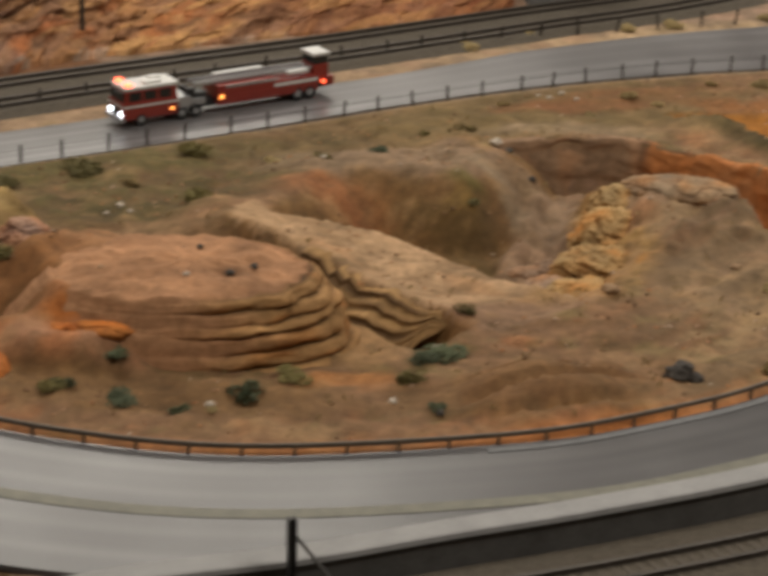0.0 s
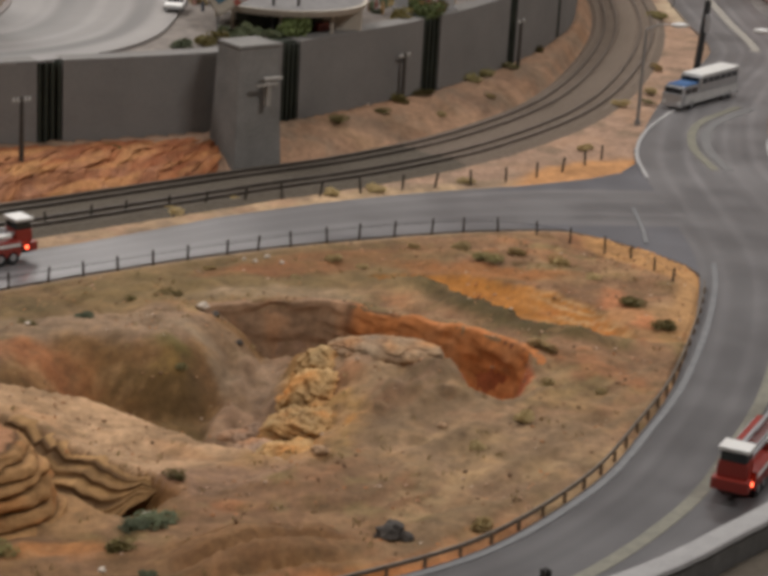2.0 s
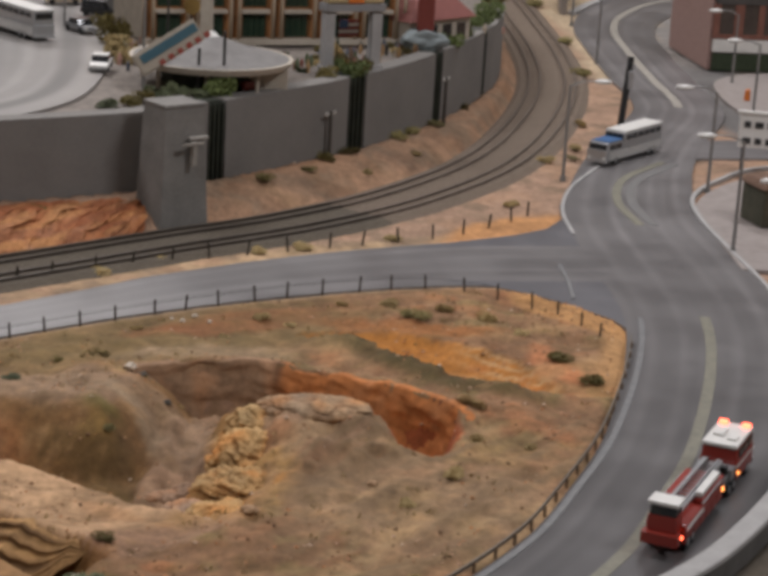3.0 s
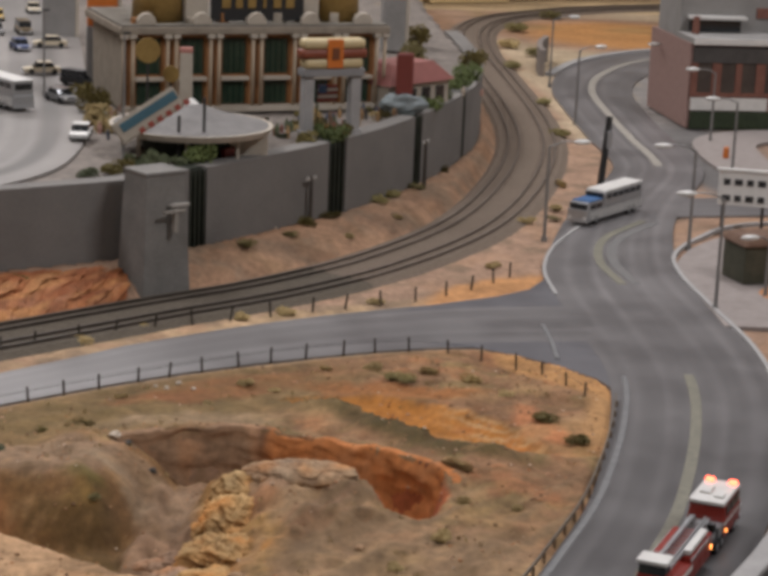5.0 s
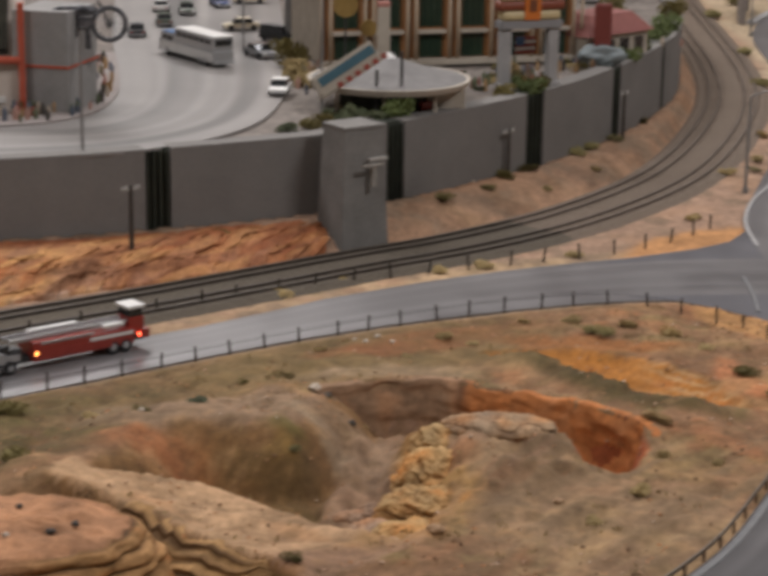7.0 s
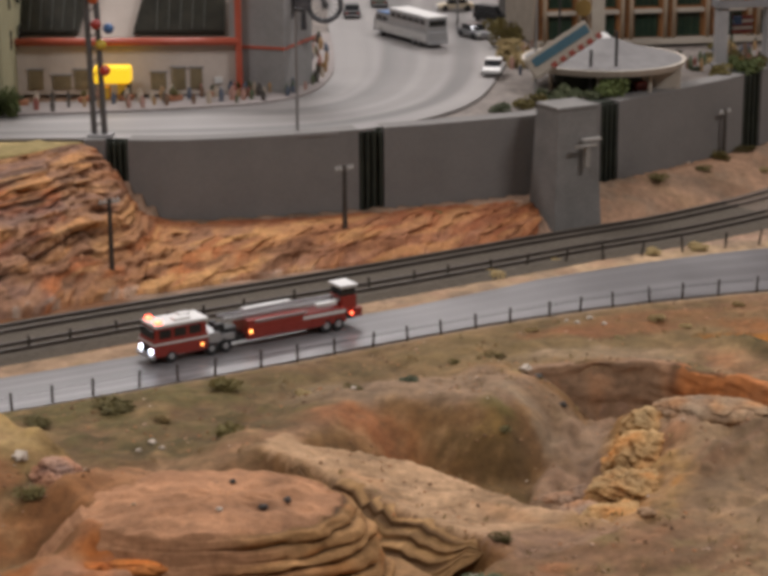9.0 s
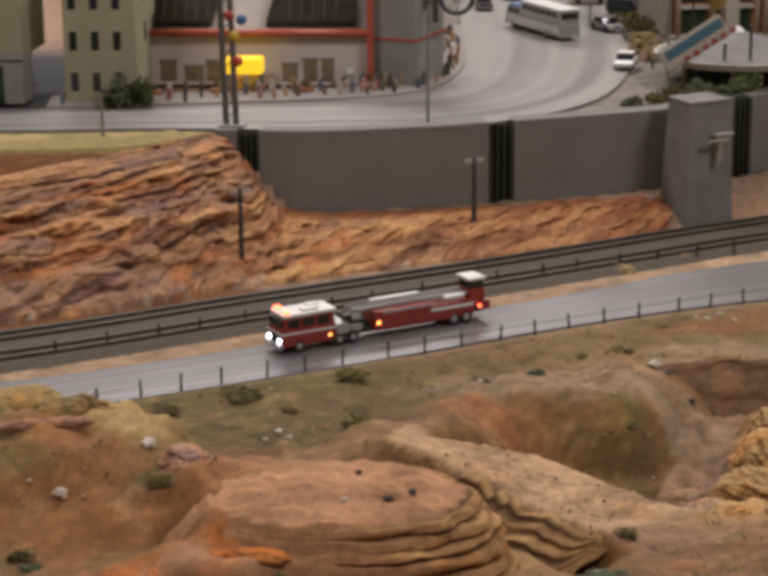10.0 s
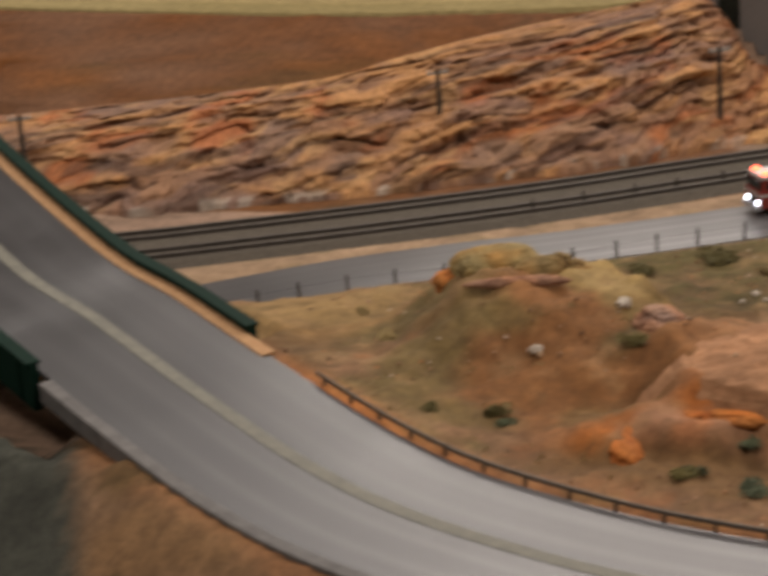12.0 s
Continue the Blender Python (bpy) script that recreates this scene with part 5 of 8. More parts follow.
    topc = np.broadcast_to(np.array(cap), (n, m - rows, 3)) * (1 + 0.6 * patch)[..., None]
    colours = np.concatenate([c, topc], 1)
    du = np.roll(verts, -1, 0) - np.roll(verts, 1, 0)
    smooth_n = np.cross(du, np.gradient(verts, axis=1))
    smooth_n /= np.maximum(np.linalg.norm(smooth_n, axis=-1, keepdims=True), 1e-9)
    root = thing(name, x, y, z, turn, label, "rock")
    spans = [("ledge", k * 9, k * 9 + 10) for k in range(layers)] + [("cap", rows - 1, m)]
    for word, lo, hi in spans:
        w = hi - lo
        pts = verts[:, lo:hi].reshape(-1, 3).tolist()
        cs = colours[:, lo:hi].reshape(-1, 3)
        faces = [(i * w + r, ((i + 1) % n) * w + r, ((i + 1) % n) * w + r + 1, i * w + r + 1) for i in range(n) for r in range(w - 1)]
        if word == "cap":
            pts.append([0, 0, float(verts[:, -1, 2].mean()) + 0.02])
            cs = np.vstack([cs, [cap]])
            faces += [(i * w + w - 1, ((i + 1) % n) * w + w - 1, n * w) for i in range(n)]
        ob = raw(word, pts, faces, EARTH, True, root)
        ns = smooth_n[:, lo:hi].reshape(-1, 3).tolist() + ([[0, 0, 1]] if word == "cap" else [])
        ob.data.normals_split_custom_set_from_vertices(ns)
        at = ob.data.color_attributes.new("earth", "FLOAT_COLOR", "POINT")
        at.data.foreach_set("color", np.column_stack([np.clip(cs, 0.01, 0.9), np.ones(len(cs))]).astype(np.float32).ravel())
    return root


strata_rock("rock_mesa", -15.3, 117.3, -0.2, 8.4, 5.7, 4.75, 6, 3, "rounded orange sandstone mesa with undercut striped ledges", 4, lip=0.85, open_to=-8, taper=0.02, spread=(0.34, -32), dome=0.15, side=(0.36, 0.195, 0.078), groove_shade=(0.075, 0.04, 0.02), cap=(0.37, 0.185, 0.092), face=50)

def lofted(name, line, offsets, heights, colour, label, seed, rough=0.35, layers=0, flip=1.0, ends=0.0):
    """A face of rock that follows a line: offsets and heights from its top edge to its foot."""
    rows = 40
    v = np.linspace(0, 1, rows)[None, :]
    off = np.interp(v, np.linspace(0, 1, len(offsets)), offsets) + 0 * line[:, :1]
    hgt = np.interp(v, np.linspace(0, 1, len(heights)), heights) + 0 * line[:, :1]
    u = np.cumsum(np.hypot(*np.gradient(line[:, :2], axis=0).T))[:, None] + 0 * v
    dis = rough * (fbm(u / 2.4, hgt / 1.3, 4, seed) * 1.3 + 0.5 * fbm(u / 0.8, hgt / 0.5, 3, seed + 4))
    if layers:
        ph = hgt * layers + 0.8 * fbm(u / 4, hgt / 2, 2, seed + 8)
        dis = dis + 0.28 * (np.abs((ph % 1.0) - 0.5) * 2) ** 0.6 * np.sin(np.pi * np.clip(v * 1.05, 0, 1)) ** 0.5
    dis = dis * np.sin(np.pi * np.clip(v * 0.9 + 0.05, 0, 1)) ** 0.6
    if ends:
        share = u / u.max()
        fade = step(0, ends, share) * step(1, 1 - ends, share)
        off, dis, hgt = off * fade, dis * fade, hgt * fade - 0.5 * (1 - fade)
    n = normals(line)[:, None, :] * flip
    p = np.concatenate([line[:, None, :2] + n * (off + dis)[..., None], (line[:, 2:3] + hgt)[..., None]], -1)
    k = len(line)
    i = (np.arange(k - 1)[:, None] * rows + np.arange(rows - 1)[None, :]).ravel()
    faces = np.stack([i, i + rows, i + rows + 1, i + 1], 1)
    if flip < 0:
        faces = faces[:, ::-1]
    ob = raw(name, p.reshape(-1, 3), faces, EARTH, True)
    c = colour(u, hgt, v, dis)
    at = ob.data.color_attributes.new("earth", "FLOAT_COLOR", "POINT")
    at.data.foreach_set("color", np.column_stack([np.clip(c, 0.008, 0.9).reshape(-1, 3), np.ones(k * rows)]).astype(np.float32).ravel())
    return tagged(ob, label, "rock")


def tint(amount, a, b):
    t = np.clip(amount, 0, 1)[..., None]
    return np.array(a) * (1 - t) + np.array(b) * t


def on_ground(line, lift=0.0):
    out = line.copy()
    out[:, 2] = land(line[:, 0], line[:, 1])[0] + lift
    return out


def cliff_colour(u, h, v, d):
    share = u / u.max()
    c = tint(step(0.40, 0.46, share + 0.02 * fbm(u, h, 2, 3)), (0.265, 0.16, 0.092), (0.42, 0.155, 0.048))
    pale_streak = step(0.1, 0.5, fbm(u / 0.9, h / 2.5, 3, 15))[..., None] * 0.4
    c = c * (1 - pale_streak) + np.array([0.42, 0.20, 0.09]) * pale_streak
    # shade put into the colour: set-back parts darker, one crack drawn dark
    c = c * (1 + 0.35 * fbm(u / 1.2, h / 0.8, 3, 5) + 0.25 * d)[..., None]
    crack_shade = np.exp(-((share - 0.43 + 0.02 * h / 3) / 0.012) ** 2)[..., None] * 0.7
    return c * (1 - crack_shade) + np.array([0.09, 0.05, 0.03]) * crack_shade


rim = shifted(CLIFF, 0.9)
top = on_ground(rim, 0.0)
top[:, :2] = CLIFF[:, :2]
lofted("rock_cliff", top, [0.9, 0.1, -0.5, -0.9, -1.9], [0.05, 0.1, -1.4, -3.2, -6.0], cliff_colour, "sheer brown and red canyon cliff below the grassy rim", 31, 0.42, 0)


def scarp_colour(u, h, v, d):
    band = np.clip(0.36 + 1.7 * fbm(u / 10, (h + 0.06 * u) / 0.36, 4, 2) + 0.7 * step(-0.12, 0.03, h), 0, 1)
    c = tint(band, (0.12, 0.064, 0.026), (0.41, 0.235, 0.095))
    return c * (1 + 0.3 * fbm(u / 1.1, h / 0.5, 3, 7))[..., None]


edge = SLAB[4:-4]
lofted("rock_scarp", on_ground(edge, 0.10), [-0.6, 0.0, 0.5, 0.6, 1.2, 1.3, 2.0, 2.1, 2.8, 2.9, 3.8, 4.8], [0.0, 0.06, -0.12, -0.42, -0.62, -0.95, -1.2, -1.55, -1.85, -2.2, -2.9, -4.0], scarp_colour, "brown layered sandstone scarp along the pale slab", 33, 0.4, 1.6, ends=0.22)["kind"] = "structure"


def crag(x, y, z, a, b, h, turn, seed, colours, label, worn=1.0):
    """A rough broken rock: stacked worn beds with joints, half sunk into the ground."""
    bm = bmesh.new()
    bmesh.ops.create_icosphere(bm, subdivisions=6 if a > 2.2 else 5, radius=1.0)
    off = Vector((seed * 5.3, seed * 2.1, seed * 7.7))
    shade, warm = [], []
    for v_ in bm.verts:
        p = v_.co.copy()
        q = Vector((p.x * a, p.y * b, p.z * h))
        big = noise.noise(q * 0.42 + off)
        bed = q.z * 0.95 + 0.10 * q.x + 1.1 * noise.noise(q * 0.5 + off * 1.7) + 0.3 * noise.noise(q * 1.4 + off)
        layer = math.floor(bed)
        f = bed - layer
        own = noise.noise(Vector((q.x * 0.5, q.y * 0.5, layer * 9.7)) + off)
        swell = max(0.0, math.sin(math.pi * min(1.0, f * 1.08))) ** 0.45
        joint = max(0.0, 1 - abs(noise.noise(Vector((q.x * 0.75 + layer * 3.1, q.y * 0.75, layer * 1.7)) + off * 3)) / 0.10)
        small = noise.noise(q * 2.3 + off) + 0.6 * noise.noise(q * 5.0 + off)
        k = 1 + worn * (0.30 * big + 0.20 * own + 0.13 * (swell - 0.7) + 0.10 * small - 0.07 * joint)
        v_.co = Vector((q.x * k, q.y * k, q.z * (0.88 + worn * (0.25 * big + 0.20 * own + 0.08 * small))))
        # joints and bed gaps come out darker, a painted shade beside the random tone
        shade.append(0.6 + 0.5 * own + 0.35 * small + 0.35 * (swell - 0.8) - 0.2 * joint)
        warm.append(noise.noise(q * 0.7 + off * 4))
    ob = part("rock_crag", bm, EARTH, None, "", True)
    ob.matrix_basis = pose(x * CM, y * CM, z * CM, 0, 0, turn)
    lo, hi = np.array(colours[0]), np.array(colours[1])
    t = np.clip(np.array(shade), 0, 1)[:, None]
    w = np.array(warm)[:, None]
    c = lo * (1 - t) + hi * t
    c = c * (1 + np.clip(w, 0, 1) * np.array([0.35, -0.05, -0.4]) + np.clip(-w, 0, 1) * np.array([-0.15, 0.0, 0.2]))
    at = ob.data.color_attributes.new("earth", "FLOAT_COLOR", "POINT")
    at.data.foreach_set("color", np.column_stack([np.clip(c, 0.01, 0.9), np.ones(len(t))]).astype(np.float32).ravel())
    return tagged(ob, label, "rock", "crags of the canyon outcrop")


GOLDEN, GREYPINK = ((0.27, 0.145, 0.055), (0.52, 0.32, 0.135)), ((0.22, 0.13, 0.08), (0.38, 0.245, 0.155))
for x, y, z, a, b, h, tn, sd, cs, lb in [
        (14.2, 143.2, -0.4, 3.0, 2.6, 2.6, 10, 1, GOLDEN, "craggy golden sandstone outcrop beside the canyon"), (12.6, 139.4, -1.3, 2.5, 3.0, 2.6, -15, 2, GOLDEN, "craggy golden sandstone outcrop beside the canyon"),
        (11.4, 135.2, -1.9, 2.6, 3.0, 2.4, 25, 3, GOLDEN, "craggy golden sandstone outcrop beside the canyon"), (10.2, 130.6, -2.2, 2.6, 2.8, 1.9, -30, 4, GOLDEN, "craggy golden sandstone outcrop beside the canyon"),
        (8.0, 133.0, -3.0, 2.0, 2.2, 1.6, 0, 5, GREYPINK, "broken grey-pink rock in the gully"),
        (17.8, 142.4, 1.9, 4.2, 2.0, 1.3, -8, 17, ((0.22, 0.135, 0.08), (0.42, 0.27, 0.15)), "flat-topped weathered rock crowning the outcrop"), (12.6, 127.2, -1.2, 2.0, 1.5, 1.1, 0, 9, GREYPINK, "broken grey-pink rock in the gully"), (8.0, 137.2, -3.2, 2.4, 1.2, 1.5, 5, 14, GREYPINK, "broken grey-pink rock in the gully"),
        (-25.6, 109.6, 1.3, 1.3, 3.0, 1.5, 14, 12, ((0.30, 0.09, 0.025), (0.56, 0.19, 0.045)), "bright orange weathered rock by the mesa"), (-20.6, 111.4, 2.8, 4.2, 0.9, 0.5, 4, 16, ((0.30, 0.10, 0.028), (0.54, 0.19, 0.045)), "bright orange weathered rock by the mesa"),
        # the undercut ledge's near-black low tone paints in the shade of its overhang
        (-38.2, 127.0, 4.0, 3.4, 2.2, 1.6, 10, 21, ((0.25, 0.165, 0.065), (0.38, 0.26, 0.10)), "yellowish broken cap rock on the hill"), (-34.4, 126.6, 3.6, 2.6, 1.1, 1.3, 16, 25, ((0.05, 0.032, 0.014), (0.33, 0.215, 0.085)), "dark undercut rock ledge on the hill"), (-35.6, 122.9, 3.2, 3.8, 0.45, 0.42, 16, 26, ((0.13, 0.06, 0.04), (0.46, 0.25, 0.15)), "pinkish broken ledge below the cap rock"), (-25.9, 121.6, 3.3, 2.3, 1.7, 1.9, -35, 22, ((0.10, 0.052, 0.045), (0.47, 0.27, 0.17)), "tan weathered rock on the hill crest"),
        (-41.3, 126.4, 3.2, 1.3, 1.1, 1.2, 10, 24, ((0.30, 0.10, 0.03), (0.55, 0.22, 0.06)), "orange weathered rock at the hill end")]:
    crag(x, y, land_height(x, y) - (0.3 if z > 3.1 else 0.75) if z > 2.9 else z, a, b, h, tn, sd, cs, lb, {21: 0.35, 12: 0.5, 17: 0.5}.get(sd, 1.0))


def boulder(x, y, z, size, colour, seed, label):
    bm = bmesh.new()
    ball(bm, 0, 0, 0.25 * size, size, size * 0.8, size * 0.6, 2, 0.5, seed)
    ob = part("boulder", bm, colour, None, "", False)
    ob.matrix_basis = pose(x * CM, y * CM, z * CM, 0, 0, seed * 47)
    return tagged(ob, label, "rock", "loose stones on the island")


STONE_PALE = varied("pale_stone", (0.42, 0.34, 0.26), (0.62, 0.54, 0.44), 0.9, 0, 200, 900, 0.4)
STONE_DARK = varied("dark_stone", (0.035, 0.03, 0.026), (0.09, 0.075, 0.06), 0.9, 0, 200, 900, 0.4)
STONE_TAN = varied("tan_stone", (0.30, 0.18, 0.10), (0.46, 0.30, 0.17), 0.9, 0, 200, 900, 0.4)
stones = [(4.6, 154.6, 0.55, STONE_PALE), (5.6, 153.9, 0.45, STONE_DARK), (15.0, 113.3, 0.85, STONE_DARK), (16.0, 113.2, 0.7, STONE_DARK), (12.6, 151.2, 0.6, STONE_DARK), (26.0, 146.0, 0.55, STONE_DARK), (25.2, 146.8, 0.35, STONE_DARK), (7.4, 151.0, 0.4, STONE_DARK),
          (-12.3, 115.7, 0.32, STONE_DARK), (-10.9, 116.9, 0.3, STONE_DARK), (-15.6, 119.3, 0.26, STONE_DARK), (-12.6, 117.4, 0.22, STONE_PALE), (-14.6, 119.9, 0.24, STONE_DARK), (-20.2, 115.9, 0.22, STONE_TAN), (-14.9, 115.3, 0.22, STONE_PALE),
          (-33.3, 117.9, 0.5, STONE_PALE), (-28.7, 123.1, 0.62, STONE_PALE), (-33.0, 117.6, 0.3, STONE_TAN), (0.6, 117.6, 0.4, STONE_PALE), (10.6, 172.0, 0.3, STONE_PALE), (9.5, 170.8, 0.28, STONE_PALE), (11.8, 170.3, 0.25, STONE_PALE), (8.6, 171.5, 0.2, STONE_PALE),
          (-8.6, 147.6, 0.25, STONE_PALE), (-22.5, 137.6, 0.3, STONE_PALE), (-21.6, 136.4, 0.26, STONE_PALE), (-23.2, 136.0, 0.22, STONE_PALE), (7.6, 128.6, 0.4, STONE_TAN), (9.2, 127.6, 0.5, STONE_TAN), (11.8, 126.4, 0.6, STONE_TAN), (20.8, 132.0, 0.35, STONE_TAN),
          (-2.0, 108.2, 0.3, STONE_PALE), (0.8, 106.9, 0.3, STONE_DARK), (-9.5, 112.2, 0.4, STONE_TAN), (-12.4, 105.6, 0.3, STONE_PALE), (22.3, 225.5, 0.3, STONE_PALE), (23.6, 226.0, 0.25, STONE_PALE), (24.4, 224.6, 0.2, STONE_PALE)]
CLUMP = (15.4, 113.6)
heights = land(np.array([s[0] for s in stones]), np.array([s[1] for s in stones]))[0]
for i, ((x, y, size, mat), hz) in enumerate(zip(stones, heights)):
    on_mesa = math.hypot((x + 15.6) / 8.8, (y - 117.2) / 6.8) < 0.98
    word = {"pale_stone": "small pale loose stone on the desert ground", "dark_stone": "small dark loose stone on the desert ground", "tan_stone": "tan broken rock lying in the gully"}[mat.name]
    boulder(x, y, 5.0 if on_mesa else hz, size, mat, i + 1, word)

boulder(CLUMP[0], CLUMP[1], land_height(*CLUMP) + 0.45, 0.75, STONE_DARK, 41, "small dark loose stone on the desert ground")
# ---- bushes: many small leaf blades ----
LEAF_OLIVE = varied("olive_leaves", (0.12, 0.098, 0.03), (0.22, 0.175, 0.06), 0.8, 0, 300, 1500, 0.0, each=0.3)
LEAF_GREEN = varied("dull_green_leaves", (0.055, 0.068, 0.034), (0.125, 0.135, 0.065), 0.8, 0, 300, 1500, 0.0, each=0.3)
LEAF_DRY = varied("dry_yellow_leaves", (0.27, 0.19, 0.075), (0.44, 0.33, 0.15), 0.85, 0, 300, 1500, 0.0, each=0.25)
LEAF_BRIGHT = varied("fresh_green_leaves", (0.075, 0.10, 0.028), (0.16, 0.19, 0.06), 0.75, 0, 300, 1500, 0.0, each=0.25)


def leaf_cloud(name, material, count, seed, size=0.16, flat=0.6):
    r = random.Random(seed)
    verts, faces = [], []
    lobes = [(r.uniform(-0.5, 0.5), r.uniform(-0.5, 0.5), r.uniform(0.15, 0.6), r.uniform(0.35, 0.62)) for _ in range(5)]
    for _ in range(count):
        lx, ly, lz, lr = r.choice(lobes)
        d = Vector((r.gauss(0, 1), r.gauss(0, 1), r.gauss(0, 1))).normalized() * lr * r.uniform(0.55, 1.0)
        p = Vector((lx + d.x, ly + d.y, max(0.0, (lz + d.z * 0.8)) * flat * 1.6))
        u = Vector((r.gauss(0, 1), r.gauss(0, 1), r.gauss(0, 1))).normalized() * size * r.uniform(0.6, 1.3)
        w = u.orthogonal().normalized() * size * 0.45
        b = len(verts)
        verts += [p - u, p + w, p + u, p - w]
        faces.append((b, b + 1, b + 2, b + 3))
    me = bpy.data.meshes.new(name)
    me.from_pydata([tuple(v * CM) for v in verts], [], faces)
    me.materials.append(material)
    return me


CLOUDS = {k: [leaf_cloud("bush", m, 620, s * 7 + i, 0.12) for i in range(3)] for s, (k, m) in enumerate((("olive", LEAF_OLIVE), ("green", LEAF_GREEN), ("dry", LEAF_DRY), ("bright", LEAF_BRIGHT)))}
LABELS = {"olive": "low olive-green scrub bush on the desert ground", "green": "dark green scrub bush on the desert ground", "dry": "dry yellowish grass tuft on the ground", "bright": "fresh green bush on the terrace wall"}


def bush(x, y, z, size, kind, tall=1.0, label=""):
    ob = new("bush", rng.choice(CLOUDS[kind]))
    ob.matrix_basis = pose(x * CM, y * CM, z * CM, 0, 0, rng.uniform(0, 360)) @ Matrix.Diagonal((size, size, size * tall, 1))
    return tagged(ob, label or LABELS[kind], "bush", kind + " bushes")


SCRUB = [(40.4, 161.2, 1.5, "olive"), (42.6, 155.9, 1.4, "olive"), (30.1, 172.2, 1.5, "olive"), (28.4, 176.2, 1.3, "dry"), (33.0, 174.0, 1.2, "dry"), (36.4, 172.0, 1.4, "dry"), (-4.4, 151.0, 1.1, "green"), (1.4, 115.6, 1.7, "green"), (0.0, 114.2, 1.2, "green"), (-0.8, 111.0, 1.3, "olive"), (0.7, 107.6, 0.8, "green"),
         (2.2, 122.0, 1.0, "olive"), (-10.8, 107.1, 1.4, "green"), (-17.3, 105.2, 1.5, "green"), (-21.7, 105.6, 1.1, "olive"), (-18.4, 110.2, 1.2, "green"), (-7.9, 110.1, 1.3, "olive"), (-25.9, 144.6, 2.2, "olive"), (-19.2, 150.6, 1.7, "olive"), (-8.8, 148.4, 1.0, "olive"), (-17.4, 138.8, 1.5, "olive"),
         (-27.3, 118.9, 1.4, "olive"), (-33.9, 111.6, 1.3, "olive"), (-33.3, 110.9, 1.0, "green"), (-21.1, 106.3, 1.1, "green"), (-14.0, 104.9, 0.9, "green"), (-31.0, 140.5, 1.4, "olive"), (-22.6, 142.0, 1.0, "dry"), (-13.0, 150.0, 0.9, "dry"), (-12.0, 105.0, 0.6, "dry"),
         (20.8, 115.6, 1.2, "dry"), (22.4, 129.0, 1.0, "dry"), (26.5, 134.0, 1.3, "dry"), (31.0, 147.6, 1.4, "dry"), (29.6, 141.0, 1.1, "dry"), (34.0, 140.0, 0.8, "dry"), (16.4, 172.0, 1.1, "dry"), (18.8, 170.0, 0.8, "dry"), (2.0, 157.6, 1.3, "olive"), (-1.0, 158.6, 0.9, "olive"), (19.8, 147.0, 0.7, "dry"), (2.8, 143.6, 0.9, "olive"),
         (5.5, 169.2, 0.7, "dry"), (12.5, 166.5, 0.7, "dry"), (24.0, 176.0, 0.8, "dry"), (38.8, 167.5, 0.9, "dry"), (-28.0, 133.0, 0.9, "olive"), (-40.5, 127.0, 1.0, "olive"), (-44.5, 121.0, 1.1, "dry"), (-48.0, 127.0, 0.9, "dry"), (-38.0, 110.6, 0.8, "olive")]
SLOPE = [(19.6, 221.0, 1.3, "dry"), (23.8, 225.2, 1.7, "olive"), (28.0, 228.0, 1.4, "olive"), (34.0, 236.0, 1.2, "olive"), (38.5, 241.5, 1.4, "olive"), (40.5, 243.8, 1.2, "olive"), (36.8, 240.0, 0.9, "dry"), (20.2, 217.0, 1.1, "olive"), (48.0, 262.0, 0.9, "dry"), (47.6, 217.5, 1.0, "dry"), (2.6, 186.0, 1.0, "dry"), (-14.5, 175.5, 0.9, "dry"), (22.0, 196.5, 1.1, "dry"), (32.5, 201.2, 1.0, "dry"),
         (17.5, 194.8, 1.0, "dry"), (-26.0, 168.5, 1.0, "dry"), (-18.0, 173.4, 1.1, "dry"), (8.8, 191.0, 0.9, "dry"), (56.4, 238.6, 1.0, "dry"), (62.5, 246.5, 1.1, "dry"), (60.4, 241.0, 0.8, "olive"), (67.0, 262.0, 1.0, "dry"), (76.0, 300.0, 1.6, "olive"), (80.0, 330.0, 1.6, "olive"), (84.0, 372.0, 2.0, "olive"), (92.0, 392.0, 2.2, "olive"), (98.0, 430.0, 2.4, "olive"), (90.0, 404.0, 2.2, "dry"), (110.0, 455.0, 2.6, "olive"), (-57.5, 176.0, 1.2, "green"), (-53.0, 170.0, 1.0, "olive")]
SLOPE = [(x, y, size * 1.35, kind) for x, y, size, kind in SLOPE] + [(26.0, 222.5, 1.3, "olive"), (31.5, 231.0, 1.5, "olive"), (44.5, 250.0, 1.4, "olive"), (50.5, 262.0, 1.5, "olive"), (52.0, 252.0, 1.0, "dry"), (33.0, 226.0, 1.0, "dry"), (40.0, 236.0, 1.0, "dry"), (-3.5, 201.0, 1.2, "olive")]
spots = SCRUB + SLOPE
hz = land(np.array([s[0] for s in spots]), np.array([s[1] for s in spots]))[0]
for (x, y, size, kind), h in zip(spots, hz):
    bush(x, y, max(h, 0.0) - 0.1 if (x > 55) else h - 0.1, size, kind, 0.62)
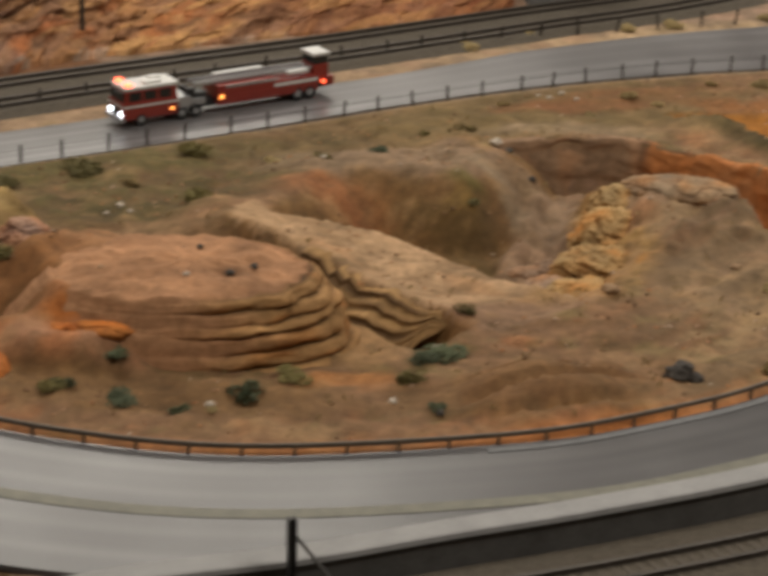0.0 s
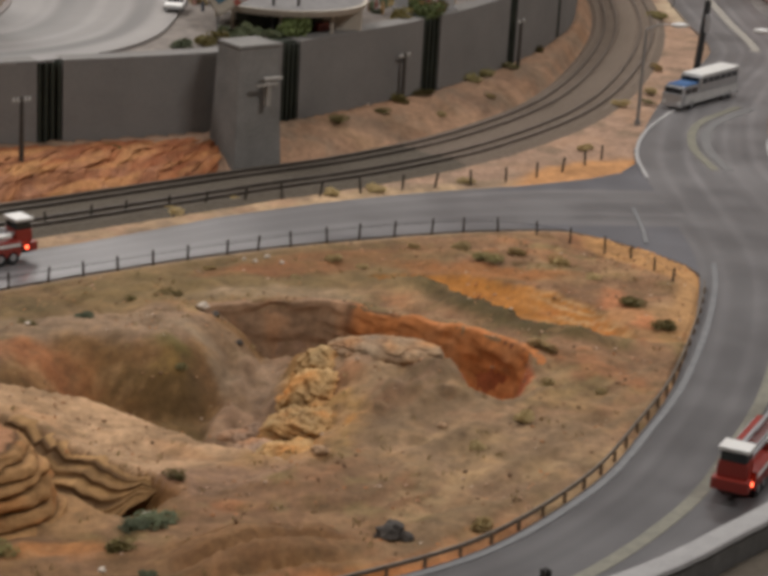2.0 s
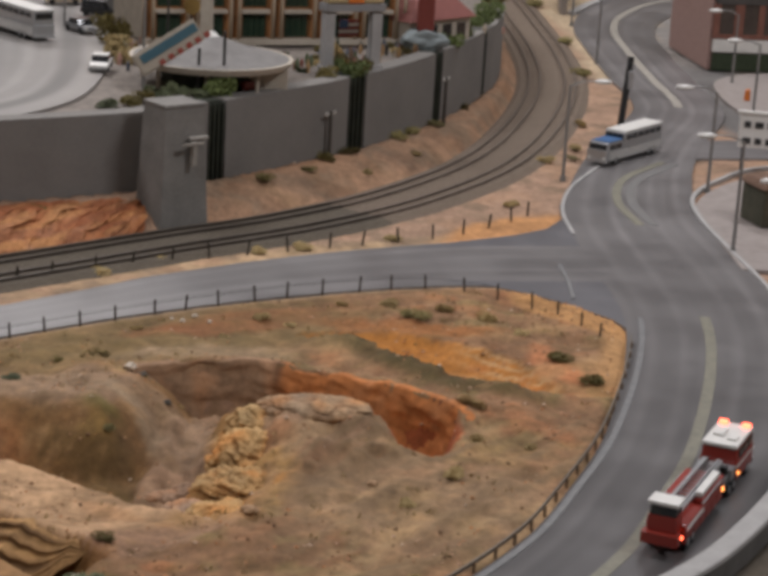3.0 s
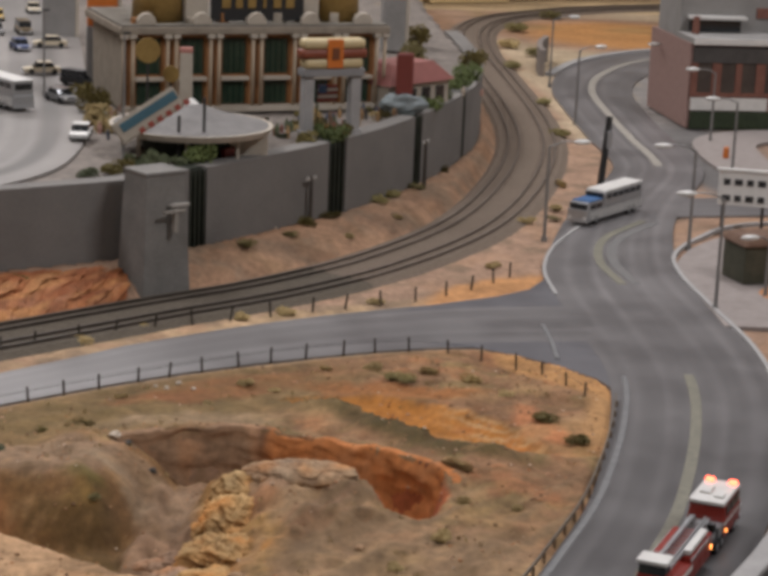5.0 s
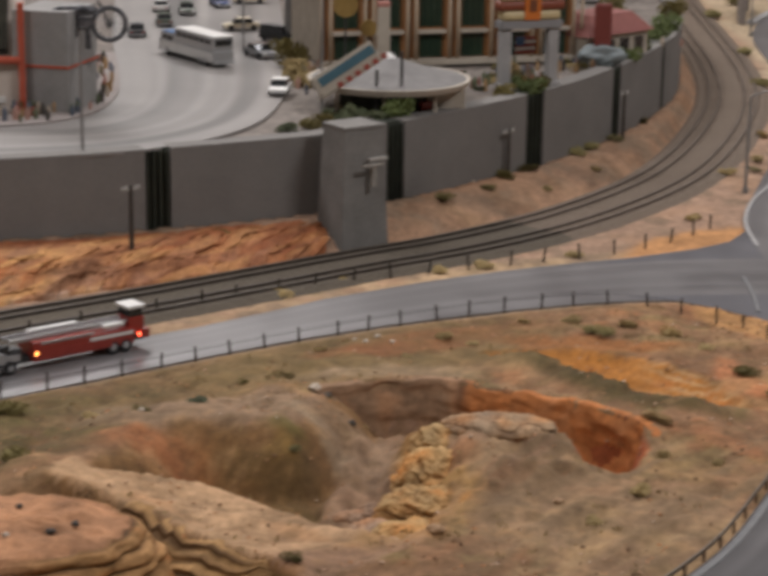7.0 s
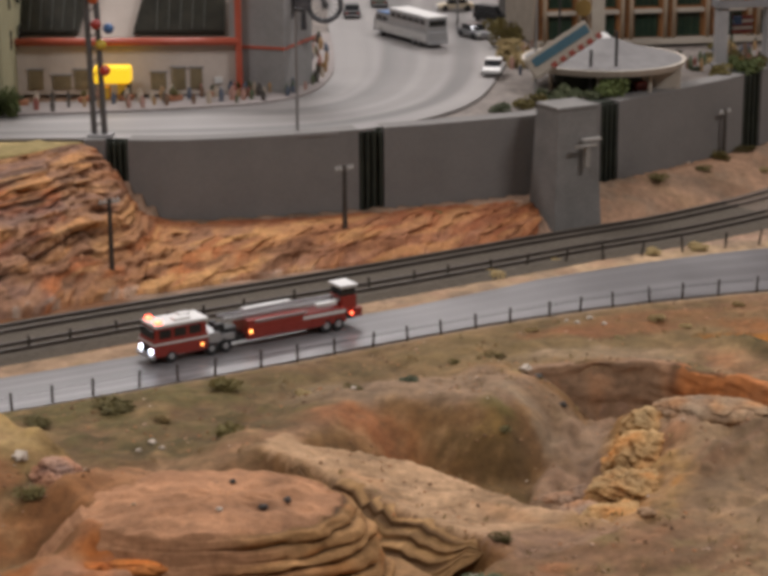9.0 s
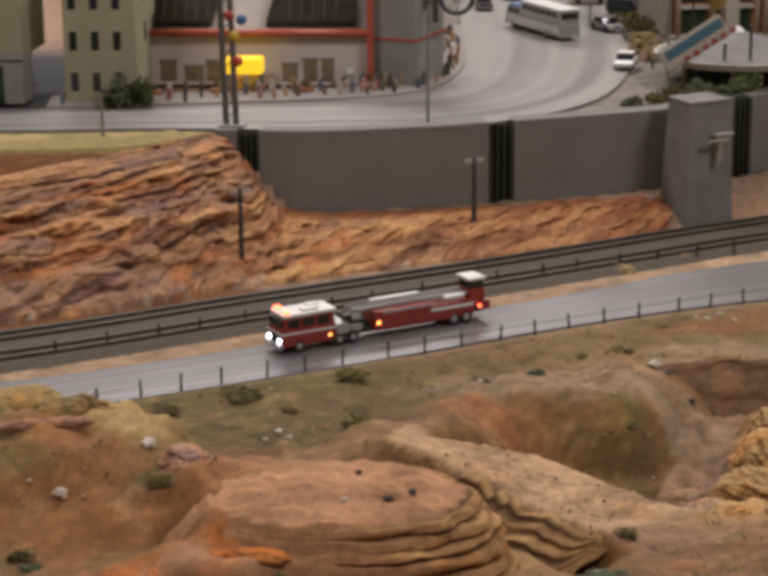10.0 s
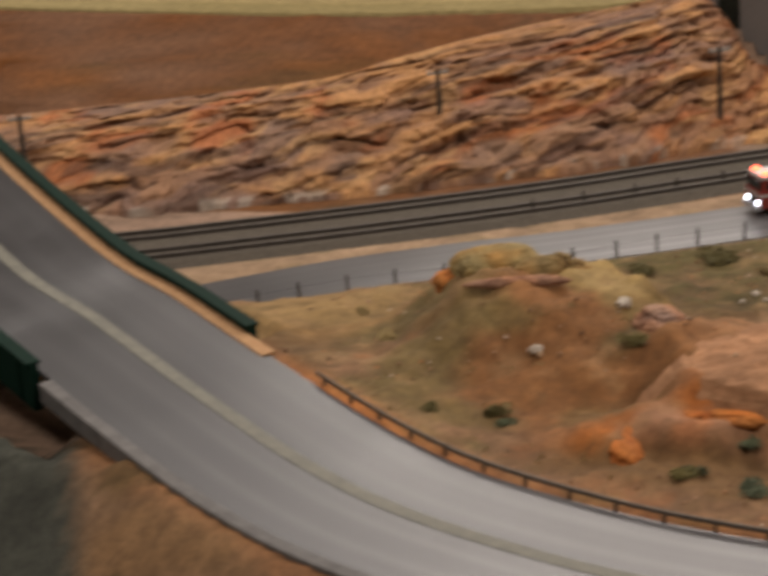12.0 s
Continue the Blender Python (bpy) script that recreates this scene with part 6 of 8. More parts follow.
# tiny tufts scattered over the island, too many to count
r = np.random.RandomState(11)
tx, ty = r.uniform(-48, 46, 2600), r.uniform(103, 186, 2600)
dn_, in_, sn_ = near_line(tx, ty, NEAR)
df_, if_, sf_ = near_line(tx, ty, FAR)
ok = (sn_ > 0) & (sf_ < 0) & (dn_ > 8.2) & (df_ > 6.5) & (fbm(tx / 7, ty / 7, 3, 77) > -0.05)
tx, ty = tx[ok][:220], ty[ok][:220]
tz = land(tx, ty)[0]
verts, faces = [], []
for x, y, z in zip(tx, ty, tz):
    for k in range(6):
        a, s = rng.uniform(0, 6.28), rng.uniform(0.12, 0.38)
        p = np.array([x + rng.uniform(-0.35, 0.35), y + rng.uniform(-0.35, 0.35), z])
        d = np.array([math.cos(a), math.sin(a), 0]) * 0.07
        b = len(verts)
        verts += [p - d, p + d, p + np.array([rng.uniform(-0.15, 0.15), rng.uniform(-0.15, 0.15), s])]
        faces.append((b, b + 1, b + 2))
tufts = raw("grass_tufts", verts, faces, LEAF_DRY, False)
tagged(tufts, "tiny dry grass tufts scattered over the island", "grass", kind="stuff")

# loose pebbles over the island, too many to count
def pebble_material():
    m, nodes, links, p = node_mat("mixed_pebbles", 0.9, 0, 0.3)
    geo = nodes.new("ShaderNodeNewGeometry")
    ramp = nodes.new("ShaderNodeValToRGB")
    stops = [(0.0, (0.10, 0.055, 0.03)), (0.35, (0.24, 0.13, 0.065)), (0.6, (0.36, 0.21, 0.11)), (0.82, (0.42, 0.18, 0.07)), (1.0, (0.52, 0.42, 0.31))]
    while len(ramp.color_ramp.elements) < len(stops):
        ramp.color_ramp.elements.new(0.5)
    for e, (pos, c) in zip(ramp.color_ramp.elements, stops):
        e.position, e.color = pos, (*c, 1)
    links.new(geo.outputs["Random Per Island"], ramp.inputs[0])
    links.new(ramp.outputs[0], p.inputs["Base Color"])
    return m


r = np.random.RandomState(23)
px, py = r.uniform(-52, 48, 9000), r.uniform(101, 186, 9000)
ok = (near_line(px, py, NEAR)[2] > 7.6) & (near_line(px, py, FAR)[2] < -5.6) & (fbm(px / 6, py / 6, 3, 87) + 0.5 * fbm(px / 1.8, py / 1.8, 2, 97) > 0.02)
px, py = px[ok][:2600], py[ok][:2600]
pz = land(px, py)[0]
size = 0.05 + 0.17 * r.rand(len(px)) ** 2.2
shape = np.array([(1, 0, 0), (-1, 0, 0), (0, 1, 0), (0, -1, 0), (0, 0, 0.7), (0, 0, -0.6)], float)
turn = r.rand(len(px)) * 6.28
base = shape[None] * size[:, None, None] * (0.7 + 0.6 * r.rand(len(px), 6, 1))
c_, s_ = np.cos(turn)[:, None], np.sin(turn)[:, None]
verts = np.stack([base[..., 0] * c_ - base[..., 1] * s_ + px[:, None], base[..., 0] * s_ + base[..., 1] * c_ + py[:, None], base[..., 2] + pz[:, None] + 0.02], -1).reshape(-1, 3)
tri = np.array([(0, 2, 4), (2, 1, 4), (1, 3, 4), (3, 0, 4), (2, 0, 5), (1, 2, 5), (3, 1, 5), (0, 3, 5)])
faces = (np.arange(len(px))[:, None, None] * 6 + tri[None]).reshape(-1, 3)
pebbles = raw("pebbles", verts, faces, pebble_material(), False)
tagged(pebbles, "small loose pebbles scattered over the desert ground", "pebbles", kind="stuff")
# ---- vehicles ----
RED = paint("fire_engine_red", (0.25, 0.030, 0.020), 0.32, 0.0)
WHITE = paint("off_white_paint", (0.66, 0.64, 0.60), 0.4)
SILVER = paint("brushed_silver", (0.42, 0.42, 0.42), 0.35, 0.6)
DARKGLASS = paint("dark_glass", (0.018, 0.02, 0.022), 0.12, 0.0, 0.6)
RUBBER = paint("black_rubber", (0.015, 0.015, 0.015), 0.8)
BLUE = paint("blue_paint", (0.05, 0.12, 0.26), 0.4)
BLACK = paint("black_paint", (0.02, 0.02, 0.02), 0.5)
LAMP_WHITE = glow("headlight_glow", (0.80, 0.88, 1.0), 9.0)
LAMP_RED = glow("red_signal_glow", (1.0, 0.12, 0.05), 6.0)
LAMP_AMBER = glow("amber_marker_glow", (1.0, 0.35, 0.08), 4.0)


def wheel(parent, x, y, r=0.55, w=0.45):
    bm = bmesh.new()
    rod(bm, (x, y - w / 2, r), (x, y + w / 2, r), r, r, 16)
    bmesh.ops.bevel(bm, geom=[e for e in bm.edges if len(e.link_faces) == 2 and any(len(f.verts) > 4 for f in e.link_faces)], offset=0.08, segments=2, affect="EDGES")
    tyre = part("wheel", bm, RUBBER, parent)
    bm = bmesh.new()
    s = 1 if y > 0 else -1
    rod(bm, (x, y + s * w * 0.42, r), (x, y + s * (w * 0.5 + 0.02), r), r * 0.55, r * 0.45, 12)
    part("rim", bm, SILVER, tyre)


def one(name, mat, parent, make, label="", smooth=False):
    bm = bmesh.new()
    make(bm)
    return part(name, bm, mat, parent, label, smooth)


def ladder_truck(x, y, z, turn):
    """A tractor-drawn ladder truck 20 long; its nose points along +x, its tail stands at -10."""
    t = thing("fire_truck", x, y, z, turn, "red ladder fire truck with white roofs on the road", "fire truck")
    body = one("cab_body", RED, t, lambda b: (box(b, 7.4, 0, 0.55, 5.0, 2.75, 1.55, 0, 0.15), box(b, 7.35, 0, 2.05, 4.8, 2.65, 0.95, 0, 0.12, 0.95)))
    one("stripe", WHITE, body, lambda b: box(b, 7.4, 0, 1.62, 5.04, 2.80, 0.16))
    one("roof", WHITE, t, lambda b: (box(b, 7.25, 0, 2.98, 4.9, 2.6, 0.32, 0, 0.12), box(b, 7.0, 0.5, 3.28, 1.5, 0.8, 0.22, 0, 0.06), box(b, 6.2, -0.6, 3.28, 1.0, 0.7, 0.18, 0, 0.05)), "white cab roof with hatches")
    one("windscreen", DARKGLASS, t, lambda b: box(b, 9.78, 0, 2.1, 0.14, 2.3, 0.8, 0, 0.03))
    for s in (-1, 1):
        for k in range(3):
            one("window", DARKGLASS, t, lambda b: box(b, 8.8 - k * 1.35, s * 1.31, 2.15, 1.05, 0.1, 0.7, 0, 0.02))
        one("headlight", LAMP_WHITE, t, lambda b: rod(b, (9.86, s * 0.95, 1.1), (10.0, s * 0.95, 1.1), 0.19, 0.19, 12), "lit white headlight")
        one("beacon", LAMP_RED, t, lambda b: box(b, 9.2, s * 0.85, 3.28, 0.5, 0.6, 0.28, 0, 0.08), "lit red roof beacon")
        one("marker_light", LAMP_AMBER, t, lambda b: box(b, 5.5, s * 1.40, 1.0, 0.22, 0.08, 0.22))
    one("bumper", SILVER, t, lambda b: box(b, 10.0, 0, 0.45, 0.45, 2.8, 0.4, 0, 0.08))
    one("grille", BLACK, t, lambda b: box(b, 9.9, 0, 0.9, 0.12, 1.3, 0.6))
    # open deck with turntable behind the cab
    one("chassis", BLACK, t, lambda b: (box(b, 3.2, 0, 0.6, 4.2, 1.6, 0.4), box(b, -4.2, 0, 0.7, 11.0, 1.5, 0.4)))
    one("pump_panel", SILVER, t, lambda b: (box(b, 4.3, 0, 0.95, 1.1, 2.6, 0.9, 0, 0.06), box(b, 3.0, 0, 0.95, 1.4, 2.2, 0.55, 0, 0.06)), "grey metal pump panel")
    one("turntable", BLACK, t, lambda b: (rod(b, (2.6, 0, 1.0), (2.6, 0, 1.75), 1.05, 0.9, 18), box(b, 3.6, 0.7, 1.6, 0.8, 0.5, 0.8, 0, 0.05), box(b, 3.4, -0.8, 1.6, 0.5, 0.5, 0.6, 0, 0.05)))
    # trailer
    tr = one("trailer_body", RED, t, lambda b: (box(b, -3.6, 0, 0.65, 9.6, 2.75, 1.35, 0, 0.12), box(b, -1.5, 0, 1.95, 5.4, 2.7, 0.4, 0, 0.08)))
    for s in (-1, 1):
        one("side_stripe", WHITE, tr, lambda b: box(b, -6.2, s * 1.39, 1.55, 4.2, 0.06, 0.28))
        one("side_stripe", SILVER, tr, lambda b: box(b, -2.0, s * 1.37, 2.1, 5.0, 0.08, 0.2))
        one("marker_light", LAMP_AMBER, tr, lambda b: box(b, 0.95, s * 1.40, 1.25, 0.26, 0.1, 0.3), "lit amber side light")
        one("marker_light", LAMP_RED, tr, lambda b: box(b, -9.0, s * 1.2, 1.2, 0.16, 0.2, 0.24), "lit red tail light")
        for k in range(5):
            one("locker_door", RED, tr, lambda b: box(b, 0.2 - k * 1.45, s * 1.375, 0.75, 1.3, 0.06, 0.75, 0, 0.02))
    # ladder on top
    lad = one("ladder", SILVER, t, lambda b: [box(b, -2.6, s * 0.62, 2.38, 11.4, 0.14, 0.28) for s in (-1, 1)] + [box(b, -2.2, s * 0.42, 2.52, 10.4, 0.10, 0.24) for s in (-1, 1)], "grey metal extension ladder")
    for k in range(17):
        one("rung", SILVER, lad, lambda b: rod(b, (-8.0 + k * 0.68, -0.6, 2.5), (-8.0 + k * 0.68, 0.6, 2.5), 0.06, 0.06, 6))
    one("rescue_board", WHITE, t, lambda b: box(b, -1.8, -0.95, 2.45, 4.6, 0.5, 0.35, 0, 0.05), "white equipment box")
    one("rescue_board", WHITE, t, lambda b: box(b, -6.6, 0.9, 2.3, 2.0, 0.5, 0.3, 0, 0.05), "white equipment box")
    # rear steering cab
    one("rear_cab", RED, t, lambda b: (box(b, -8.9, 0, 1.5, 1.5, 2.0, 1.3, 0, 0.1), box(b, -9.6, 0, 0.9, 0.9, 2.5, 0.8, 0, 0.08)))
    one("rear_cab_window", DARKGLASS, t, lambda b: box(b, -8.9, 0, 2.8, 1.4, 1.8, 0.75, 0, 0.04, 0.95))
    one("rear_cab_roof", WHITE, t, lambda b: box(b, -8.9, 0, 3.52, 1.7, 2.1, 0.28, 0, 0.08), "white rear cab roof")
    for px in (8.3, 4.6, 3.3, -6.4, -7.6):
        for s in (-1, 1):
            wheel(t, px, s * 1.15, 0.62 if px < 0 else 0.55)
    return t


h = math.degrees(math.atan2(159.1 - 170.5, -26.3 + 9.9))
ladder_truck(-18.0, 164.6, 0.06, h)
ladder_truck(43.0, 128.0, 0.06, 58.5)


def coach(x, y, z, turn, label):
    """A two-level long-distance coach, 14 long, nose along +x."""
    t = thing("coach", x, y, z, turn, label, "bus", "coaches on the roads")
    body = one("body", SILVER, t, lambda b: (box(b, 0, 0, 0.5, 14.0, 2.9, 1.5, 0, 0.18), box(b, -2.0, 0, 1.9, 9.8, 2.85, 1.75, 0, 0.2), box(b, 4.9, 0, 1.9, 4.0, 2.8, 0.95, 0, 0.2, 0.92)))
    for k in range(5):
        for s in (-1, 1):
            one("flute", WHITE, body, lambda b: box(b, -0.2, s * 1.46, 0.75 + k * 0.2, 13.0, 0.04, 0.08))
    one("roof", WHITE, t, lambda b: box(b, -2.2, 0, 3.62, 9.7, 2.6, 0.22, 0, 0.1), "white raised roof")
    one("front_roof", BLUE, t, lambda b: box(b, 4.7, 0, 2.82, 3.4, 2.45, 0.16, 0, 0.06), "blue front roof")
    one("windscreen", DARKGLASS, t, lambda b: box(b, 6.75, 0, 1.75, 0.25, 2.4, 0.9, 0, 0.05))
    one("upper_windscreen", DARKGLASS, t, lambda b: box(b, 2.85, 0, 2.9, 0.2, 2.4, 0.6, 0, 0.04))
    one("rear_window", DARKGLASS, t, lambda b: box(b, -6.85, 0, 2.6, 0.2, 2.3, 0.75, 0, 0.04))
    for s in (-1, 1):
        for k in range(6):
            one("window", DARKGLASS, t, lambda b: box(b, 1.8 - k * 1.5, s * 1.42, 2.75, 1.3, 0.08, 0.62, 0, 0.02))
        for k in range(2):
            one("window", DARKGLASS, t, lambda b: box(b, 5.6 - k * 1.5, s * 1.36, 1.95, 1.3, 0.1, 0.6, 0, 0.02))
        one("headlight", WHITE, t, lambda b: rod(b, (6.95, s * 1.0, 0.95), (7.05, s * 1.0, 0.95), 0.2, 0.2, 10))
    for e in (-1, 1):
        one("bumper", SILVER, t, lambda b: box(b, 7.0 * e, 0, 0.4, 0.3, 2.9, 0.35, 0, 0.06))
    for px in (4.8, -3.6, -4.8):
        for s in (-1, 1):
            wheel(t, px, s * 1.25, 0.58)
    return t


coach(67.2, 242.2, 0.1, 226.6, "grey two-level coach with white roof at the junction")
coach(-7.4, 256.0, PLATEAU + 0.1, math.degrees(math.atan2(261.5 - 247.7, -11.5 + 3.3)), "grey two-level coach with white roof on the town street")


def car(x, y, z, turn, colour, label, kind="sedan"):
    t = thing("car", x, y, z, turn, label, "car", "cars on the town street")
    tall = 1.25 if kind == "van" else 0.62
    outline = {"sedan": [(-2.5, 0.28), (2.5, 0.28), (2.55, 0.75), (1.5, 0.92), (-1.6, 0.98), (-2.5, 0.9)], "van": [(-2.5, 0.3), (2.5, 0.3), (2.5, 0.95), (1.8, 1.1), (-2.4, 1.15)]}[kind]
    one("body", colour, t, lambda b: (solid(b, outline, 2.1), bmesh.ops.bevel(b, geom=list(b.edges), offset=0.09, segments=2, affect="EDGES")))
    top = [(-1.75, 0.9), (1.25, 0.9), (0.55, 0.95 + tall), (-1.2, 0.97 + tall)] if kind == "sedan" else [(-2.4, 1.0), (1.85, 1.0), (1.2, 1.0 + tall * 0.8), (-2.35, 1.02 + tall * 0.8)]
    one("cabin_glass", DARKGLASS, t, lambda b: solid(b, top, 1.86))
    hi = top[2][1]
    one("roof", colour, t, lambda b: box(b, (top[2][0] + top[3][0]) / 2, 0, hi - 0.03, top[2][0] - top[3][0] + 0.1, 1.8, 0.1, 0, 0.03))
    for s in (-1, 1):
        one("headlight", WHITE, t, lambda b: box(b, 2.5, s * 0.75, 0.55, 0.12, 0.4, 0.2, 0, 0.03))
        one("tail_light", RED, t, lambda b: box(b, -2.5, s * 0.75, 0.6, 0.1, 0.4, 0.2, 0, 0.03))
        for px in (1.55, -1.55):
            bm = bmesh.new()
            rod(bm, (px, s * 0.98 - 0.16, 0.38), (px, s * 0.98 + 0.16, 0.38), 0.38, 0.38, 14)
            part("wheel", bm, RUBBER, t)
    for e in (-1, 1):
        one("bumper", SILVER, t, lambda b: box(b, 2.55 * e, 0, 0.3, 0.16, 2.0, 0.2, 0, 0.04))
    return t


CREAM = paint("cream_paint", (0.60, 0.52, 0.38), 0.35)
CARGREY = paint("car_grey", (0.20, 0.20, 0.20), 0.3, 0.3)
CARGREEN = paint("car_dark_green", (0.07, 0.085, 0.06), 0.3)
CARBLUE = paint("car_blue", (0.035, 0.06, 0.16), 0.3)
CARTAN = paint("car_tan", (0.20, 0.15, 0.09), 0.35)
CARYELLOW = paint("taxi_yellow", (0.62, 0.42, 0.08), 0.35)
zc = PLATEAU + 0.12
for cx, cy, a, m, w, k in [(2.8, 232.6, -97, WHITE, "white sedan car on the town street", "sedan"), (0.6, 258.5, -60, CARGREY, "grey sedan car on the town street", "sedan"), (3.0, 271.5, -40, BLACK, "black van parked by the town street", "van"), (-1.9, 281.5, 190, CREAM, "white and red taxi on the town street", "sedan"),
                        (-0.9, 309.0, 185, CREAM, "cream sedan car on the wide street", "sedan"), (-5.2, 305.0, -75, CARBLUE, "blue car on the wide street", "sedan"), (-5.0, 324.0, -80, CARTAN, "tan estate car on the wide street", "van"), (-9.2, 323.0, -85, CARGREY, "dark grey car on the wide street", "sedan"),
                        (-9.8, 297.0, -85, CARGREEN, "dark green car on the wide street", "sedan"), (-9.5, 341.0, -88, CARYELLOW, "yellow taxi on the wide street", "sedan"), (-13.6, 300.0, 92, WHITE, "white car on the wide street", "sedan"), (-14.8, 326.0, 92, CARGREY, "grey car on the wide street", "sedan"), (-16.0, 352.0, 92, CARTAN, "brown car on the wide street", "sedan"), (-3.8, 352.0, -85, CREAM, "cream car on the wide street", "sedan"),
                        (-12.6, 286.0, 95, CARGREEN, "dark green car on the wide street", "sedan"), (-15.8, 276.0, 95, BLACK, "black car on the wide street", "sedan")]:
    car(cx, cy, zc, a, m, w, k)
car(-64.4, 213.5, zc, -80, WHITE, "white van parked at the garage entrance", "van")
# ---- town terrace: streets, pavements, buildings ----
PZ = PLATEAU
STREET = asphalt("pale_street_asphalt", (0.155, 0.141, 0.130), (0.205, 0.188, 0.174), 0.55)
ASPHALT_DARK = ASPHALT
ASPHALT = STREET
BOULEVARD = spline([(-150, 196, PZ, 11), (-81, 198.2, PZ, 11), (-60, 199.6, PZ, 10.6), (-44, 202.0, PZ, 11.5), (-29, 203.9, PZ, 14.4), (-17, 207.4, PZ, 17), (-9.5, 215.5, PZ, 18), (-6.5, 228, PZ, 18.5), (-6.2, 245, PZ, 20), (-7.5, 275, PZ, 23), (-9, 320, PZ, 25), (-12, 380, PZ, 26), (-14, 470, PZ, 26)], 1.5)
street = tagged(ribbon("road", BOULEVARD, 0.0, 0.3, 61, False, swirl=((0.0, 9.0, 0.12, 0.0), (0.11, 0.10, -0.46, 0.29), (0.19, 0.03, -0.25, 0.27), (-0.03, 0.03, 0.34, 0.22), (-0.13, 0.08, -0.10, 0.1), (-0.19, 0.02, 0.15, 0.05), (-0.28, 0.055, -0.48, 0.0), (0.33, 0.08, 0.10, -0.1), (-0.42, 0.06, 0.12, 0.0))), "pale grey curving town street on the terrace", "road", kind="structure")
ASPHALT = ASPHALT_DARK
for side, mat, lo, hi, w in ((0.4, WORN_WHITE, 0.05, 0.24, 0.3), (-3.9, WORN_WHITE, 0.05, 0.22, 0.25)):
    stripe("lane_line", BOULEVARD, side, w, 0.03, mat, street, lo, hi)
PAVING = varied("pinkish_paving", (0.21, 0.178, 0.162), (0.29, 0.252, 0.23), 0.85, 0, 70, 500, 0.2)
walk_w = shifted(BOULEVARD, BOULEVARD[:, 3] / 2 + 2.6)[(BOULEVARD[:, 0] > -58) & (BOULEVARD[:, 1] < 262) & (BOULEVARD[:, 0] < -2)][:, :3]
pavement = tagged(sweep("pavement", walk_w, [(-2.6, -0.3), (-2.6, 0.22), (3.6, 0.22), (3.6, -0.3)], PAVING), "pinkish paved pavement along the town street", "pavement", kind="structure")

FACADE_BEIGE = varied("beige_plaster", (0.46, 0.39, 0.33), (0.57, 0.49, 0.42), 0.85, 0, 25, 300, 0.15)
FACADE_GREEN = varied("pale_green_plaster", (0.27, 0.25, 0.145), (0.35, 0.33, 0.20), 0.85, 0, 25, 300, 0.15)
FACADE_GREY = varied("grey_plaster", (0.21, 0.20, 0.185), (0.29, 0.275, 0.26), 0.85, 0, 25, 300, 0.15)
ORANGERED = paint("orange_red_tube", (0.42, 0.085, 0.045), 0.4)
GREENGLASS = varied("dark_green_glass", (0.012, 0.024, 0.014), (0.03, 0.048, 0.03), 0.2, 0, 60, 300, 0.0)
OCHREWALL = varied("ochre_plaster", (0.25, 0.11, 0.04), (0.35, 0.165, 0.06), 0.8, 0, 40, 300, 0.15)
STONEWHITE = varied("cream_stone", (0.37, 0.32, 0.255), (0.48, 0.42, 0.34), 0.8, 0, 40, 300, 0.15)
GOLD = varied("dull_gold", (0.24, 0.15, 0.045), (0.38, 0.25, 0.08), 0.45, 0.3, 60, 300, 0.1)
ORANGE = paint("orange_banner", (0.55, 0.15, 0.02), 0.5)
YELLOW_PAINT = paint("yellow_paint", (0.62, 0.36, 0.03), 0.5)
YELLOW = glow("lit_yellow_awning", (1.0, 0.62, 0.02), 0.75)


def block(name, mat, parent, x, y, z, sx, sy, sz, turn=0, bevel=0.03, label="", taper=1.0, tilt=(0, 0)):
    return one(name, mat, parent, lambda b: box(b, x, y, z, sx, sy, sz, turn, bevel, taper, tilt), label)


SHOPGLASS = varied("warm_shop_glass", (0.13, 0.10, 0.055), (0.27, 0.21, 0.12), 0.35, 0, 90, 400, 0.0)
# diner with dark roof windows and a red tube
diner = thing("diner", -37.5, 219.0, PZ, 2.0, "beige diner building with red roof tube and dark roof windows", "building")
block("wall", FACADE_BEIGE, diner, 0, 8.0, 0, 25.0, 15.0, 5.6)
tube = one("roof_tube", ORANGERED, diner, lambda b: rod(b, (-13.0, -0.1, 5.85), (12.7, -0.1, 5.85), 0.42, 0.42, 14), "glossy red roof tube", True)
block("roof_slope", FACADE_BEIGE, diner, 0, 4.8, 5.3, 25.0, 1.2, 9.5, 0, 0.05, "", 1.0, (-35, 0))
ROOFGLASS = varied("brown_black_glass", (0.012, 0.012, 0.008), (0.035, 0.032, 0.022), 0.25, 0, 60, 300, 0.0)
GRID = paint("grey_green_bar", (0.075, 0.075, 0.055), 0.5)
for px, w in ((-7.4, 8.0), (6.7, 8.4)):
    pane = block("roof_window", ROOFGLASS, diner, px, 3.9, 6.2, w, 1.3, 7.2, 0, 0.05, "dark gridded roof window", 1.0, (-35, 0))
    for v_ in pane.data.vertices:
        low_ = max(0.0, 1 - (v_.co.z / CM - 6.0) / 6.0)
        if v_.co.x / CM > px and px < 0 or v_.co.x / CM < px and px > 0:
            v_.co.x -= 1.7 * CM * low_
    for k in range(5):
        block("glazing_bar", GRID, pane, px - w / 2 + w * (k + 0.8) / 6.5, 3.78, 6.4, 0.08, 1.34, 6.8, 0, 0.0, "", 1.0, (-35, 0))
block("corner_pipe", ORANGERED, diner, 12.7, 0.0, 0, 0.7, 0.7, 12.0, 0, 0.1, "red corner pillar")
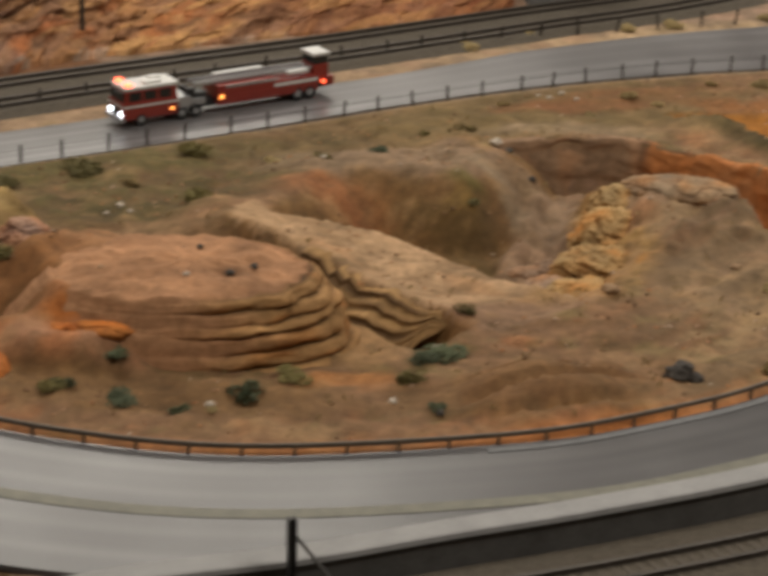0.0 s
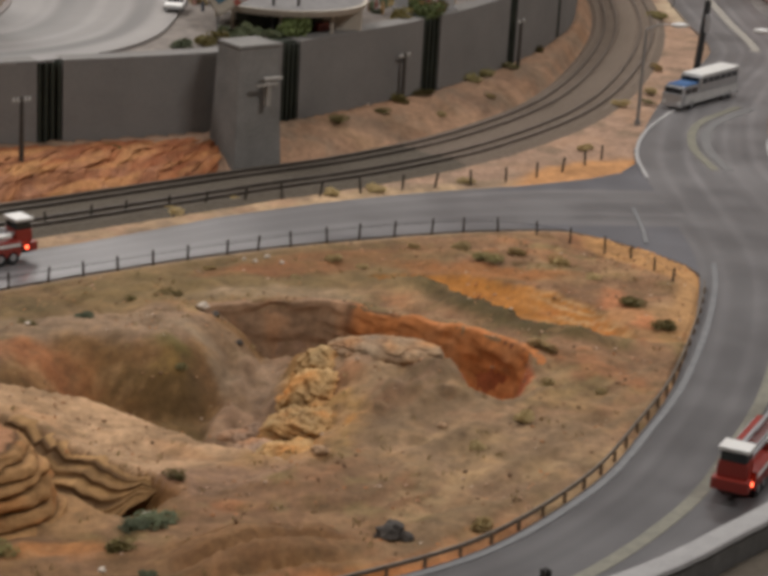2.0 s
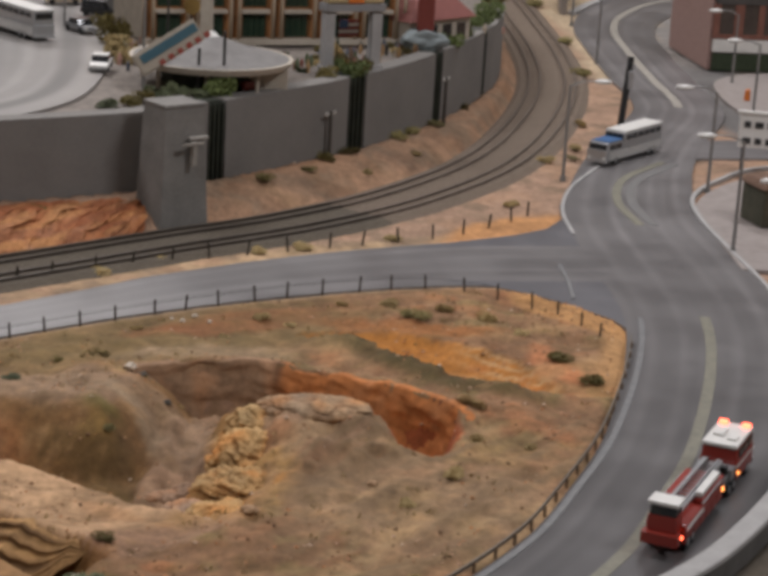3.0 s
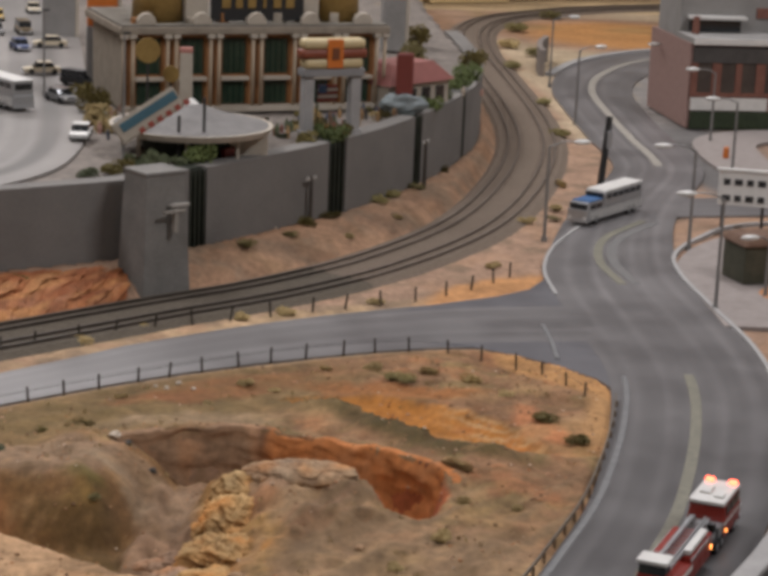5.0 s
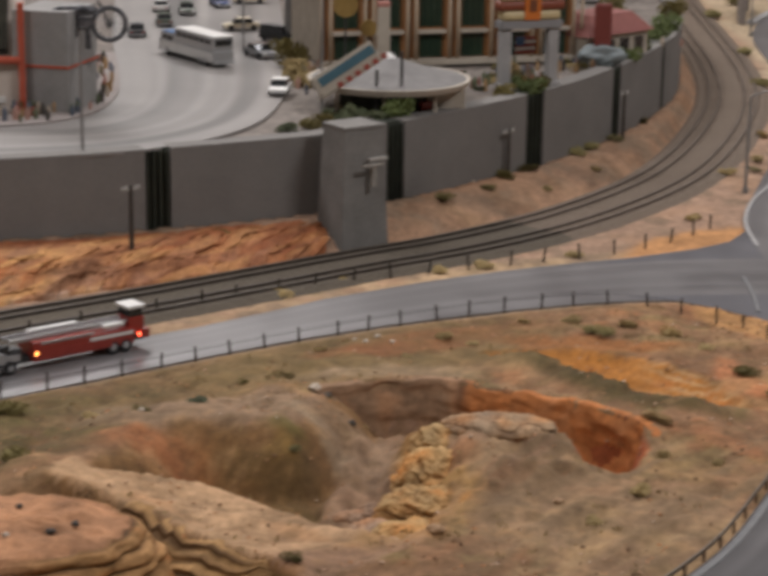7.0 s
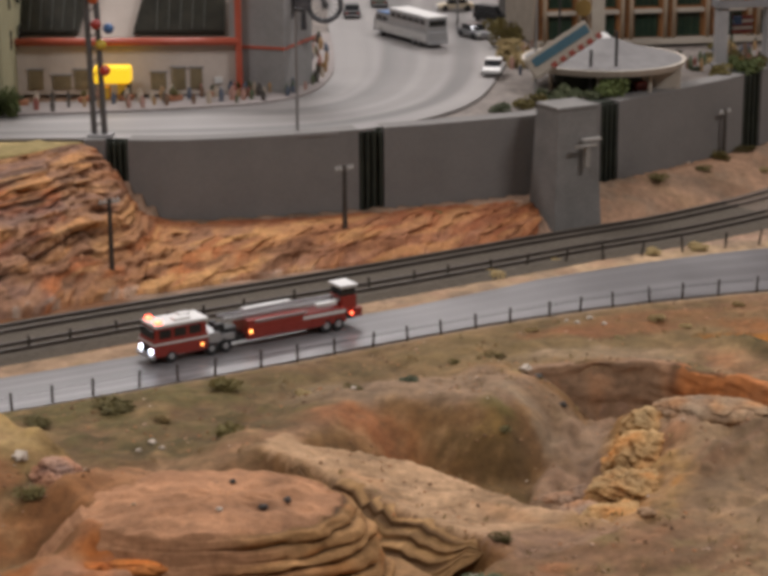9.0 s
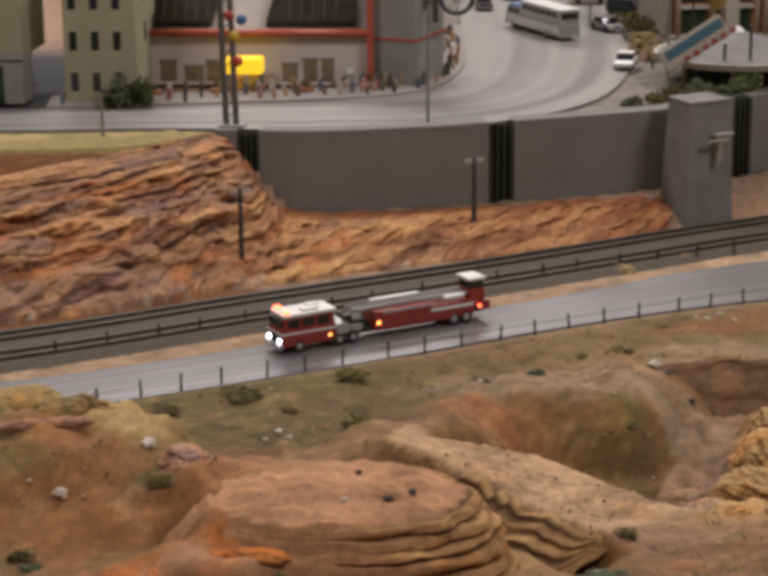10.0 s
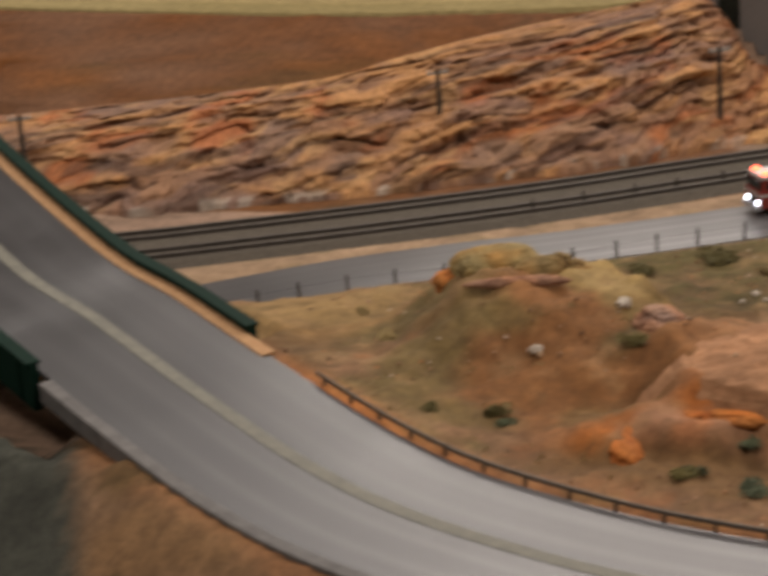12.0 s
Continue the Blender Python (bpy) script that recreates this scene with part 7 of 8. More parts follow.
block("side_wing", FACADE_GREY, diner, 16.0, 4.5, 0, 6.4, 8.0, 11.0, -20, 0.05)
block("wing_band", ORANGERED, diner, 16.0, 4.5, 4.9, 6.6, 8.2, 0.3, -20, 0.03)
for wx_, ww, wh in ((-9.4, 1.6, 2.1), (-6.6, 2.0, 1.5), (-4.4, 1.7, 2.1), (3.9, 1.6, 1.8), (6.1, 1.5, 2.3), (8.0, 1.3, 2.3)):
    w = block("shop_window", SHOPGLASS, diner, wx_, 0.45, 0.6, ww, 0.2, wh)
    block("window_frame", FACADE_GREY, w, wx_, 0.40, 0.6 + wh, ww + 0.3, 0.24, 0.18)
block("menu_sign", WHITE, diner, 10.4, 0.4, 1.2, 0.9, 0.2, 0.7)

# motorcycle sculpture on the corner
moto = thing("motorcycle_sculpture", -18.2, 221.6, PZ + 9.4, 8, "large black and silver motorcycle sculpture on the building corner", "sculpture")
bm = bmesh.new()


def tyre(bm, cx, cz, r, w):
    ring = []
    for i in range(28):
        a = 2 * math.pi * i / 28
        loop = []
        for j in range(8):
            c = 2 * math.pi * j / 8
            rr = r + w * math.cos(c)
            loop.append(bm.verts.new((cx + rr * math.cos(a), w * math.sin(c), cz + rr * math.sin(a))))
        ring.append(loop)
    for i in range(28):
        for j in range(8):
            bm.faces.new((ring[i][j], ring[(i + 1) % 28][j], ring[(i + 1) % 28][(j + 1) % 8], ring[i][(j + 1) % 8]))


for cx in (-2.3, 2.6):
    tyre(bm, cx, 0, 1.75, 0.28)
    for k in range(8):
        a = math.pi * k / 8
        rod(bm, (cx - 1.6 * math.cos(a), 0, -1.6 * math.sin(a)), (cx + 1.6 * math.cos(a), 0, 1.6 * math.sin(a)), 0.05, 0.05, 5)
ball(bm, -0.2, 0, 1.5, 1.7, 0.5, 0.6, 2)
box(bm, -1.8, 0, 1.6, 1.9, 0.6, 0.4, 0, 0.1)
box(bm, 0.0, 0, -0.4, 1.6, 0.8, 1.2, 0, 0.15)
rod(bm, (2.6, 0, 0), (1.4, 0, 2.6), 0.14, 0.14, 8)
rod(bm, (1.3, -0.9, 2.8), (1.3, 0.9, 2.8), 0.1, 0.1, 6)
rod(bm, (-2.3, 0.3, 0), (0.3, 0.3, -0.2), 0.16, 0.16, 8)
rod(bm, (0.3, 0, -0.2), (0.3, 0, -2.6), 0.25, 0.35, 8)
part("frame", bm, varied("chrome_and_black", (0.02, 0.02, 0.022), (0.20, 0.20, 0.21), 0.3, 0.5, 80, 300, 0.0), moto)

# pale green house with an archway
house = thing("apartment_house", -52.6, 208.3, PZ, 0, "pale green plastered house with small dark windows", "house")
block("wall", FACADE_GREEN, house, 0, 9.0, 0, 7.6, 17.0, 15.5, 4)
for r_ in range(3):
    for k in range(3):
        block("window", DARKGLASS, house, -2.2 + k * 2.3, 0.42 + 0.16 * k, 1.2 + r_ * 4.3, 0.85, 0.2, 2.0, 4)
        if r_:
            block("window", DARKGLASS, house, 3.9, 3.0 + k * 4.5, 1.2 + r_ * 4.3, 0.2, 0.9, 2.0, 4)
gate = thing("gate_house", -76.0, 207.6, PZ, 0, "grey-green house front above a dark garage entrance", "house")
block("beam", FACADE_GREEN, gate, 0, 4.6, 4.9, 32.0, 9.0, 12.0)
block("cornice", FACADE_GREY, gate, 0, 0.0, 4.7, 32.4, 0.6, 0.7)
block("pier", FACADE_GREY, gate, 13.9, 2.0, 0, 4.0, 4.0, 4.9)
block("door", GREENGLASS, gate, 13.3, -0.1, 0, 1.1, 0.3, 4.0, 0, 0.02, "dark green glazed door")
# near-black wall stands in for the shade inside the garage
block("back_wall", RECESS_SHADE, gate, -2, 13.0, 0, 30.0, 0.6, 5.0)
for k in range(6):
    f = block("window_frame", STONEWHITE, gate, -13 + k * 5.0, 0.05, 6.6, 2.6, 0.3, 3.4)
    block("pane", DARKGLASS, f, -13 + k * 5.0, -0.12, 6.9, 1.8, 0.2, 2.8)
skip = thing("delivery_truck", -79.0, 215.0, PZ + 0.05, 10, "dark brown box truck standing in the garage entrance", "truck")
one("box_body", paint("dark_brown_paint", (0.12, 0.045, 0.025), 0.5), skip, lambda b: box(b, 0, 0, 0.6, 5.6, 2.6, 2.4, 0, 0.1))
one("cab", paint("rust_red_paint", (0.22, 0.06, 0.03), 0.5), skip, lambda b: box(b, 3.6, 0, 0.5, 1.6, 2.4, 1.7, 0, 0.15))
for px in (3.4, -1.6):
    for s in (-1, 1):
        wheel(skip, px, s * 1.15, 0.5)
car(-68.6, 213.6, PZ + 0.05, 186, WHITE, "white car standing in the garage entrance")

# lit yellow awning stand
stand = thing("kiosk", -38.0, 216.2, PZ + 0.22, 0, "small kiosk with a bright yellow lit awning", "kiosk")
one("awning", YELLOW, stand, lambda b: box(b, 0, 0, 1.7, 3.9, 2.2, 1.8, 0, 0.3), "bright yellow lit awning")
one("counter", YELLOW_PAINT, stand, lambda b: (box(b, -1.0, 0, 0, 1.2, 1.6, 1.3, 0, 0.08), box(b, 1.0, 0, 0, 0.9, 1.6, 1.7, 0, 0.08)), "yellow painted counter")
for sx in (-1.7, 1.7):
    for sy in (-0.8, 0.8):
        one("leg", DARK_STEEL, stand, lambda b: rod(b, (sx, sy, 0), (sx, sy, 1.8), 0.1, 0.1, 6))

# lattice mast with coloured balls
MASTGREY = paint("weathered_mast_grey", (0.12, 0.115, 0.11), 0.5, 0.3)
mast = thing("sign_mast", -36.3, 197.4, PZ - 0.3, 0, "grey twin mast with red and yellow balls", "mast")
one("base", PALE_CONCRETE, mast, lambda b: box(b, 0.2, 0, 0, 2.4, 1.8, 0.6, 0, 0.05))
for sx in (-0.45, 0.55):
    one("post", MASTGREY, mast, lambda b: rod(b, (sx, 0, 0.4), (sx - 0.35, 0, 15.5), 0.32, 0.27, 8))
for k in range(11):
    one("brace", MASTGREY, mast, lambda b: rod(b, (-0.45 - 0.03 * k, 0, 1.2 + k * 1.25), (0.55 - 0.03 * k, 0, 1.9 + k * 1.25), 0.07, 0.07, 5))
for dx, dz, m in ((0.9, 6.9, paint("red_ball", (0.5, 0.05, 0.03), 0.3)), (0.6, 9.4, paint("yellow_ball", (0.55, 0.38, 0.04), 0.3)), (0.2, 11.4, paint("red_ball", (0.35, 0.04, 0.03), 0.3)), (0.0, 13.9, paint("orange_ball", (0.55, 0.12, 0.03), 0.3)), (1.4, 11.0, BLUE)):
    one("ball", m, mast, lambda b: ball(b, dx, -0.3, dz, 0.55, 0.55, 0.55, 2), "", True)

# casino palace
palace = thing("casino", 24.5, 254.5, PZ, 12, "ochre casino building with cream columns and dark green windows", "building")
AGED = varied("aged_cream_stone", (0.20, 0.165, 0.125), (0.31, 0.26, 0.20), 0.85, 0, 60, 400, 0.25)
block("wall", AGED, palace, 0, 9.1, 0, 33.0, 16.8, 9.6)
block("facade_panel", OCHREWALL, palace, 0, 0.55, 0.1, 32.8, 0.36, 9.4, 0, 0.02, "ochre plaster front")
block("cornice", AGED, palace, 0, 8.6, 9.6, 35.0, 19.0, 0.9, 0, 0.15)
block("roof_edge", varied("weathered_roof", (0.12, 0.105, 0.085), (0.21, 0.19, 0.155), 0.85, 0, 50, 400, 0.3), palace, 0, 8.6, 10.5, 34.4, 18.6, 0.3, 0, 0.05)
for k in range(9):
    block("roof_box", STONEWHITE if k % 3 else OCHREWALL, palace, -15 + k * 3.7, 0.9 + 0.8 * (k % 2), 10.8, 1.2 + 0.5 * (k % 3), 1.1, 0.7 + 0.5 * (k % 2), 9 * k, 0.06)
block("plinth", STONEWHITE, palace, 0, -0.2, 0, 33.6, 1.6, 0.7)
for k in range(6):
    bx = -13.6 + k * 5.45
    for dz, hh in ((0.8, 2.9), (4.6, 4.4)):
        g = block("window", GREENGLASS, palace, bx, 0.42, dz, 3.0, 0.3, hh, 0, 0.03, "dark green glazed window")
        for q in range(3):
            block("glazing_bar", GREEN, g, bx - 0.75 + q * 0.75, 0.25, dz, 0.1, 0.12, hh, 0, 0)
    block("balcony", STONEWHITE, palace, bx, -0.1, 3.85, 3.6, 0.9, 0.45, 0, 0.05)
for k in range(7):
    for s in (-0.55, 0.55):
        cx = -16.3 + k * 5.45 + s
        c = one("column", varied("tan_column_stone", (0.33, 0.25, 0.17), (0.43, 0.34, 0.24), 0.8, 0, 40, 300, 0.15) if (k, s) == (0, -0.55) else bpy.data.materials["tan_column_stone"], palace, lambda b: rod(b, (cx, -0.55, 0.7), (cx, -0.55, 9.2), 0.27, 0.22, 12), "", True)
        block("capital", STONEWHITE, c, cx, -0.55, 9.1, 0.9, 0.9, 0.5, 0, 0.06)
board = block("sign_board", BLACK, palace, 0.5, 1.4, 11.0, 12.0, 0.6, 6.0, 0, 0.05, "black sign board with gold bars")
for k, w in enumerate((1.1, 0.9, 1.0, 0.4, 1.0, 1.1)):
    block("bar", GOLD, board, -3.6 + k * 1.65, 1.05, 12.6, w, 0.2, 2.4, 0, 0.05)
for k in range(5):
    one("arch", STONEWHITE, palace, lambda b: rod(b, (-14 + k * 7, 0.2, 11.0), (-14 + k * 7, -0.5, 11.0), 1.25, 1.15, 16))
for sx in (-11.6, 11.6):
    one("tower", GOLD, palace, lambda b: rod(b, (sx, 4, 10.8), (sx, 4, 18.0), 3.2, 2.8, 24), "round gold tower", True)
for sx in (-7.2, 7.2):
    block("statue_block", STONEWHITE, palace, sx, 2.5, 10.8, 3.0, 2.0, 3.2, 0, 0.3)
for px, py, w in ((-18.5, 18.0, 4.0), (27.0, 60.0, 3.4), (-24.0, 70.0, 5.0)):
    b_ = thing("banner_tower", 24.5 + px, 254.5 + py, PZ, 0, "tall plain orange tower block", "tower")
    block("base", FACADE_GREY, b_, 0, 0, 0, w + 0.2, w + 0.2, 8.0, 0, 0.1, "plain grey base")
    block("shaft", ORANGE, b_, 0, 0, 8.0, w, w, 18.0, 0, 0.1)
    block("edge", STONEWHITE, b_, w / 2 + 0.2, -w / 2, 0, 0.5, 0.5, 26.0, 0, 0.03)

# restaurant sign on two pillars
CREAMSLAB = paint("warm_cream_panel", (0.52, 0.41, 0.22), 0.5)
sign = thing("restaurant_sign", 31.9, 238.2, PZ, 16, "big cream, brown and orange restaurant sign on two grey pillars", "sign")
for s in (-3.0, 3.0):
    one("pillar", PALE_CONCRETE, sign, lambda b: (box(b, s, 0, 0, 1.3, 1.3, 7.0, 0, 0.1), box(b, s, 0, 0, 1.7, 1.7, 0.5, 0, 0.05)))
block("beam", CONCRETE, sign, 0, 0, 6.9, 7.8, 2.0, 0.9, 0, 0.08)
for dz, m, w in ((7.8, CREAMSLAB, 7.4), (8.95, paint("brown_red_panel", (0.20, 0.05, 0.022), 0.5), 8.4), (10.1, CREAMSLAB, 7.9)):
    one("slab", m, sign, lambda b: box(b, 0, 0, dz, w, 2.0, 1.2, 0, 0.45), "", True)
block("badge", ORANGE, sign, 0, -1.0, 7.9, 2.0, 0.3, 3.4, 0, 0.08, "orange centre badge")
block("badge_mark", paint("brown_mark", (0.15, 0.05, 0.02), 0.5), sign, 0, -1.2, 8.9, 0.9, 0.15, 1.4, 0, 0.05)
flag = thing("flag_panel", 31.9, 241.0, PZ + 3.4, 20, "small red, white and blue flag panel", "flag")
for k in range(5):
    one("stripe", RED if k % 2 == 0 else WHITE, flag, lambda b: box(b, 0, 0, 0.4 * k, 2.6, 0.1, 0.4))
one("corner", BLUE, flag, lambda b: box(b, -0.7, -0.08, 1.0, 1.1, 0.1, 1.0))
one("pole", DARK_STEEL, flag, lambda b: rod(b, (-1.4, 0, -3.3), (-1.4, 0, 2.4), 0.07, 0.07, 6))

# round pavilion with a flat grey cone roof
pav = thing("pavilion", 14.9, 227.2, PZ, 38, "round pavilion with shallow grey cone roof and white edge", "pavilion")
one("roof", varied("warm_grey_roofing", (0.125, 0.115, 0.108), (0.20, 0.187, 0.175), 0.7, 0, 60, 400, 0.2), pav, lambda b: (rod(b, (0, 0, 2.8), (0, 0, 3.75), 9.0, 4.8, 24), rod(b, (0, 0, 3.75), (0, 0, 5.1), 4.8, 0.8, 24)), "shallow grey cone roof")
one("eave", STONEWHITE, pav, lambda b: rod(b, (0, 0, 2.15), (0, 0, 2.86), 8.8, 9.15, 24), "cream roof edge")
# near-black drum stands in for the shaded inside below the roof
one("inner_shade", RECESS_SHADE, pav, lambda b: rod(b, (0, 0, 0), (0, 0, 2.5), 5.6, 5.6, 12))
one("finial", WHITE, pav, lambda b: rod(b, (0, 0, 5.0), (0, 0, 5.6), 0.9, 0.3, 10), "white finial")
for k in range(8):
    a = math.pi * 2 * k / 8
    one("post", STONEWHITE, pav, lambda b: rod(b, (7.6 * math.cos(a), 7.6 * math.sin(a), 0), (7.6 * math.cos(a), 7.6 * math.sin(a), 2.6), 0.22, 0.22, 8))
block("counter", RED, pav, 1.5, -5.6, 0, 4.0, 1.0, 0.9, 0, 0.06, "red counter")
block("side_wall", STONEWHITE, pav, 7.0, 0.0, 0, 1.0, 6.0, 2.5)
block("front_wall", STONEWHITE, pav, 2.6, -6.6, 0, 4.2, 0.5, 2.4, -38, 0.05, "cream front wall")

# tilted sign on posts
tilted = thing("tilted_sign", 13.6, 219.6, PZ + 0.7, 0, "tilted cream sign with blue band and red bars on posts", "sign")
for sx, hh in ((-0.5, 4.2), (2.2, 6.2)):
    one("post", DARK_STEEL, tilted, lambda b: rod(b, (sx, 0.3, -1.0), (sx, 0.3, hh), 0.17, 0.17, 8))
panel = block("panel", STONEWHITE, tilted, -3.1, -0.1, 3.15, 7.8, 0.4, 2.6, 0, 0.3, "", 1.0, (0, -34))
panel.matrix_basis = pose(0, 0, 0)
block("blue_band", paint("teal_band", (0.07, 0.15, 0.19), 0.5), panel, -3.55, -0.34, 4.3, 6.9, 0.1, 1.0, 0, 0.02, "", 1.0, (0, -34))
for k in range(6):
    block("red_bar", paint("dull_red", (0.32, 0.07, 0.05), 0.5) if k == 0 else bpy.data.materials["dull_red"], panel, -5.0 + k * 0.93 + 0.75, -0.34, 2.45 + k * 0.625, 0.62, 0.1, 0.6, 0, 0.02, "", 1.0, (0, -34))

for px, py, hz_, r_, m, lab in ((10.8, 245.7, 8.4, 1.5, GOLD, "round dull yellow sign on a post"), (13.6, 245.9, 5.6, 1.0, GOLD, "small round yellow sign on a post")):
    d = thing("round_sign", px, py, PZ, 0, lab, "sign")
    one("post", DARK_STEEL, d, lambda b: rod(b, (0, 0.15, 0), (0, 0.15, hz_), 0.14, 0.14, 8))
    one("disc", m, d, lambda b: rod(b, (0, -0.2, hz_), (0, 0.1, hz_), r_, r_, 24))
ob_ = thing("obelisk", 15.2, 243.0, PZ, 0, "slender cream obelisk sign with pink tip", "sign")
one("shaft", STONEWHITE, ob_, lambda b: box(b, 0, 0, 0, 1.6, 1.2, 8.6, 0, 0.1, 0.9))
one("tip", paint("pink_tip", (0.45, 0.20, 0.16), 0.5), ob_, lambda b: box(b, 0, 0, 8.6, 1.5, 1.1, 0.6, 0, 0.1))

hut = thing("restaurant_hut", 44.0, 262.5, PZ, 40, "cream restaurant hut with pinkish red tiled roof", "house")
block("wall", STONEWHITE, hut, 0, 0, 0, 12.0, 7.0, 3.2)
one("roof", paint("pinkish_tiles", (0.24, 0.085, 0.07), 0.7), hut, lambda b: (box(b, 0, 0, 3.1, 13.0, 8.4, 2.4, 0, 0.05, 0.6)), "pinkish red tiled roof")
for k in range(4):
    block("window", DARKGLASS, hut, -4.2 + k * 2.8, -3.5, 0.6, 1.7, 0.2, 1.8)
bottle = thing("tall_vase_sign", 43.2, 254.4, PZ, 0, "dark red rounded sign standing on a pale blue base", "sign")
one("base", paint("pale_blue_grey_paint", (0.20, 0.225, 0.225), 0.8), bottle, lambda b: ball(b, 0, 0, 0.8, 2.7, 1.5, 1.5, 4, 0.45, 3))
one("panel", paint("dark_red_panel", (0.17, 0.035, 0.025), 0.5), bottle, lambda b: box(b, 0.2, 0, 2.2, 2.2, 0.7, 5.4, 0, 0.35))

# figures and small goods on the pavement: plain painted pegs
FIG = [paint("peg_" + n, c, 0.6) for n, c in (("red", (0.26, 0.075, 0.055)), ("blue", (0.085, 0.10, 0.13)), ("cream", (0.43, 0.35, 0.26)), ("green", (0.09, 0.11, 0.055)), ("dark", (0.055, 0.045, 0.035)), ("ochre", (0.32, 0.19, 0.08)), ("pink", (0.38, 0.21, 0.16)), ("brown", (0.16, 0.09, 0.05)))]


def figure(x, y, z):
    bm = bmesh.new()
    rod(bm, (0, 0, 0), (0, 0, 0.75), 0.30, 0.26, 7)
    rod(bm, (0, 0, 0.75), (0, 0, 1.4), 0.38, 0.24, 7)
    ball(bm, 0, 0, 1.58, 0.2, 0.2, 0.24, 1)
    ob = part("figurine", bm, rng.choice(FIG))
    k_ = rng.uniform(0.5, 0.85)
    ob.matrix_basis = pose(x * CM, y * CM, z * CM, 0, 0, rng.uniform(0, 90)) @ Matrix.Diagonal((k_ * rng.uniform(0.9, 1.5), k_, k_, 1))
    tagged(ob, "tiny plain painted figurine standing on the pavement", "figurine", "figurines on the terrace")


for k in range(185):
    i = int(rng.uniform(0.02, 0.98) * len(walk_w))
    x, y, _ = shifted(walk_w, rng.uniform(-1.8, 3.5))[i]
    figure(x, y, PZ + 0.2)
for k in range(46):
    a = rng.uniform(0, 1)
    figure(22 + a * 26 + rng.uniform(-3, 3), 233 + a * 24 + rng.uniform(-3.5, 3.5) + 4, PZ - 0.35)
for k in range(16):
    figure(6.5 + rng.uniform(-1.6, 1.8), 232 + rng.uniform(0, 34), PZ - 0.35)

# planters and cafe tables before the diner
POT = varied("terracotta", (0.26, 0.10, 0.05), (0.38, 0.17, 0.09), 0.8, 0, 120, 500, 0.2)
for k in range(13):
    px, py, _ = shifted(walk_w, rng.uniform(1.4, 3.2))[int((0.06 + 0.055 * k) * len(walk_w))]
    pot = thing("planter", px, py, PZ + 0.22, rng.uniform(0, 90), "terracotta planter with a small shrub on the pavement", "planter", "planters on the pavement")
    one("pot", POT, pot, lambda b: box(b, 0, 0, 0, 1.5, 0.8, 0.55, 0, 0.06, 1.1))
    shrub = new("shrub", CLOUDS["green" if k % 2 else "olive"][k % 3])
    shrub.parent = pot
    shrub.matrix_basis = pose(0, 0, 0.5 * CM) @ Matrix.Diagonal((0.75, 0.5, 0.9, 1))

# bushes and little trees on the terrace
for x, y, s, k, tall in [(3.3, 212.5, 1.5, "green", 0.8), (5.3, 213.2, 1.5, "olive", 0.9), (7.0, 214.6, 1.7, "olive", 1.0), (8.6, 216.0, 1.9, "green", 1.3), (11.0, 217.6, 1.9, "green", 1.2), (15.0, 219.2, 2.2, "bright", 1.2), (13.4, 218.2, 1.5, "green", 1.0), (31.6, 235.0, 2.1, "bright", 1.2), (28.8, 232.4, 1.6, "olive", 1.2), (33.8, 237.6, 1.6, "olive", 1.2), (47.5, 258.5, 1.8, "bright", 1.3),
                      (50.7, 266.0, 2.0, "bright", 1.3), (54.0, 275.0, 2.4, "bright", 1.2), (57.4, 284.0, 2.6, "bright", 1.2), (60.5, 297.0, 2.8, "olive", 1.2), (5.0, 244.0, 2.2, "dry", 1.3), (4.6, 250.0, 2.6, "olive", 1.5), (5.8, 238.0, 1.8, "dry", 1.2), (-49.6, 206.4, 2.4, "green", 2.1), (-47.6, 206.8, 2.0, "bright", 1.8), (52.0, 300.0, 3.0, "olive", 1.4), (56.0, 320.0, 3.0, "olive", 1.4), (3.8, 262.0, 2.0, "olive", 1.3)]:
    bush(x, y, PZ - 0.35, s, k, tall, {"green": "dark green shrub on the town terrace", "olive": "olive shrub on the town terrace", "dry": "dry yellowish shrub on the town terrace", "bright": ""}[k])


# small shrubs and goods crowding the terrace before the casino
for k in range(46):
    a = rng.uniform(0, 1)
    kind = rng.choice(["olive", "green", "dry", "olive"])
    bush(12 + a * 40 + rng.uniform(-4, 4), 222 + a * 44 + rng.uniform(-2.5, 9), PZ - 0.35, rng.uniform(0.6, 1.3), kind, rng.uniform(0.7, 1.4), {"green": "dark green shrub on the town terrace", "olive": "olive shrub on the town terrace", "dry": "dry yellowish shrub on the town terrace"}[kind])
for k in range(45):
    a = rng.uniform(0, 1)
    figure(14 + a * 40 + rng.uniform(-4, 4), 222 + a * 46 + rng.uniform(-1, 9), PZ - 0.35)

# ---- street lamps ----
LAMPGREY = paint("galvanised_grey", (0.24, 0.23, 0.22), 0.45, 0.4)


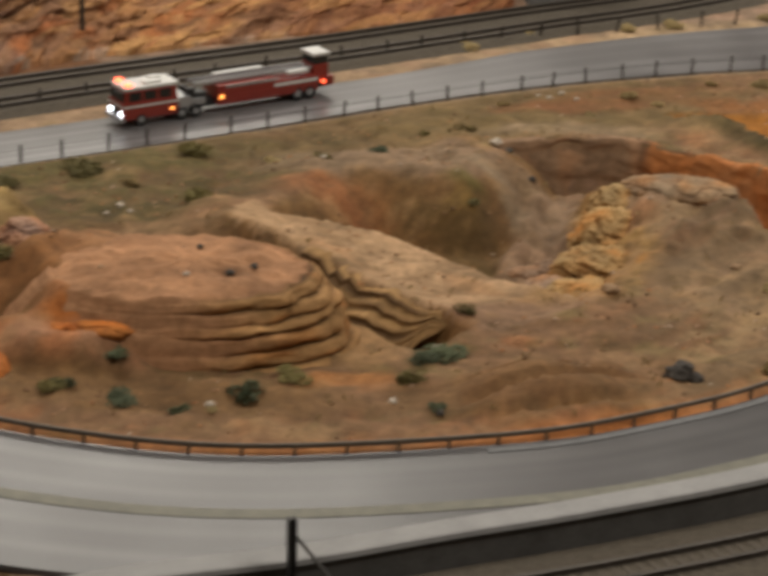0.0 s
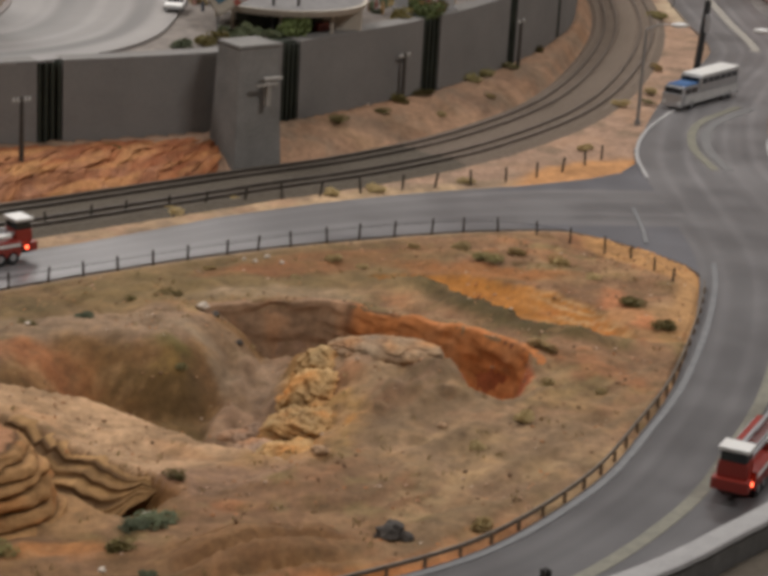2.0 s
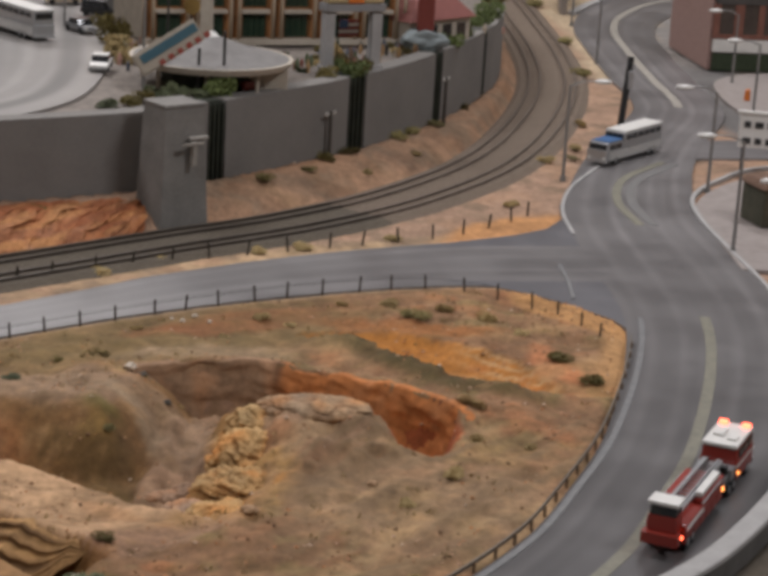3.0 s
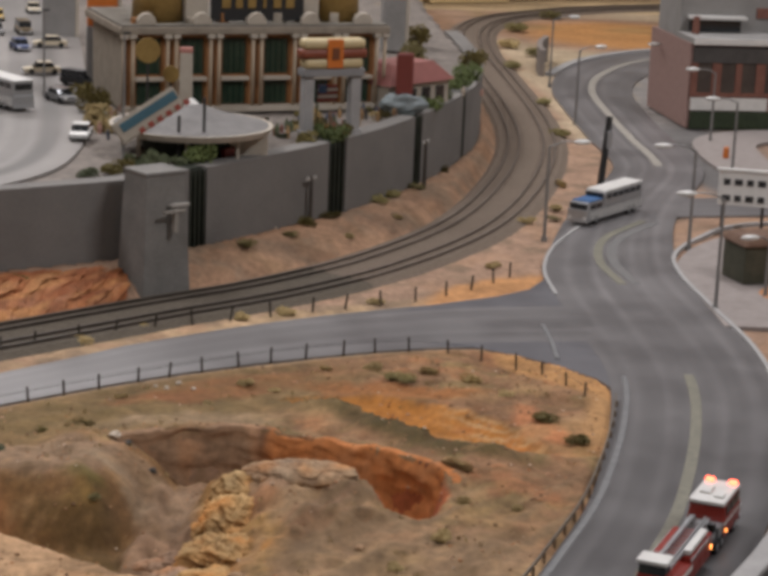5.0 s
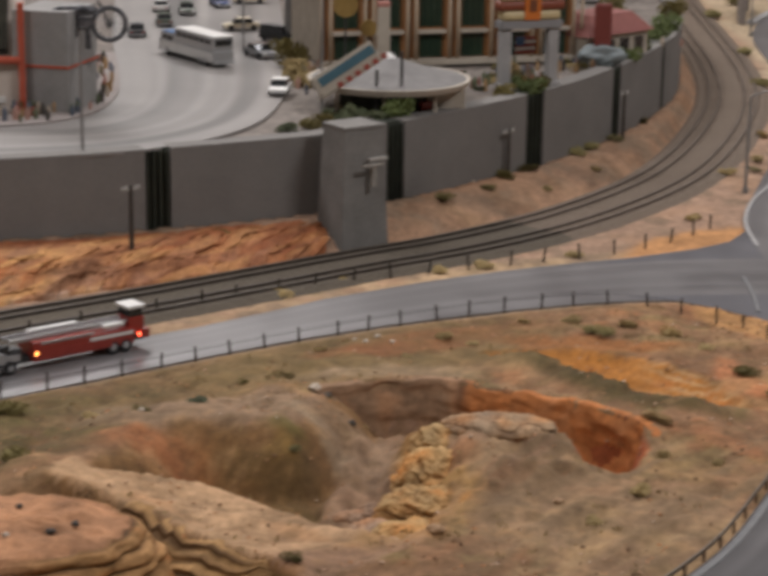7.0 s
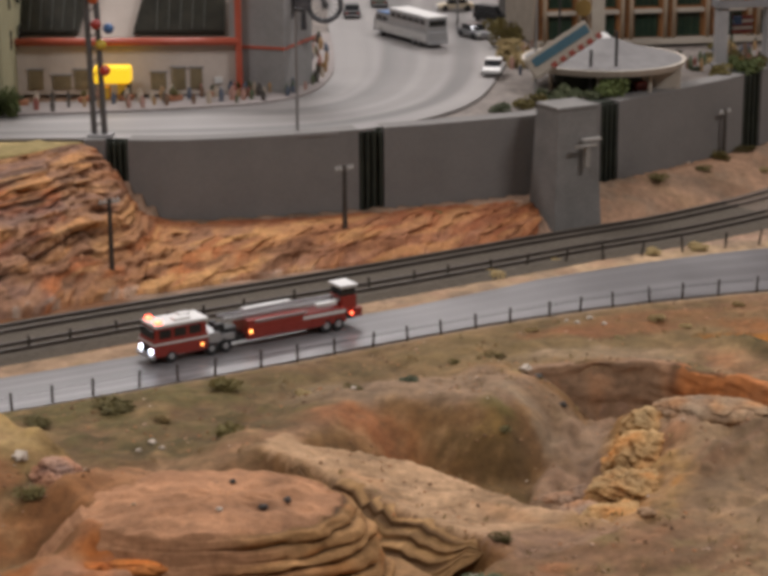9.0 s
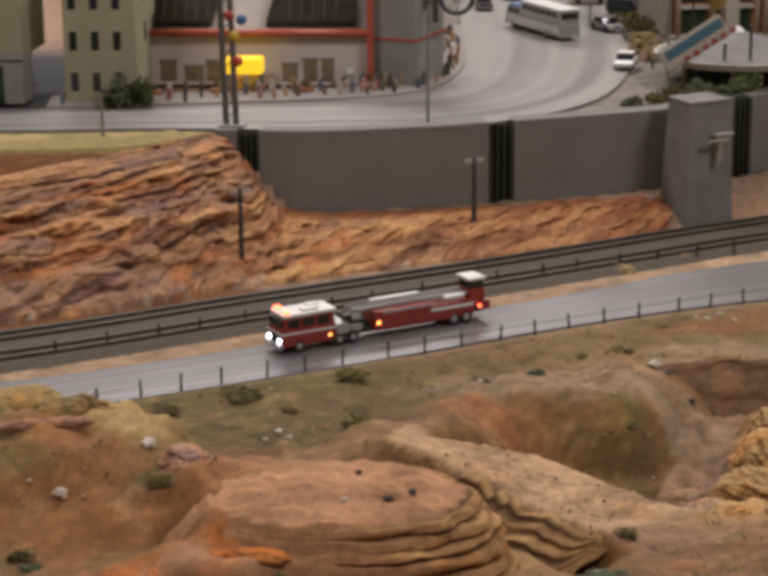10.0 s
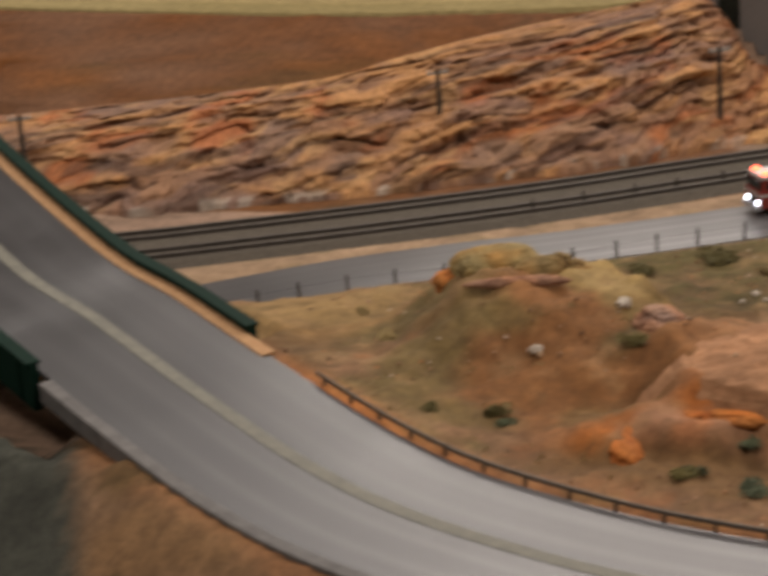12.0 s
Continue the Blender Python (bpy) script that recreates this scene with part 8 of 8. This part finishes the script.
def street_lamp(x, y, z, height, turn, reach=4.2):
    t = thing("street_lamp", x, y, z, turn, "grey street lamp with a curved arm and white head", "street lamp", "street lamps along the roads")
    one("foot", LAMPGREY, t, lambda b: rod(b, (0, 0, -0.3), (0, 0, 0.35), 0.38, 0.3, 10))
    one("pole", LAMPGREY, t, lambda b: rod(b, (0, 0, 0), (0, 0, height - 0.4), 0.22, 0.15, 8))
    one("arm", LAMPGREY, t, lambda b: (rod(b, (0, 0, height - 0.45), (reach * 0.35, 0, height + 0.1), 0.10, 0.09, 7), rod(b, (reach * 0.35, 0, height + 0.1), (reach * 0.8, 0, height + 0.2), 0.09, 0.08, 7)))
    one("head", GLASSWHITE, t, lambda b: ball(b, reach, 0, height + 0.1, 1.15, 0.5, 0.32, 2), "white lamp head", True)


for x, y, h_, a, rc in [(56.7, 230.1, 11.4, 5, 4.0), (73.0, 225.8, 11.9, 178, 3.9), (67.4, 198.0, 12.0, 180, 4.0), (98.4, 297.9, 10.8, 178, 3.6), (81.0, 313.0, 11.8, 20, 4.0), (86.0, 352.0, 12.0, 10, 4.0), (101.0, 326.0, 11.0, 190, 4.5), (74.5, 203.0, 6.4, 190, 2.4), (92.0, 268.0, 11.0, 180, 3.6)]:
    street_lamp(x, y, 0.0, h_, a, rc)
for x, y, h_ in [(-48.3, 193.5, 4.2), (-17.0, 200.6, 12.0), (-62.0, 192.6, 4.2), (7.2, 220.4, 13.6), (-1.5, 262.0, 11.0)]:
    p_ = thing("lamp_post", x, y, PZ - 0.3, 0, "thin grey street post on the terrace", "post", "thin posts on the terrace")
    one("shaft", LAMPGREY, p_, lambda b: rod(b, (0, 0, 0), (0, 0, h_ + 0.3), 0.16, 0.11, 8))
    one("cap", DARK_STEEL, p_, lambda b: box(b, 0.25, 0, h_ + 0.2, 0.9, 0.3, 0.25, 0, 0.05))
sig = thing("signal_post", 71.3, 260.3, 0, 0, "thick black railway signal post leaning slightly", "signal", tilt=-2)
one("shaft", BLACK, sig, lambda b: rod(b, (0, 0, -0.3), (0.8, 0, 9.6), 0.5, 0.42, 10))
one("lamp_box", SILVER, sig, lambda b: box(b, 0.8, -0.45, 5.4, 0.7, 0.5, 2.4, 0, 0.1), "grey signal box")

# ---- east side: brick building, board, hut, paving ----
BRICK = varied("red_brown_brick", (0.27, 0.165, 0.14), (0.37, 0.24, 0.205), 0.85, 0, 120, 700, 0.3, each=0.18)
store = thing("brick_store", 97.9, 309.6, 0, 0, "brick-red store with dark windows and white slab roof", "building")
body = block("side_wall", BRICK, store, 12.4, 11.0, 0, 24.8, 22.0, 13.3, 0, 0.05)
FRAME_RED = varied("red_brown_frame", (0.15, 0.06, 0.042), (0.23, 0.10, 0.07), 0.7, 0, 90, 500, 0.2)
block("base_hedge", varied("dark_hedge", (0.02, 0.028, 0.014), (0.055, 0.07, 0.038), 0.9, 0, 200, 900, 0.6), store, 12.6, -0.3, 0, 24.0, 0.8, 2.7, 0, 0.1)
block("white_band", WHITE, store, 6.7, -0.3, 2.95, 12.4, 0.9, 1.95)
block("white_band", WHITE, store, 19.2, -0.3, 2.95, 10.6, 0.9, 1.95)
wn = block("window_band", varied("smoky_glass", (0.045, 0.036, 0.032), (0.085, 0.07, 0.06), 0.25, 0, 60, 300, 0.05), store, 12.6, -0.1, 5.0, 24.0, 0.4, 5.4)
for k in range(7):
    block("mullion", FRAME_RED, wn, 0.8 + k * 3.6, -0.3, 5.0, 1.0 + 0.5 * (k % 2), 0.4, 5.4)
block("sill", FRAME_RED, wn, 12.6, -0.32, 5.0, 24.0, 0.45, 0.7)
block("fascia", varied("dark_fascia", (0.055, 0.05, 0.046), (0.09, 0.082, 0.075), 0.7, 0, 60, 400, 0.15), store, 12.6, -0.25, 10.4, 24.2, 0.7, 2.45)
block("slab", FACADE_GREY, store, 12.8, 4.0, 13.3, 25.2, 10.0, 0.95, 0, 0.08)
block("slab_edge", WHITE, store, 12.8, -1.05, 13.3, 25.2, 0.3, 0.9)
block("upper_wall", FACADE_GREY, store, 13.0, 14.0, 13.3, 25.0, 12.0, 14.0)
# dark panel put in for the darkness below the canopy edge
block("canopy_dark", DARKGLASS, store, 6.2, 7.95, 14.3, 8.6, 0.4, 1.9)
block("upper_edge", WHITE, store, 6.2, 6.9, 16.4, 9.4, 2.0, 0.5)
block("upper_band", FRAME_RED, store, 19.0, 7.9, 16.6, 12.0, 0.5, 1.6)
one("chimney", FRAME_RED, store, lambda b: rod(b, (2.2, 5.0, 14.0), (2.2, 5.0, 17.0), 0.6, 0.5, 10))
annex = thing("grey_annex", 140.0, 352.0, 0, -4, "plain grey building block behind the store", "building")
block("wall", FACADE_GREY, annex, 0, 0, 0, 32.0, 24.0, 20.0)
for r_ in range(3):
    for k in range(6):
        block("window", DARKGLASS, annex, -13 + k * 5, -12.05, 3 + r_ * 5.5, 3.2, 0.3, 2.6)
board_r = thing("notice_board", 82.6, 235.6, 0, -20, "white board with unreadable dark lines on two posts", "sign")
one("panel", WHITE, board_r, lambda b: box(b, 0, 0, 3.0, 6.2, 0.35, 4.2, 0, 0.06))
for k in range(2):
    for q in range(4):
        one("dark_bar", BLACK, board_r, lambda b: box(b, -2.1 + q * 1.4, -0.22, 3.5 + k * 2.0, 1.0 - 0.2 * ((q + k) % 2), 0.08, 0.75))
one("cap_rail", WHITE, board_r, lambda b: box(b, 0, 0, 7.2, 6.8, 0.7, 0.3, 0, 0.05))
for s in (-2.4, 2.4):
    one("post", DARK_STEEL, board_r, lambda b: rod(b, (s, 0.1, 0), (s, 0.1, 3.2), 0.2, 0.2, 8))
shed = thing("shelter", 76.2, 210.4, 0.2, 10, "small dark shelter with brown rounded roof and lamp", "shelter")
one("body", varied("dark_green_boards", (0.04, 0.04, 0.025), (0.08, 0.075, 0.05), 0.8, 0, 80, 500, 0.2), shed, lambda b: box(b, 0, 0, 0, 6.4, 5.0, 4.2, 0, 0.1))
one("roof", varied("brown_shingle", (0.10, 0.055, 0.035), (0.17, 0.10, 0.065), 0.85, 0, 80, 500, 0.3), shed, lambda b: box(b, 0, 0, 4.1, 7.2, 5.8, 1.0, 0, 0.4, 0.8), "brown rounded roof")
gold_thing = thing("hydrant", 96.0, 283.0, 0.2, 0, "small orange hydrant post on the pavement", "hydrant")
one("body", ORANGE, gold_thing, lambda b: (rod(b, (0, 0, 0), (0, 0, 1.3), 0.45, 0.4, 10), ball(b, 0, 0, 1.35, 0.42, 0.42, 0.3, 2)))
pave = spline([(72.0, 190, 0.0), (73.5, 205, 0.0), (75.0, 216, 0.0), (82, 226, 0.0), (92, 231.0, 0.0), (110, 233.5, 0)], 1.5)
tagged(sweep("pavement", pave, [(-8.5, -0.3), (-8.5, 0.12), (6.0, 0.12), (6.0, -0.3)], PAVING), "grey-pink paved corner beside the junction", "pavement", kind="structure")
pave2 = spline([(96.6, 268, 0.0), (97.4, 285, 0.0), (101.0, 298, 0.0), (112, 303.6, 0.0), (135, 303.6, 0)], 1.5)
tagged(sweep("pavement", pave2, [(-5.0, -0.3), (-5.0, 0.14), (4.5, 0.14), (4.5, -0.3)], PAVING), "pale paved forecourt before the brick store", "pavement", kind="structure")
lawn = one("lawn", varied("orange_brown_soil", (0.36, 0.16, 0.07), (0.44, 0.22, 0.10), 0.95, 0, 60, 500, 0.3), None, lambda b: ball(b, 82, 203, 0.0, 8.0, 6.0, 0.5, 3, 0.1, 2))
tagged(lawn, "orange-brown soil bed on the paved corner", "soil bed", kind="structure")
# concrete flood wall by the curve, far yellow house rows
fw = spline([(87.6, 365, 0), (88.4, 371, 0), (90.4, 379, 0), (93.2, 386, 0)], 1.5)
tagged(sweep("wall_curve", fw, [(-0.5, -0.3), (-0.5, 4.6), (0.5, 4.6), (0.5, -0.3)], varied("brownish_concrete", (0.17, 0.145, 0.125), (0.24, 0.205, 0.18), 0.85, 0, 30, 300, 0.2)), "low grey-brown concrete wall beside the outer curve", "wall", kind="structure")
far_kerb = shifted(NEAR, 8.6)[(NEAR[:, 1] > 362) & (NEAR[:, 0] > 92)][:, :3]
tagged(sweep("kerb", far_kerb, [(-0.8, -0.3), (-0.8, 0.3), (0.9, 0.3), (0.9, -0.3)], PALE_CONCRETE), "pale kerb along the outer side of the bend", "kerb", kind="structure")
FARYELLOW = varied("pale_yellow_plaster", (0.52, 0.37, 0.17), (0.62, 0.46, 0.24), 0.85, 0, 20, 200, 0.1)
for k in range(6):
    row = thing("row_house", 52 + k * 22, 470 + 9 * k + (k % 2) * 3, 0, 16, "pale yellow flat-roofed row house in the distance", "house", "row houses in the distance")
    block("wall", FARYELLOW, row, 0, 0, 0, 21.0, 10.0, 13 + 2 * (k % 3))
    for q in range(6):
        block("window", DARKGLASS, row, -8.5 + q * 3.4, -5.05, 8.0, 1.5, 0.2, 2.2)

# catenary poles in the foreground
for k, (x, y) in enumerate([(-6.1, 84.6), (21.6, 98.2)]):
    c = thing("catenary_pole", x, y, 0.6, 20 + 12 * k, "dark steel catenary pole with brace beside the track", "pole", "catenary poles by the track")
    one("mast", DARK_STEEL, c, lambda b: (box(b, -0.14, 0, 0, 0.10, 0.5, 4.9), box(b, 0.14, 0, 0, 0.10, 0.5, 4.9), box(b, 0, 0, 0, 0.3, 0.08, 4.9)))
    one("brace", LAMPGREY, c, lambda b: rod(b, (0, 0.1, 4.2), (2.6, 0.2, 0.3), 0.09, 0.09, 6))
# ---- the exhibition hall round the layout ----
HALLWALL = varied("hall_wall_paint", (0.42, 0.38, 0.33), (0.50, 0.45, 0.40), 0.9, 0, 1.5, 30, 0.05)
HALLFLOOR = varied("hall_floor", (0.06, 0.055, 0.05), (0.09, 0.085, 0.08), 0.6, 0, 3, 40, 0.1)


def slab(name, x, y, z, sx, sy, sz, mat, label):
    bm = bmesh.new()
    box(bm, x, y, z, sx, sy, sz)
    tagged(part(name, bm, mat), label, name.split("_")[0], kind="structure")


slab("floor", 40, 250, -92, 1100, 1300, 10, HALLFLOOR, "dark exhibition hall floor")
slab("ceiling", 40, 250, 290, 1100, 1300, 12, HALLWALL, "plain exhibition hall ceiling")
slab("wall_north", 40, 905, -82, 1100, 12, 372, HALLWALL, "plain hall wall behind the layout")
slab("wall_south", 40, -405, -82, 1100, 12, 372, HALLWALL, "plain hall wall behind the visitors")
slab("wall_west", -515, 250, -82, 12, 1298, 372, HALLWALL, "plain hall wall at the side")
slab("wall_east", 595, 250, -82, 12, 1298, 372, HALLWALL, "plain hall wall at the side")
slab("plinth", 50, 330, -82, 620, 640, 68, HALLWALL, "wooden base below the model landscape")
